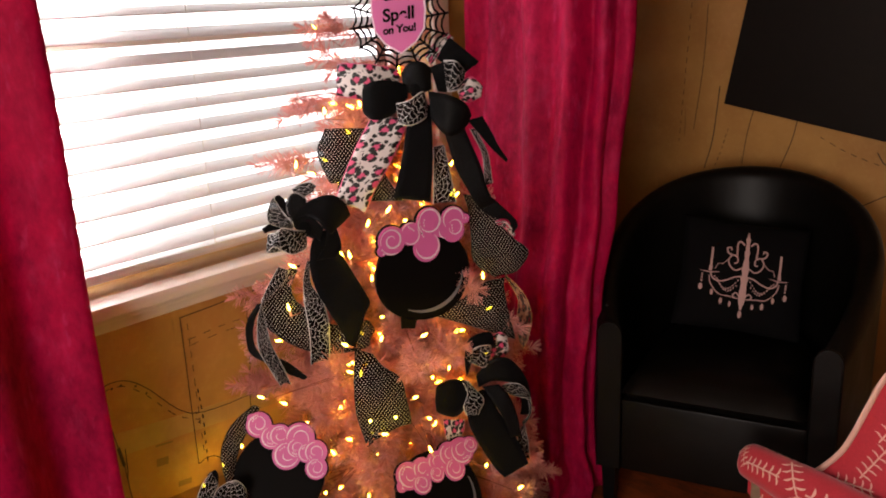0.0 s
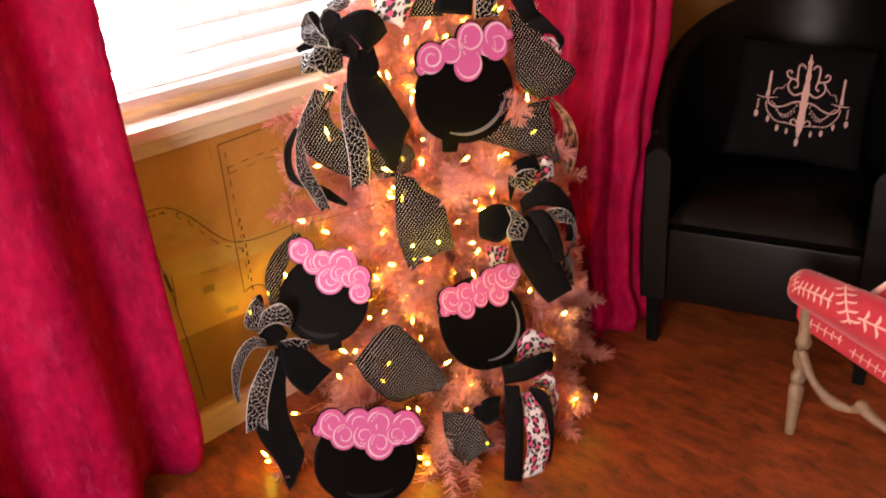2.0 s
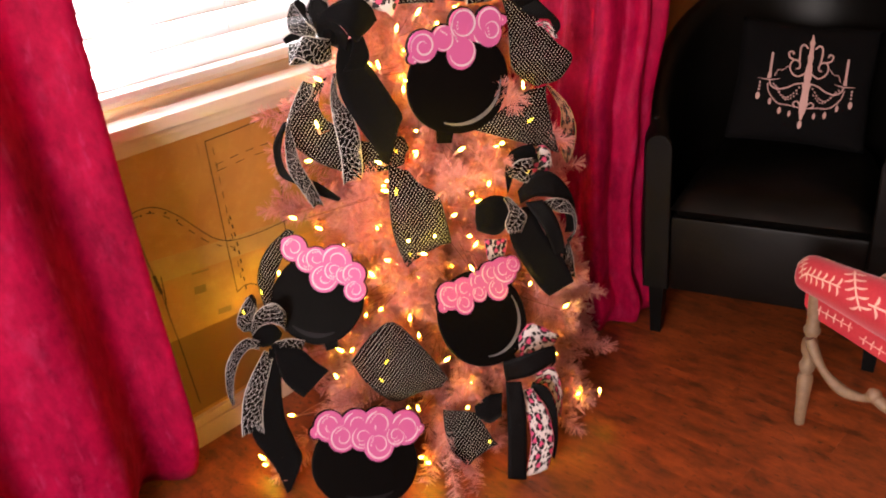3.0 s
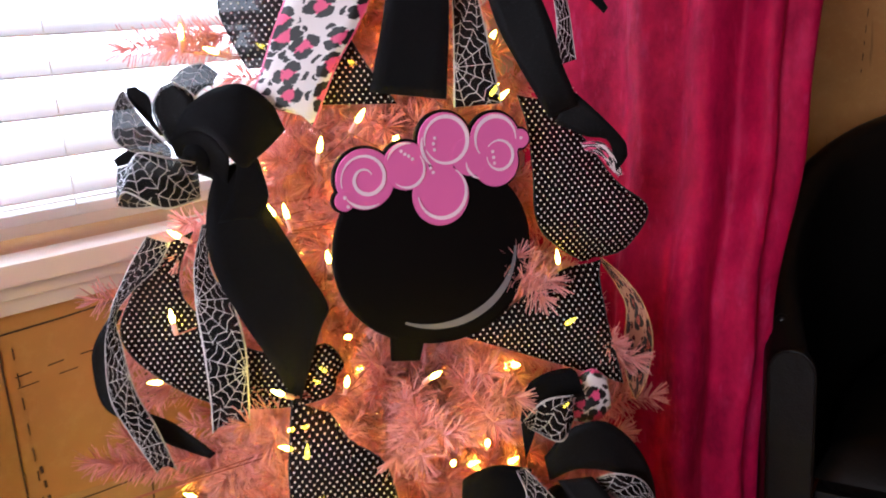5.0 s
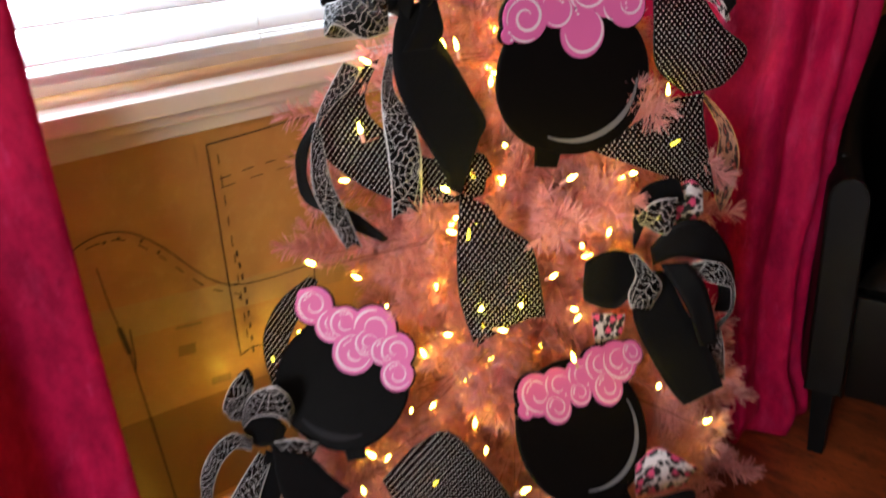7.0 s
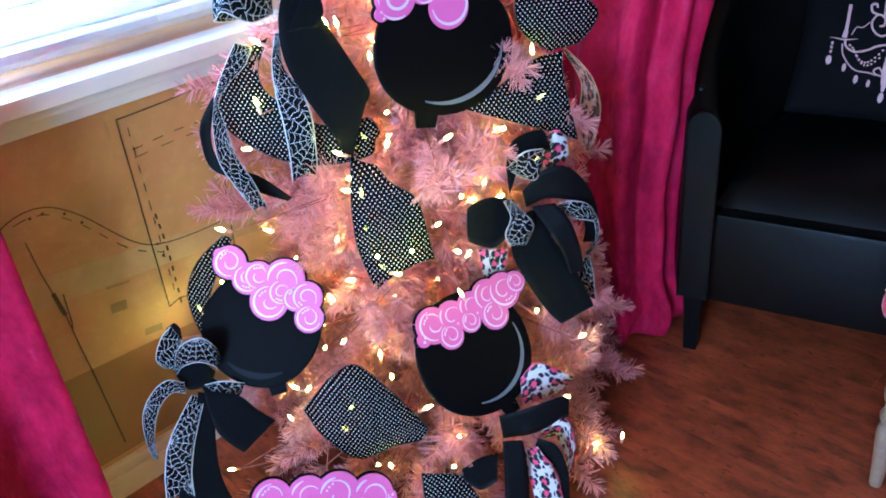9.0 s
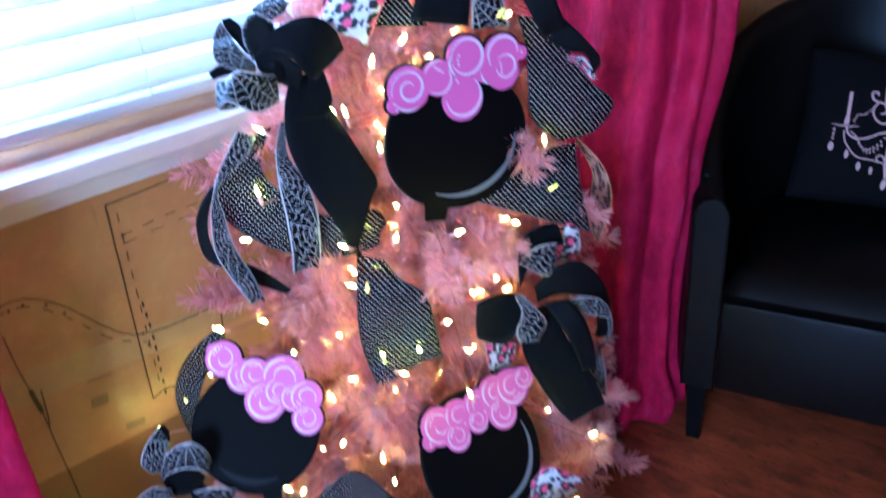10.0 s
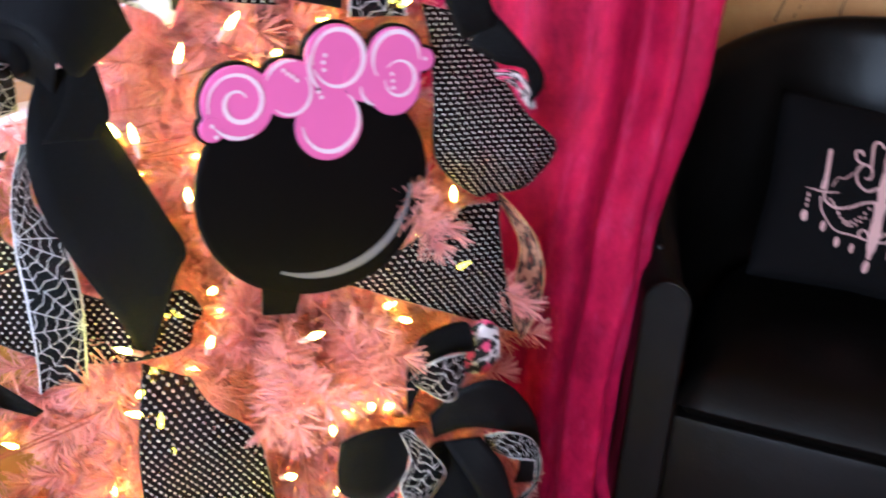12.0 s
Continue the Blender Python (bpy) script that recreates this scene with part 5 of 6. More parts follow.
# the rest of the string, deeper in the tree and round its far side
for k in range(150):
    f = k / 149
    z = 0.30 + 1.08 * (1 - (1 - f) ** 0.72)
    a = f * 2 * math.pi * 15 + lr.uniform(-0.25, 0.25)
    out = Vector((math.cos(a), math.sin(a), 0))
    near = out.dot(Vector((0.78, -0.62, 0)))
    rad = tree_radius(z) * (lr.uniform(0.30, 0.62) if near > -0.1 else lr.uniform(0.70, 1.0))
    if out.y > 0.4:
        rad *= 0.72
    if out.x < -0.05:
        rad = min(rad, (WALL_X + 0.06 - AXIS.x) / out.x)
    p = out * rad + Vector((0, 0, z + lr.uniform(-0.05, 0.05)))
    d = (out * lr.uniform(0.3, 1) + Vector((lr.uniform(-0.5, 0.5), lr.uniform(-0.5, 0.5), lr.uniform(-0.2, 1)))).normalized()
    if k % 50 == 25:
        # a few hang low between the tree and the wall
        p, d = Vector((WALL_X + 0.055 - AXIS.x, -0.535 + 0.0013 * k, 0.33 + 0.0006 * k)), Vector((0.3, -0.3, 0.9)).normalized()
    PLACES.append((p, d))
PLACES.sort(key=lambda q: (round(q[0].z / 0.11), math.atan2(q[0].y, q[0].x)))
cord = []
for p, d in PLACES:
    bulb = new("bulb", bulb_mesh)
    bulb.parent, bulb.matrix_local = lights, Matrix.Translation(p) @ d.to_track_quat("Z", "Y").to_matrix().to_4x4()
    socket = new("socket", socket_mesh)
    socket.parent = bulb
    cord.append(p - d * 0.016)
bm = bmesh.new()
for a, b in zip(cord, cord[1:]):
    mid = (a + b) / 2
    tube(bm, [a, Vector((mid.x * 0.62, mid.y * 0.62, mid.z - 0.02)), b], 0.0009, 4)
part("cord", bm, M_WIRE, lights)

# ---- ribbons ----
def lofted(rows, notch=0.0, unit=False, seed=1, crinkle=0.0015, across=6, flat=False):
    """A ribbon laid between its two edges. rows: the left and the right edge, step by step. UVs: across and along, or flat in metres."""
    count = max(16, 8 * (len(rows) - 1))
    left, right = (smooth_path([row[k] for row in rows], count) for k in (0, 1))
    bm = bmesh.new()
    uv = bm.loops.layers.uv.new("UVMap")
    grid, run, lengths = [], 0.0, []
    for i in range(count):
        p, q = left[i], right[i]
        mid = (p + q) / 2
        before = (left[max(i - 1, 0)] + right[max(i - 1, 0)]) / 2
        after = (left[min(i + 1, count - 1)] + right[min(i + 1, count - 1)]) / 2
        run += (mid - before).length
        lengths.append((run, (q - p).length))
        t = (after - before).normalized()
        n = t.cross((q - p).normalized()) if (q - p).length > 1e-5 else Vector((0, 0, 1))
        line = []
        for k in range(across):
            u = k / (across - 1)
            v = p.lerp(q, u) + n * crinkle * (noise.noise(Vector((run * 24, u * 2.5, seed))) + 0.6 * math.sin(u * 5 + run * 45 + seed))
            if notch and i == count - 1:
                v = v - t * notch * (1 - abs(2 * u - 1))
            line.append(bm.verts.new(v))
        grid.append(line)
    for i in range(count - 1):
        for k in range(across - 1):
            f = bm.faces.new((grid[i][k], grid[i][k + 1], grid[i + 1][k + 1], grid[i + 1][k]))
            for loop, (a, b) in zip(f.loops, ((i, k), (i, k + 1), (i + 1, k + 1), (i + 1, k))):
                loop[uv].uv = (grid[a][b].co.x, grid[a][b].co.y * 0.8) if flat else (b / (across - 1) * (1.0 if unit else lengths[a][1]), lengths[a][0])
    edges = [[line[k].co.copy() for line in grid[::2]] for k in (0, across - 1)]
    return bm, edges


KIND = {"v": (M_VELVET, "black velvet"), "s": (M_SATIN, "black glitter"), "w": (M_WEB, "sheer black cobweb"), "l": (M_LEO, "pink leopard print"), "d": (M_DOTS, "black dotted mesh"),
        "k": (M_SHEER, "sheer leopard print")}
RIBBON_SEED = random.Random(3)


def laid(parent, kind, name, notch, rows):
    """One length of ribbon of a bow: a loop, the inside of a loop, a wrap or a tail."""
    material, what = KIND[kind]
    rows = [(Vector(a), Vector(b)) for a, b in rows]
    bm, edges = lofted(rows, notch, kind in "wlk", RIBBON_SEED.uniform(0, 9), 0.003 if kind == "d" else 0.0015, flat=kind == "d")
    ob = part(name, bm, material, parent, what + " " + name.replace("_", " "), smooth=180)
    mod = ob.modifiers.new("cloth", "SOLIDIFY")
    mod.thickness, mod.offset = 0.0008, 0
    return ob, edges


def facing_pose(knot, facing):
    """x to the right, y up, z towards the room."""
    f = Vector((*facing, 0)).normalized()
    m = Matrix((Vector((0, 0, 1)).cross(f), Vector((0, 0, 1)), f)).transposed().to_4x4()
    m.translation = Vector(knot)
    return m


def tied_bow(knot, facing, size, lift, label):
    root = thing("ribbon_bow", label, "bow", facing_pose(knot, facing))
    bm = bmesh.new()
    bmesh.ops.create_uvsphere(bm, u_segments=16, v_segments=12, radius=size, matrix=Matrix.Translation((0, 0, lift)) @ Matrix.Diagonal((1.0, 1.2, 0.7, 1)))
    for v in bm.verts:
        v.co += v.normal * 0.002 * noise.noise(v.co * 90)
    part("knot", bm, M_VELVET, root, smooth=180)
    return root


def tucked_ribbon(kind, knot, facing, notch, rows, label):
    """A wide ribbon with thin wires sewn into both edges."""
    root = thing("mesh_ribbon" if kind == "d" else "leopard_ribbon", label, "ribbon", facing_pose(knot, facing), "dotted ribbons on the tree" if kind == "d" else "")
    _, edges = laid(root, kind, "band", notch, rows)
    for line in edges:
        bm = bmesh.new()
        tube(bm, line, 0.0011, 4)
        part("wired_edge", bm, M_EDGE if kind == "d" else M_EDGE_TAN, root, smooth=180)
    return root


# bow on the window side
bow = tied_bow((-1.235, 1.215, 1.058), (0.8, -0.6), 0.017, 0.03, "black velvet and cobweb ribbon bow beside the window")
laid(bow, "v", "tail", 0, [((0.019, -0.019, 0.03), (0.055, -0.009, 0.03)), ((0.006, -0.055, 0.04), (0.073, -0.057, 0.04)), ((0.001, -0.103, 0.055), (0.096, -0.102, 0.055)), ((0.01, -0.15, 0.065), (0.122, -0.155, 0.065)), ((0.035, -0.207, 0.072), (0.139, -0.195, 0.072)), ((0.063, -0.262, 0.076), (0.125, -0.226, 0.076)), ((0.084, -0.318, 0.078), (0.092, -0.314, 0.078))])
laid(bow, "v", "loop", 0, [((-0.027, 0.024, 0.035), (-0.023, 0.034, 0.035)), ((0.003, 0.033, 0.05), (0.002, 0.062, 0.05)), ((0.027, 0.024, 0.062), (0.036, 0.08, 0.062)), ((0.043, 0.001, 0.068), (0.072, 0.082, 0.068)), ((0.059, -0.016, 0.06), (0.099, 0.058, 0.06)), ((0.075, -0.006, 0.045), (0.111, 0.023, 0.045))])
laid(bow, "v", "loop_inside", 0, [((-0.029, 0.024, 0.034), (-0.028, 0.001, 0.02)), ((0.002, 0.034, 0.045), (-0.01, -0.019, 0.02)), ((0.025, 0.024, 0.055), (0.011, -0.03, 0.02)), ((0.042, 0, 0.06), (0.031, -0.042, 0.03))])
laid(bow, "v", "wrap", 0, [((0.051, -0.006, 0.052), (0.075, -0.007, 0.052)), ((0.041, -0.042, 0.056), (0.082, -0.051, 0.056)), ((0.017, -0.081, 0.05), (0.068, -0.079, 0.05))])
laid(bow, "w", "loop", 0, [((0, -0.006, 0.04), (-0.001, -0.051, 0.04)), ((-0.026, 0.007, 0.07), (-0.039, -0.055, 0.07)), ((-0.054, 0.016, 0.078), (-0.076, -0.03, 0.078)), ((-0.074, 0.002, 0.062), (-0.091, -0.042, 0.062)), ((-0.092, -0.004, 0.042), (-0.099, -0.052, 0.042)), ((-0.07, -0.02, 0.022), (-0.076, -0.059, 0.022)), ((-0.014, -0.025, 0.012), (-0.018, -0.054, 0.012))])
laid(bow, "w", "loop", 0, [((-0.062, 0.089, 0.05), (-0.065, 0.088, 0.05)), ((-0.074, 0.08, 0.052), (-0.067, 0.083, 0.052)), ((-0.087, 0.053, 0.054), (-0.058, 0.065, 0.054)), ((-0.086, 0.025, 0.052), (-0.045, 0.04, 0.052)), ((-0.059, 0.009, 0.046), (-0.032, 0.021, 0.046)), ((-0.032, -0.002, 0.03), (-0.029, 0.011, 0.03))])
laid(bow, "s", "loop_inside", 0, [((-0.066, 0.088, 0.046), (-0.055, 0.089, 0.046)), ((-0.065, 0.074, 0.044), (-0.042, 0.074, 0.044)), ((-0.054, 0.054, 0.04), (-0.042, 0.05, 0.04)), ((-0.04, 0.028, 0.03), (-0.036, 0.029, 0.03))])
laid(bow, "w", "loop", 0, [((-0.03, 0.086, 0.034), (-0.015, 0.091, 0.034)), ((-0.043, 0.064, 0.034), (0.009, 0.071, 0.034)), ((-0.04, 0.04, 0.034), (0.002, 0.039, 0.034)), ((-0.033, 0.015, 0.026), (-0.013, 0.021, 0.026))])
laid(bow, "s", "loop_inside", 0, [((-0.028, 0.081, 0.04), (-0.015, 0.087, 0.04)), ((-0.038, 0.064, 0.041), (0.006, 0.069, 0.041)), ((-0.035, 0.042, 0.04), (0, 0.042, 0.04)), ((-0.029, 0.019, 0.032), (-0.014, 0.024, 0.032))])
laid(bow, "w", "loop", 0, [((-0.025, 0.092, 0), (-0.004, 0.061, 0)), ((-0.003, 0.106, 0.015), (0.009, 0.074, 0.015)), ((0.02, 0.109, 0.02), (0.021, 0.081, 0.02)), ((0.035, 0.095, 0.005), (0.026, 0.081, 0.005))])
laid(bow, "v", "loop", 0, [((-0.105, 0.002, 0.01), (-0.1, -0.011, 0.01)), ((-0.079, 0.014, 0.014), (-0.073, -0.004, 0.014)), ((-0.045, 0.005, 0.016), (-0.041, -0.004, 0.016))])
laid(bow, "w", "tail", 0.016, [((-0.005, -0.083, 0.04), (0.003, -0.083, 0.04)), ((-0.019, -0.128, 0.05), (0, -0.137, 0.05)), ((-0.022, -0.177, 0.065), (0.023, -0.178, 0.065)), ((-0.018, -0.232, 0.08), (0.034, -0.226, 0.08)), ((-0.017, -0.284, 0.086), (0.032, -0.282, 0.086)), ((-0.021, -0.34, 0.086), (0.027, -0.335, 0.086))])
laid(bow, "w", "tail", 0.012, [((-0.076, -0.093, 0.03), (-0.048, -0.105, 0.03)), ((-0.097, -0.123, 0.042), (-0.066, -0.132, 0.042)), ((-0.12, -0.161, 0.05), (-0.096, -0.155, 0.05)), ((-0.128, -0.182, 0.055), (-0.121, -0.184, 0.055)), ((-0.14, -0.226, 0.06), (-0.118, -0.222, 0.06)), ((-0.143, -0.289, 0.066), (-0.11, -0.28, 0.066)), ((-0.124, -0.339, 0.07), (-0.091, -0.332, 0.07)), ((-0.099, -0.392, 0.075), (-0.073, -0.389, 0.075))])
laid(bow, "s", "tail", 0, [((-0.137, -0.189, 0.01), (-0.125, -0.19, 0.01)), ((-0.164, -0.226, 0.016), (-0.147, -0.232, 0.016)), ((-0.173, -0.259, 0.02), (-0.155, -0.276, 0.02)), ((-0.168, -0.314, 0.022), (-0.144, -0.317, 0.022)), ((-0.132, -0.342, 0.03), (-0.11, -0.328, 0.03)), ((-0.092, -0.37, 0.036), (-0.075, -0.346, 0.036)), ((-0.04, -0.397, 0.04), (-0.031, -0.39, 0.04))])

# top bow below the sign
bow = tied_bow((-1.05, 1.44, 1.377), (0.72, -0.69), 0.016, 0.065, "large black velvet, cobweb and leopard ribbon bow on the pink tree")
laid(bow, "l", "loop", 0, [((-0.035, 0.045, 0.03), (-0.037, -0.02, 0.03)), ((-0.099, 0.061, 0.045), (-0.106, -0.022, 0.045)), ((-0.167, 0.066, 0.035), (-0.177, -0.011, 0.035)), ((-0.174, 0.06, 0.02), (-0.182, -0.009, 0.02)), ((-0.101, 0.05, 0.008), (-0.106, -0.015, 0.008))])
laid(bow, "v", "loop", 0, [((-0.017, 0.01, 0.055), (-0.019, -0.019, 0.055)), ((-0.061, 0.024, 0.075), (-0.062, -0.058, 0.075)), ((-0.1, 0.024, 0.078), (-0.107, -0.064, 0.078)), ((-0.123, 0.009, 0.06), (-0.129, -0.042, 0.06)), ((-0.105, 0.001, 0.04), (-0.105, -0.038, 0.04))])
laid(bow, "w", "loop", 0, [((-0.048, -0.028, 0.085), (-0.046, -0.077, 0.085)), ((-0.019, -0.021, 0.1), (-0.016, -0.08, 0.1)), ((0.014, -0.003, 0.092), (0.018, -0.066, 0.092)), ((0.025, -0.03, 0.07), (0.025, -0.054, 0.07))])
laid(bow, "s", "loop", 0, [((-0.032, 0.038, 0.05), (-0.026, -0.006, 0.05)), ((-0.012, 0.061, 0.07), (-0.004, -0.011, 0.07)), ((0.017, 0.062, 0.072), (0.023, -0.007, 0.072)), ((0.04, 0.044, 0.055), (0.037, -0.004, 0.055))])
laid(bow, "v", "loop", 0, [((0.055, 0.065, 0.025), (0.11, 0.02, 0.025)), ((0.085, 0.111, 0.035), (0.152, 0.052, 0.035)), ((0.101, 0.093, 0.02), (0.145, 0.042, 0.02))])
laid(bow, "v", "loop_inside", 0, [((0.037, 0.047, 0.045), (0.053, -0.011, 0.045)), ((0.073, 0.058, 0.05), (0.082, -0.013, 0.05)), ((0.105, 0.046, 0.04), (0.102, -0.004, 0.04))])
laid(bow, "w", "loop", 0, [((0.069, 0.063, 0.062), (0.074, -0.012, 0.062)), ((0.097, 0.06, 0.072), (0.099, -0.007, 0.072)), ((0.118, 0.037, 0.058), (0.114, 0.007, 0.058))])
laid(bow, "l", "loop", 0, [((0.098, 0, 0.025), (0.107, -0.035, 0.025)), ((0.133, 0.019, 0.034), (0.126, -0.042, 0.034)), ((0.162, -0.005, 0.022), (0.158, -0.031, 0.022))])
laid(bow, "l", "loop", 0, [((0.026, 0.074, 0.01), (0.041, 0.049, 0.01)), ((0.054, 0.103, 0.014), (0.072, 0.081, 0.014)), ((0.085, 0.125, 0.006), (0.1, 0.108, 0.006))])
laid(bow, "s", "loop", 0, [((0.029, -0.006, 0.06), (0.032, -0.071, 0.06)), ((0.079, -0.016, 0.085), (0.063, -0.108, 0.085)), ((0.115, -0.039, 0.08), (0.095, -0.107, 0.08)), ((0.129, -0.07, 0.055), (0.121, -0.091, 0.055))])
laid(bow, "l", "tail", 0.02, [((-0.107, -0.06, 0.035), (-0.022, -0.071, 0.035)), ((-0.138, -0.108, 0.046), (-0.039, -0.115, 0.046)), ((-0.173, -0.173, 0.05), (-0.074, -0.18, 0.05)), ((-0.197, -0.225, 0.054), (-0.106, -0.227, 0.054)), ((-0.216, -0.264, 0.056), (-0.14, -0.294, 0.056))])
laid(bow, "v", "tail", 0, [((-0.008, -0.03, 0.05), (0.032, -0.04, 0.05)), ((-0.029, -0.101, 0.058), (0.034, -0.098, 0.058)), ((-0.045, -0.173, 0.06), (0.031, -0.179, 0.06)), ((-0.069, -0.258, 0.06), (0.021, -0.273, 0.06))])
laid(bow, "w", "tail", 0, [((0.036, -0.145, 0.02), (0.064, -0.141, 0.02)), ((0.033, -0.213, 0.024), (0.076, -0.211, 0.024)), ((0.028, -0.286, 0.026), (0.088, -0.285, 0.026))])
laid(bow, "s", "tail", 0, [((0.059, -0.088, 0.05), (0.11, -0.094, 0.05)), ((0.084, -0.187, 0.05), (0.148, -0.192, 0.05)), ((0.104, -0.232, 0.05), (0.159, -0.239, 0.05)), ((0.127, -0.276, 0.045), (0.173, -0.276, 0.045)), ((0.143, -0.307, 0.035), (0.178, -0.293, 0.035))])
laid(bow, "s", "loop", 0, [((0.149, -0.313, 0.03), (0.175, -0.277, 0.03)), ((0.186, -0.332, 0.03), (0.202, -0.304, 0.03)), ((0.216, -0.342, 0.022), (0.235, -0.341, 0.022)), ((0.227, -0.382, 0.01), (0.242, -0.363, 0.01))])
laid(bow, "l", "loop", 0, [((0.182, -0.341, 0.02), (0.187, -0.351, 0.02)), ((0.207, -0.342, 0.02), (0.201, -0.357, 0.02)), ((0.224, -0.359, 0.015), (0.216, -0.374, 0.015)), ((0.237, -0.387, 0.005), (0.23, -0.39, 0.005))])
laid(bow, "v", "tail", 0, [((0.119, -0.082, 0.045), (0.157, -0.074, 0.045)), ((0.149, -0.118, 0.05), (0.179, -0.115, 0.05)), ((0.175, -0.152, 0.05), (0.192, -0.145, 0.05)), ((0.211, -0.189, 0.045), (0.216, -0.183, 0.045))])
laid(bow, "w", "tail", 0, [((0.126, -0.104, 0.04), (0.14, -0.103, 0.04)), ((0.153, -0.169, 0.046), (0.167, -0.163, 0.046)), ((0.154, -0.245, 0.046), (0.177, -0.239, 0.046))])

# bow on the armchair side
bow = tied_bow((-0.925, 1.49, 0.585), (0.8, -0.6), 0.02, 0.04, "black velvet, glitter and cobweb ribbon bow facing the armchair")
laid(bow, "w", "loop", 0, [((-0.039, 0.12, 0.04), (-0.034, 0.108, 0.04)), ((-0.016, 0.154, 0.06), (0.002, 0.095, 0.06)), ((0.023, 0.151, 0.05), (0.021, 0.117, 0.05))])
laid(bow, "v", "loop", 0, [((-0.04, 0.112, 0.02), (-0.036, 0.055, 0.02)), ((-0.027, 0.166, 0.03), (-0.006, 0.131, 0.03)), ((0.028, 0.174, 0.02), (0.04, 0.133, 0.02)), ((0.046, 0.137, 0.005), (0.049, 0.119, 0.005))])
laid(bow, "l", "loop", 0, [((0.036, 0.144, -0.01), (0.037, 0.084, -0.01)), ((0.059, 0.162, 0), (0.062, 0.085, 0)), ((0.084, 0.142, -0.01), (0.087, 0.099, -0.01))])
laid(bow, "s", "loop", 0, [((-0.017, 0.069, 0.045), (-0.011, 0.035, 0.045)), ((0.016, 0.111, 0.058), (0.024, 0.054, 0.058)), ((0.062, 0.114, 0.06), (0.068, 0.045, 0.06)), ((0.106, 0.064, 0.05), (0.089, 0.021, 0.05)), ((0.128, 0, 0.04), (0.103, -0.028, 0.04)), ((0.13, -0.07, 0.03), (0.101, -0.065, 0.03))])
laid(bow, "w", "loop", 0, [((0.044, 0.04, 0.06), (0.054, 0.018, 0.06)), ((0.068, 0.049, 0.07), (0.078, 0.009, 0.07)), ((0.1, 0.036, 0.07), (0.105, 0, 0.07)), ((0.122, -0.007, 0.06), (0.115, -0.014, 0.06)), ((0.126, -0.056, 0.05), (0.119, -0.055, 0.05)), ((0.108, -0.096, 0.04), (0.102, -0.085, 0.04))])
laid(bow, "v", "loop", 0, [((-0.034, 0.055, 0.045), (-0.045, -0.016, 0.045)), ((-0.075, 0.077, 0.066), (-0.078, -0.027, 0.066)), ((-0.106, 0.072, 0.066), (-0.113, -0.016, 0.066)), ((-0.123, 0.052, 0.05), (-0.126, -0.011, 0.05)), ((-0.103, 0.034, 0.03), (-0.102, -0.014, 0.03))])
laid(bow, "w", "loop", 0, [((-0.057, 0.067, 0.068), (-0.045, 0.07, 0.068)), ((-0.048, 0.037, 0.078), (-0.023, 0.044, 0.078)), ((-0.061, 0.009, 0.086), (-0.007, 0.017, 0.086)), ((-0.054, -0.022, 0.078), (-0.021, -0.026, 0.078))])
laid(bow, "v", "tail", 0, [((-0.046, -0.008, 0.055), (0.011, 0.029, 0.055)), ((-0.046, -0.05, 0.072), (0.034, -0.028, 0.072)), ((-0.022, -0.109, 0.084), (0.069, -0.088, 0.084)), ((0.013, -0.174, 0.09), (0.096, -0.153, 0.09)), ((0.039, -0.208, 0.09), (0.104, -0.178, 0.09))])
laid(bow, "s", "tail", 0, [((-0.007, 0.049, 0.07), (0.037, 0.049, 0.07)), ((0.015, 0.012, 0.085), (0.061, 0.016, 0.085)), ((0.038, -0.035, 0.092), (0.077, -0.036, 0.092)), ((0.058, -0.094, 0.092), (0.085, -0.093, 0.092))])
laid(bow, "w", "tail", 0, [((0.1, -0.092, 0.045), (0.11, -0.091, 0.045)), ((0.085, -0.128, 0.055), (0.115, -0.127, 0.055)), ((0.088, -0.164, 0.06), (0.118, -0.185, 0.06))])
laid(bow, "l", "tail", 0, [((-0.1, -0.066, 0), (-0.04, -0.074, 0)), ((-0.097, -0.105, 0), (-0.046, -0.11, 0)), ((-0.09, -0.146, -0.01), (-0.058, -0.142, -0.01))])

# lower bow by the curtain
bow = tied_bow((-1.255, 0.935, 0.372), (0.78, -0.62), 0.016, 0.03, "small cobweb and black velvet ribbon bow low on the tree")
laid(bow, "w", "loop", 0, [((-0.056, 0.047, 0.03), (-0.054, 0.036, 0.03)), ((-0.03, 0.109, 0.05), (-0.032, 0.067, 0.05)), ((0.012, 0.132, 0.06), (0, 0.079, 0.06)), ((0.035, 0.105, 0.055), (0.024, 0.061, 0.055)), ((0.035, 0.071, 0.04), (0.024, 0.04, 0.04))])
laid(bow, "v", "loop_inside", 0, [((-0.056, 0.038, 0.028), (-0.053, 0.013, 0.028)), ((-0.026, 0.067, 0.04), (-0.035, 0.006, 0.04)), ((0.004, 0.062, 0.04), (-0.011, 0.007, 0.04)), ((0.017, 0.031, 0.03), (0.003, 0.01, 0.03))])
laid(bow, "w", "loop", 0, [((-0.047, 0.129, 0.005), (-0.033, 0.094, 0.005)), ((-0.068, 0.11, 0.015), (-0.044, 0.077, 0.015)), ((-0.086, 0.071, 0.018), (-0.053, 0.05, 0.018)), ((-0.078, 0.04, 0.01), (-0.056, 0.035, 0.01))])
laid(bow, "v", "loop", 0, [((-0.057, 0.122, 0), (-0.056, 0.097, 0)), ((-0.038, 0.134, 0.004), (-0.042, 0.087, 0.004)), ((-0.032, 0.118, 0), (-0.034, 0.093, 0))])
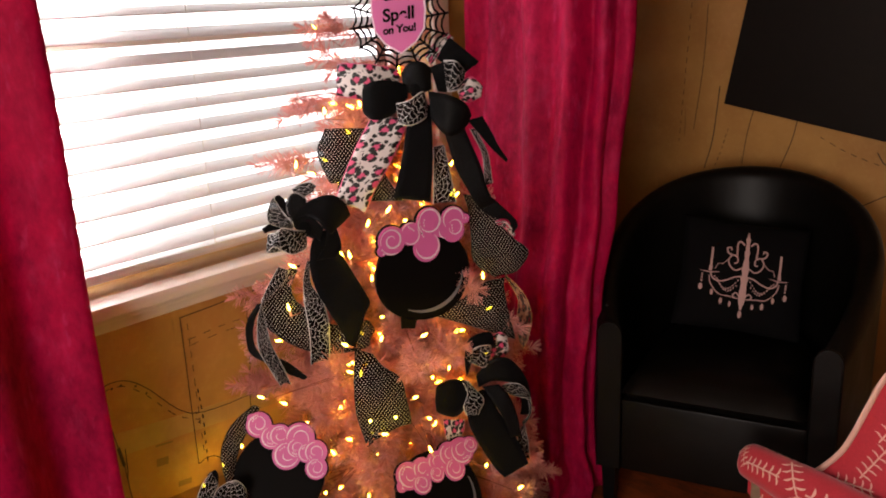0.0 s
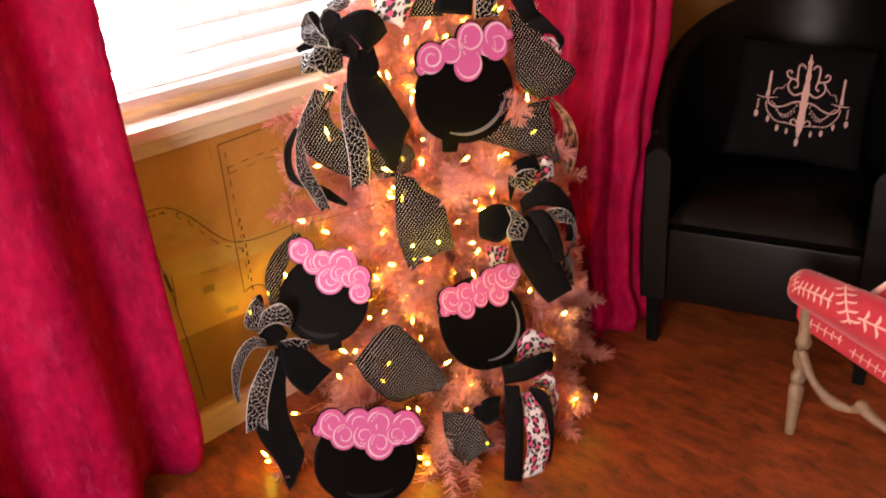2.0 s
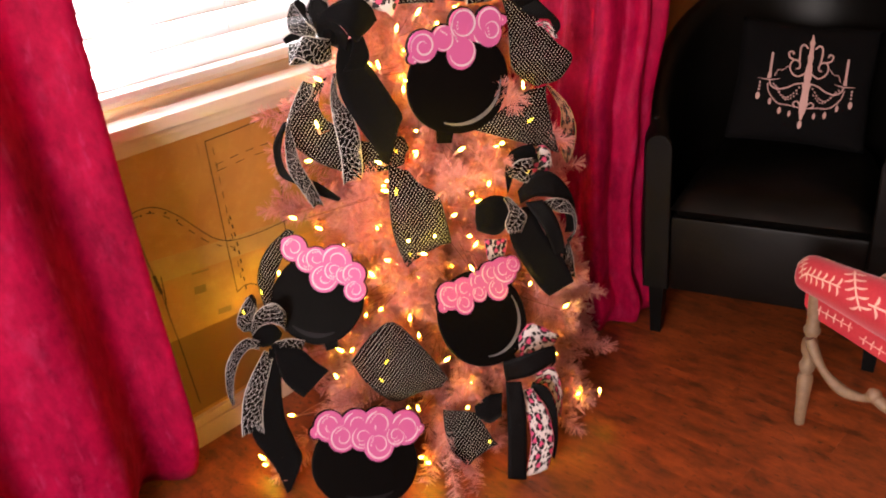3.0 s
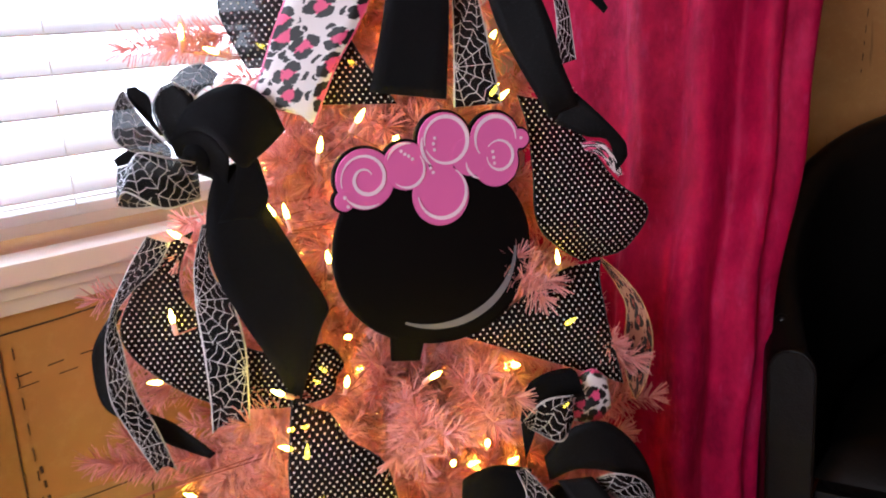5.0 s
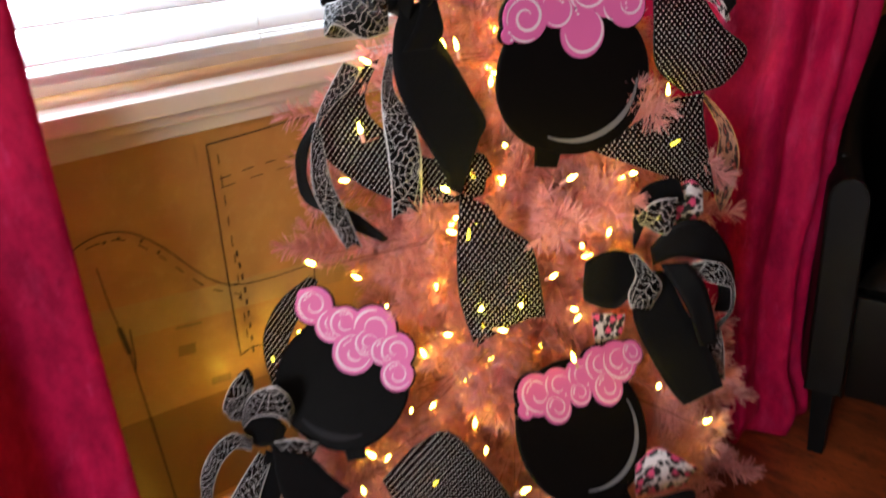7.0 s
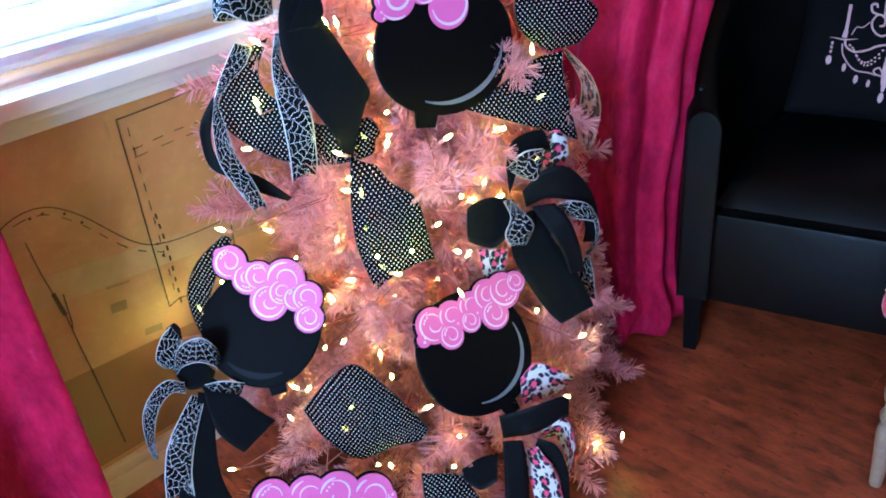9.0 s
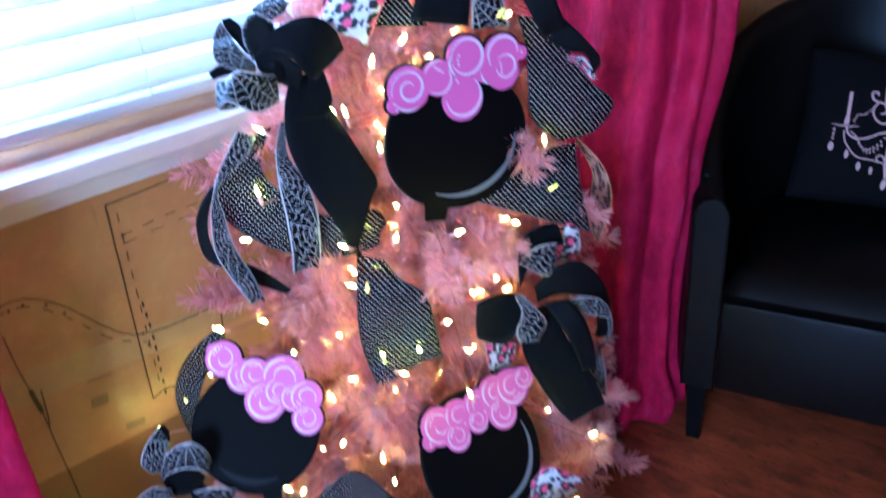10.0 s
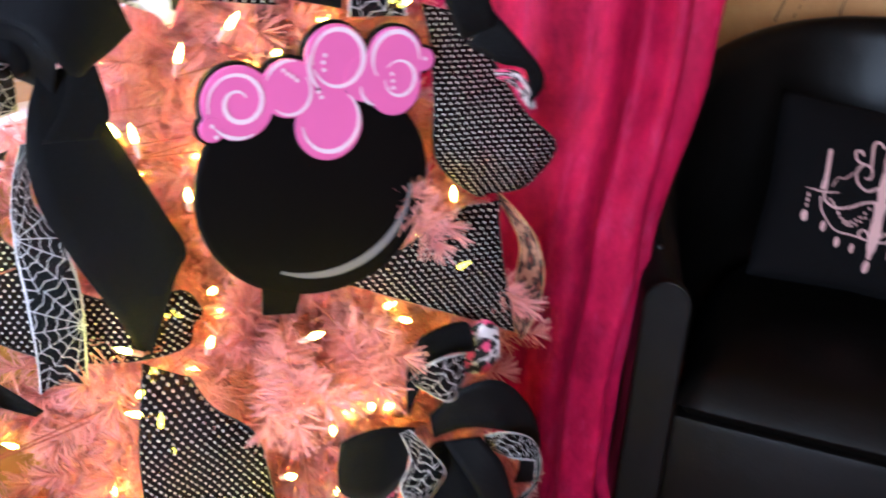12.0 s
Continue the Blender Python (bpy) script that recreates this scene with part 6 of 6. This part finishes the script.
laid(bow, "w", "tail", 0, [((-0.038, 0.031, 0.05), (-0.041, 0.005, 0.05)), ((-0.066, 0.048, 0.058), (-0.063, 0.017, 0.058)), ((-0.103, 0.02, 0.06), (-0.09, -0.008, 0.06)), ((-0.13, -0.032, 0.06), (-0.11, -0.05, 0.06)), ((-0.139, -0.104, 0.055), (-0.124, -0.1, 0.055)), ((-0.136, -0.144, 0.05), (-0.128, -0.136, 0.05))])
laid(bow, "w", "loop", 0, [((-0.001, 0.028, 0.06), (0.008, 0.013, 0.06)), ((0.036, 0.035, 0.066), (0.024, -0.022, 0.066)), ((0.071, 0.018, 0.06), (0.058, -0.007, 0.06))])
laid(bow, "v", "tail", 0, [((-0.006, 0.015, 0.06), (-0.006, -0.046, 0.06)), ((0.058, 0.009, 0.08), (0.004, -0.073, 0.08)), ((0.087, -0.027, 0.085), (0.025, -0.103, 0.085)), ((0.115, -0.056, 0.09), (0.044, -0.121, 0.09))])
laid(bow, "w", "tail", 0.012, [((-0.031, 0.003, 0.05), (-0.011, -0.012, 0.05)), ((-0.065, -0.04, 0.07), (-0.026, -0.047, 0.07)), ((-0.093, -0.085, 0.085), (-0.047, -0.101, 0.085)), ((-0.11, -0.141, 0.098), (-0.06, -0.15, 0.098)), ((-0.119, -0.197, 0.108), (-0.064, -0.195, 0.108))])
laid(bow, "v", "tail", 0, [((-0.019, 0.007, 0.05), (0.015, -0.008, 0.05)), ((-0.04, -0.07, 0.07), (-0.003, -0.076, 0.07)), ((-0.061, -0.147, 0.09), (-0.01, -0.165, 0.09)), ((-0.093, -0.192, 0.11), (0.007, -0.239, 0.11)), ((-0.058, -0.284, 0.122), (0.014, -0.282, 0.122)), ((-0.038, -0.373, 0.13), (-0.028, -0.364, 0.13))])

# lower bow towards the red bench
bow = tied_bow((-0.835, 1.225, 0.185), (0.8, -0.6), 0.016, 0.035, "low black and pink leopard ribbon bow on the tree")
laid(bow, "v", "loop", 0, [((-0.044, 0.03, 0.035), (-0.04, -0.001, 0.035)), ((-0.012, 0.065, 0.05), (-0.013, -0.015, 0.05)), ((0.025, 0.061, 0.04), (0.02, -0.01, 0.04))])
laid(bow, "s", "loop", 0, [((0.035, 0.13, 0.02), (0.04, 0.074, 0.02)), ((0.097, 0.157, 0.04), (0.094, 0.094, 0.04)), ((0.157, 0.158, 0.03), (0.16, 0.112, 0.03)), ((0.166, 0.107, 0.015), (0.147, 0.084, 0.015))])
laid(bow, "l", "loop", 0, [((0.093, 0.141, -0.06), (0.096, 0.076, -0.06)), ((0.127, 0.179, -0.05), (0.133, 0.091, -0.05)), ((0.197, 0.125, -0.06), (0.178, 0.092, -0.06))])
laid(bow, "s", "tail", 0, [((0.034, 0.092, 0.045), (0.072, 0.085, 0.045)), ((0.03, -0.004, 0.06), (0.076, 0.004, 0.06)), ((0.022, -0.098, 0.072), (0.069, -0.108, 0.072)), ((0.016, -0.168, 0.08), (0.062, -0.184, 0.08))])
laid(bow, "l", "tail", 0, [((0.062, 0.047, 0.03), (0.102, 0.049, 0.03)), ((0.082, -0.023, 0.048), (0.132, -0.016, 0.048)), ((0.083, -0.094, 0.06), (0.141, -0.097, 0.06)), ((0.062, -0.187, 0.066), (0.121, -0.177, 0.066))])
laid(bow, "s", "tail", 0, [((0.105, 0.06, 0.02), (0.095, 0.03, 0.02)), ((0.139, 0.042, 0.03), (0.123, 0.009, 0.03)), ((0.156, -0.018, 0.04), (0.14, -0.034, 0.04)), ((0.154, -0.098, 0.05), (0.141, -0.097, 0.05)), ((0.143, -0.162, 0.05), (0.139, -0.157, 0.05))])
laid(bow, "l", "tail", 0, [((0.125, 0.055, -0.02), (0.119, 0.02, -0.02)), ((0.168, 0.061, -0.02), (0.15, 0.009, -0.02)), ((0.186, -0.002, -0.015), (0.164, -0.025, -0.015)), ((0.18, -0.088, -0.01), (0.167, -0.076, -0.01))])

tucked_ribbon("d", (-1.2, 1.29, 1.2), (0.72, -0.69), 0, [((-0.011, 0.088, 0), (0.093, 0.083, 0)), ((-0.033, 0.04, 0.02), (0.064, 0.032, 0.02)), ((-0.025, 0.001, 0.03), (0.043, -0.003, 0.03)), ((-0.009, -0.045, 0.02), (0.02, -0.043, 0.02))], "wide black dotted mesh ribbon tucked into the branches")
tucked_ribbon("d", (-1.13, 1.335, 1.165), (0.72, -0.69), 0, [((-0.061, 0.015, 0), (0.036, 0.023, 0)), ((-0.072, -0.03, 0), (0.066, -0.03, 0)), ((-0.05, -0.057, 0), (0.09, -0.065, 0))], "wide black dotted mesh ribbon tucked into the branches")
tucked_ribbon("d", (-0.93, 1.66, 0.927), (0.8, -0.6), 0, [((-0.131, 0.167, -0), (-0.093, 0.158, 0)), ((-0.122, 0.124, 0.015), (-0.046, 0.102, 0.015)), ((-0.122, 0.068, 0.03), (-0.009, 0.045, 0.03)), ((-0.124, 0.018, 0.042), (0.027, 0.008, 0.042)), ((-0.107, -0.021, 0.028), (0.002, -0.045, 0.028)), ((-0.059, -0.061, 0.012), (-0.03, -0.06, 0.012))], "wide black dotted mesh ribbon tucked into the branches")
tucked_ribbon("d", (-0.906, 1.61, 0.77), (0.8, -0.6), 0, [((-0.056, 0.099, 0), (-0.015, 0.105, 0)), ((-0.088, 0.092, 0.015), (-0.022, 0.086, 0.015)), ((-0.122, 0.074, 0.025), (-0.021, 0.057, 0.025)), ((-0.162, 0.053, 0.034), (-0.014, 0.012, 0.034)), ((-0.206, 0.032, 0.04), (-0, -0.057, 0.04))], "wide black dotted mesh ribbon tucked into the branches")
tucked_ribbon("d", (-1.235, 1.18, 0.84), (0.8, -0.6), 0, [((0.007, 0.124, 0), (-0.036, 0.107, 0)), ((-0.02, 0.069, -0.005), (-0.085, 0.042, -0.005)), ((-0.013, 0.031, 0), (-0.103, -0.004, 0)), ((0.02, 0.002, 0.015), (-0.07, -0.049, 0.015)), ((0.068, -0.032, 0.03), (-0.001, -0.094, 0.03)), ((0.126, -0.034, 0.04), (0.091, -0.108, 0.04)), ((0.16, -0.032, 0.035), (0.154, -0.103, 0.035)), ((0.176, -0.064, 0.02), (0.165, -0.09, 0.02))], "wide black dotted mesh ribbon tucked into the branches")
tucked_ribbon("d", (-1.045, 1.21, 0.55), (0.8, -0.6), 0.018, [((-0.022, 0.222, -0.02), (0.02, 0.200, -0.02)), ((-0.025, 0.198, 0), (0.04, 0.174, 0)), ((-0.033, 0.135, 0.012), (0.081, 0.141, 0.012)), ((-0.032, 0.055, 0.016), (0.094, 0.075, 0.016)), ((-0.012, -0.029, 0.018), (0.102, 0.017, 0.018))], "wide black dotted mesh ribbon tucked into the branches")
tucked_ribbon("d", (-1.035, 1.055, 0.3), (0.7, -0.6), 0, [((-0.008, 0.098, 0), (-0.06, 0.038, 0)), ((0.051, 0.141, 0.02), (-0.029, -0.021, 0.02)), ((0.104, 0.075, 0.022), (0.03, -0.079, 0.022)), ((0.145, -0.001, 0.01), (0.097, -0.073, 0.01)), ((0.166, -0.051, 0), (0.151, -0.071, 0))], "wide black dotted mesh ribbon tucked into the branches")
tucked_ribbon("d", (-0.86, 1.15, 0.2), (0.8, -0.6), 0.012, [((-0.043, 0.014, 0), (0.033, -0.01, 0)), ((-0.044, -0.046, 0.01), (0.054, -0.052, 0.01)), ((-0.034, -0.097, 0.015), (0.068, -0.088, 0.015)), ((0.001, -0.153, 0.02), (0.08, -0.103, 0.02))], "wide black dotted mesh ribbon tucked into the branches")
tucked_ribbon("d", (-1.32, 1.06, 0.5), (0.78, -0.62), 0, [((0, 0.102, 0), (0.016, 0.095, 0)), ((-0.057, 0.06, 0.01), (-0.015, 0.046, 0.01)), ((-0.09, 0.001, 0.01), (-0.048, -0.013, 0.01)), ((-0.097, -0.063, 0.005), (-0.063, -0.067, 0.005)), ((-0.088, -0.125, 0), (-0.07, -0.118, 0))], "wide black dotted mesh ribbon tucked into the branches")
tucked_ribbon("k", (-0.925, 1.685, 0.645), (0.8, -0.6), 0, [((-0.048, 0.218, 0), (-0.045, 0.207, 0)), ((-0.018, 0.187, 0.01), (-0.026, 0.172, 0.01)), ((0.008, 0.147, 0.015), (-0.016, 0.142, 0.015)), ((0.02, 0.093, 0.02), (-0.022, 0.094, 0.02)), ((0.011, 0.038, 0.02), (-0.019, 0.04, 0.02)), ((-0.003, 0.002, 0.015), (-0.007, 0.004, 0.015))], "loose sheer leopard ribbon end curling off the tree")


# ---- painted cauldron boards ----
def disc(x, y, q, front, back):
    """One round lobe of the board, its front edge slightly eased."""
    bm = bmesh.new()
    rings = [[bm.verts.new((x + s * q * math.cos(t), y + s * q * math.sin(t), z)) for t in (2 * math.pi * k / 40 for k in range(40))]
             for s, z in ((1.0, back), (1.0, front - 0.0008), (0.982, front))]
    for r0, r1 in zip(rings, rings[1:]):
        for k in range(40):
            bm.faces.new((r0[k], r0[(k + 1) % 40], r1[(k + 1) % 40], r1[k]))
    bm.faces.new(rings[-1])
    bm.faces.new(rings[0][::-1])
    return bm


def cauldron(m, lobes, legs, body, label, sweep, seed, curls=(), dots=(), shine=M_GREY):
    root = thing("cauldron_board", label, "ornament", m, "cauldron boards on the tree")
    r = random.Random(seed)
    bx, by, ba, bb = body

    def at(x, y, lift):
        return Vector((x, y, lift))

    shape = [(bx + ba * math.copysign(abs(math.cos(t)) ** 0.94, math.cos(t)), by + bb * math.copysign(abs(math.sin(t)) ** 0.94, math.sin(t))) for t in (2 * math.pi * k / 72 for k in range(72))]
    pot = part("pot", bevelled_sheet(shape, 0.007), M_POT, root, "black painted wooden pot", smooth=35)
    for x, w, *swing in legs:
        y0 = by - bb * 0.93
        lean = Matrix.Translation((bx, by, 0)) @ pose(0, 0, 0, 0, 0, swing[0] if swing else 0) @ Matrix.Translation((-bx, -by, 0))
        part("leg", sheet([(x - w * 0.62, y0 + 0.02), (x + w * 0.62, y0 + 0.02), (x + w * 0.46, y0 - 0.030), (x - w * 0.46, y0 - 0.030)], lambda p, q, lift: lean @ Vector((p, q, lift)), 0.0058, 0.0), M_POT, root)
    bubbles = []
    for i, (x, y, q) in enumerate(lobes):
        bubbles.append(part("bubble", disc(x, y, q, 0.0100 + 0.00015 * i, 0.0085), M_PINK, root, "pink painted bubble"))
        part("border", disc(x, y, q + 0.0032, 0.0072 + 0.0001 * i, 0.0), M_POT, bubbles[-1], "black board edge")
    def brushed(bm, name, material, label, parent):
        for f in bm.faces:
            f.normal_update()
            if f.normal.z < 0:
                f.normal_flip()
        part(name, bm, material, parent, label)

    for cx, cy, r0, r1, t0, t1, wide in curls:
        arc = []
        for k in range(40):
            f = k / 39
            t, rad = radians(t0 + (t1 - t0) * f), r0 + (r1 - r0) * f
            arc.append((cx + rad * math.cos(t), cy + rad * math.sin(t)))
        bm = bmesh.new()
        stroke(bm, arc, wide, 0.0122, at, 0, True)
        near = min(range(len(lobes)), key=lambda i: math.hypot(lobes[i][0] - cx, lobes[i][1] - cy))
        brushed(bm, "swirl", M_WHITE, "white brushed swirl", bubbles[near])
    def dotted(x, y, size, parent):
        bm = bmesh.new()
        bm.faces.new([bm.verts.new(at(x + size * math.cos(s), y + size * math.sin(s), 0.0127)) for s in (2 * math.pi * j / 10 for j in range(10))])
        brushed(bm, "dot", M_WHITE, "white brushed dot", parent)

    def swirled(points, wide, i):
        bm = bmesh.new()
        stroke(bm, points, wide, 0.0122 + 0.0001 * i, at, 0, True)
        brushed(bm, "swirl", M_WHITE, "white brushed swirl", bubbles[i])

    for x, y in dots:
        near = min(range(len(lobes)), key=lambda i: math.hypot(lobes[i][0] - x, lobes[i][1] - y))
        dotted(x, y, 0.0022, bubbles[near])
    for i, (x, y, q) in enumerate(() if curls else lobes):
        if q < 0.02:
            for k in range(2):
                dotted(x + 0.003 * k, y + 0.008 * k - 0.004, 0.0028, bubbles[i])
            continue
        a0 = r.uniform(0.2, 0.9) + (math.pi * 0.55 if i % 2 else -0.5)
        turn = 1 if i % 2 else -1

        def clear(p):
            return all(math.hypot(p[0] - u, p[1] - v) > w * 0.92 for u, v, w in lobes[i + 1:] if w > 0.02)

        arc = []
        for k in range(30):
            f = k / 29
            rad = q * (0.80 - 0.04 * f)
            t = a0 + turn * f * 4.4
            arc.append((x + rad * math.cos(t), y + rad * math.sin(t)))
        def open_pieces(points, wide):
            piece = []
            for p in points + [None]:
                if p and clear(p):
                    piece.append(p)
                else:
                    if len(piece) > 5:
                        swirled(piece, wide, i)
                    piece = []

        open_pieces(arc, q * 0.12)
        curl = []
        for k in range(30):
            f = k / 29
            rad = q * (0.66 - 0.46 * f)
            t = a0 + turn * (4.1 + f * 5.4)
            curl.append((x + rad * math.cos(t), y + rad * math.sin(t)))
        open_pieces(curl, q * 0.085)
        for k in range(3):
            t = a0 + 2.2 + 0.33 * k
            cx, cy = x + q * 0.55 * math.cos(t), y + q * 0.55 * math.sin(t)
            if clear((cx, cy)):
                dotted(cx, cy, 0.0021, bubbles[i])
    bm = bmesh.new()
    a0, a1, wide = sweep
    stroke(bm, [(bx + ba * 0.83 * math.cos(t), by + bb * 0.81 * math.sin(t)) for t in (a0 + (a1 - a0) * k / 30 for k in range(31))], wide, 0.0078, at, 0, True)
    # with M_GREY_SOFT this stroke paints in the pot's soft sheen
    brushed(bm, "highlight", shine, "grey brushed highlight", pot)
    bm = bmesh.new()
    tube(bm, [(0.0, 0.03, 0.004), (0.0, 0.085, -0.012), (0.0, 0.10, -0.05)], 0.0012, 5)
    part("hanging_wire", bm, M_WIRE, root)
    return root


def bevelled_sheet(outline, thick):
    bm = bmesh.new()
    n = len(outline)
    cx, cy = sum(p[0] for p in outline) / n, sum(p[1] for p in outline) / n
    rings = []
    for s, z in ((1.0, 0.0), (1.0, thick * 0.75), (0.985, thick * 0.95), (0.96, thick)):
        rings.append([bm.verts.new((cx + (x - cx) * s, cy + (y - cy) * s, z)) for x, y in outline])
    for a, b in zip(rings, rings[1:]):
        for k in range(n):
            bm.faces.new((a[k], a[(k + 1) % n], b[(k + 1) % n], b[k]))
    bm.faces.new(rings[-1])
    bm.faces.new(rings[0][::-1])
    return bm


LOBES_A = [(-0.095, -0.009, 0.036), (-0.046, 0.010, 0.029), (0.0, 0.044, 0.034), (0.002, -0.022, 0.037), (0.067, 0.050, 0.034), (0.071, 0.024, 0.031), (-0.118, -0.036, 0.012), (0.101, 0.055, 0.012), (0.035, 0.028, 0.024)]
DOTS_A = [(-0.055, 0.027), (-0.050, 0.024), (-0.045, 0.022), (-0.040, 0.019), (-0.014, 0.046), (-0.015, 0.039), (-0.013, 0.032), (-0.016, 0.010), (-0.012, 0.005), (0.064, 0.036), (0.066, 0.029), (0.068, 0.022), (-0.078, -0.018), (-0.119, -0.032), (-0.114, -0.042), (0.101, 0.056)]
# brushed curls: centre, first and last radius, first and last angle, width
CURLS_A = [(-0.095, -0.008, 0.031, 0.008, 205, -320, 0.0048), (-0.095, -0.010, 0.032, 0.032, 228, 305, 0.004), (-0.045, 0.012, 0.026, 0.025, 172, 85, 0.0038), (-0.046, 0.006, 0.023, 0.021, 48, -125, 0.0038),
           (0.001, 0.045, 0.028, 0.028, 200, -150, 0.0054), (0.001, 0.040, 0.031, 0.031, 170, 238, 0.0042), (0.002, -0.018, 0.032, 0.031, 62, -165, 0.0052), (0.067, 0.052, 0.028, 0.027, 225, 5, 0.0052),
           (0.074, 0.032, 0.019, 0.017, 150, -170, 0.0042), (0.052, 0.022, 0.022, 0.020, 185, 262, 0.0036)]
LOBES_B = [(-0.099, -0.012, 0.037), (-0.033, -0.005, 0.039), (0.025, 0.0, 0.045), (0.093, 0.001, 0.043), (-0.064, -0.036, 0.035), (-0.014, -0.032, 0.032), (0.031, -0.047, 0.039), (0.070, -0.020, 0.028), (-0.130, -0.029, 0.014), (0.130, 0.002, 0.013)]
LOBES_C = [(-0.103, -0.012, 0.036), (-0.060, -0.006, 0.032), (-0.072, -0.040, 0.027), (-0.014, 0.002, 0.031), (-0.024, -0.024, 0.023), (0.027, 0.013, 0.035), (0.031, -0.025, 0.031), (0.064, 0.015, 0.037), (0.095, 0.025, 0.023), (-0.130, -0.034, 0.014)]
LOBES_D = [(-0.113, -0.003, 0.036), (-0.062, -0.010, 0.034), (-0.046, 0.006, 0.032), (0.004, 0.030, 0.044), (0.002, -0.026, 0.041), (0.014, 0.004, 0.030), (0.045, 0.010, 0.028), (0.064, 0.024, 0.034), (0.092, -0.010, 0.031), (-0.140, 0.0, 0.013)]
cauldron(basis((-1.012, 1.409, 1.011), (0.36, 0.93, -0.20), (0.93, -0.36, 0.06)), LOBES_A, [(-0.024, 0.040)], (0.003, -0.091, 0.130, 0.117),
         "black cauldron board with pink bubbles hung at the tree's middle", (-1.88, 0.12, 0.010), 1, CURLS_A, DOTS_A)
cauldron(basis((-1.185, 1.07, 0.525), (0.767, 0.354, -0.533), (0.62, -0.58, 0.52)) @ Matrix.Scale(0.88, 4), LOBES_D, [(0.018, 0.036, 49)], (0.018, -0.084, 0.125, 0.122),
         "tilted black cauldron board with pink bubbles near the window wall", (-1.75, -0.55, 0.014), 2, shine=M_GREY_SOFT)
cauldron(basis((-0.950, 1.355, 0.430), (0.288, 0.953, -0.09), (0.799, -0.188, 0.57)) @ Matrix.Scale(0.98, 4), LOBES_C, [(-0.031, 0.034, 18)], (-0.031, -0.085, 0.123, 0.122),
         "black cauldron board with pink bubbles facing the armchair", (-1.75, 0.35, 0.009), 3)
cauldron(basis((-0.979, 0.960, 0.225), (0.427, 0.839, -0.30), (0.85, -0.25, 0.46)) @ pose(0, 0, 0, 0, 0, -6) @ Matrix.Scale(0.955, 4), LOBES_B, [(-0.050, 0.022), (0.066, 0.022)], (0.005, -0.092, 0.134, 0.106),
         "black cauldron board with pink bubbles just above the floor", (-1.95, -0.8, 0.013), 4, shine=M_GREY_SOFT)


# ---- spell sign at the top ----
def spell_sign():
    m = basis((-1.055, 1.405, 1.532), (0.72, 0.69, 0.02), (0.69, -0.72, 0.05))
    root = thing("spell_sign", "pink crest sign reading spell on you over a black cobweb frame", "sign", m)

    def at(x, y, lift):
        return Vector((x, y, lift))

    spokes = 14
    for k in range(spokes):
        a = 2 * math.pi * k / spokes + 0.1
        bm = bmesh.new()
        tube(bm, [(0, 0, 0.0), (0.118 * math.cos(a), 0.112 * math.sin(a), 0.0)], 0.0028, 5)
        part("web_spoke", bm, M_POT, root)
    for q in (0.066, 0.080, 0.095, 0.110):
        pts = []
        for k in range(spokes):
            for g in (0.0, 0.33, 0.66):
                a = 2 * math.pi * (k + g) / spokes + 0.1
                sag = 1 - 0.10 * math.sin(math.pi * g)
                pts.append((q * sag * math.cos(a), q * 0.95 * sag * math.sin(a), 0.0))
        bm = bmesh.new()
        tube(bm, pts + pts[:1], 0.0028, 5)
        part("web_ring", bm, M_POT, root)
    crest = [(-0.058, 0.075), (-0.06, 0.02), (-0.055, -0.02), (-0.035, -0.048), (0.0, -0.072), (0.035, -0.048), (0.055, -0.02), (0.06, 0.02), (0.058, 0.075), (0.03, 0.066), (0.0, 0.078), (-0.03, 0.066)]
    part("crest_rim", sheet([(x * 1.08, y * 1.06) for x, y in crest], at, 0.007, -0.003), M_WHITE, root)
    part("crest", sheet(crest, at, 0.0095, 0.0075), M_PINK, root, "pink painted crest")
    for text, size, y in (("Spell", 0.040, 0.002), ("on You!", 0.024, -0.026)):
        cu = bpy.data.curves.new("lettering", "FONT")
        cu.offset = 0.0012
        cu.body, cu.size, cu.extrude, cu.align_x, cu.shear = text, size, 0.0006, "CENTER", 0.12
        cu.materials.append(M_POT)
        ob = new("lettering", cu)
        ob.parent = root
        ob.matrix_local = pose(0, y, 0.0106, 0, 0, 4)
    bm = bmesh.new()
    stroke(bm, [(-0.03, 0.048), (0.0, 0.052), (0.03, 0.05)], 0.006, 0.0108, at, 0, False)
    part("lettering_bar", bm, M_POT, root)
    return root


spell_sign()

# ---- floor planks ----
def planks():
    floor = bpy.data.objects["floor"]
    r = random.Random(8)
    wide = 0.128
    meshes = {}
    for length in (0.9, 1.2, 1.5):
        bm = box_mesh(-length / 2, -wide / 2, -0.011, length / 2, wide / 2, 0.0)
        bmesh.ops.bevel(bm, geom=[e for e in bm.edges if min(v.co.z for v in e.verts) > -0.002], offset=0.0004, segments=1, affect="EDGES")
        me = bpy.data.meshes.new("plank")
        bm.to_mesh(me)
        bm.free()
        me.materials.append(M_FLOOR)
        meshes[length] = me
    y = -2.5 + wide / 2
    while y < WALL_Y - 0.02:
        x = -1.53 - r.uniform(0, 0.8)
        while x < 2.2:
            length = r.choice((0.9, 1.2, 1.5))
            a, b = max(x, -1.53), min(x + length, 2.2)
            if b - a > 0.05:
                ob = new("plank", meshes[length])
                ob.parent = floor
                ob.matrix_local = Matrix.Translation(((a + b) / 2, y, 0)) @ Matrix.Diagonal(((b - a - 0.0002) / length, 0.9995, 1, 1))
            x += length
        y += wide


planks()
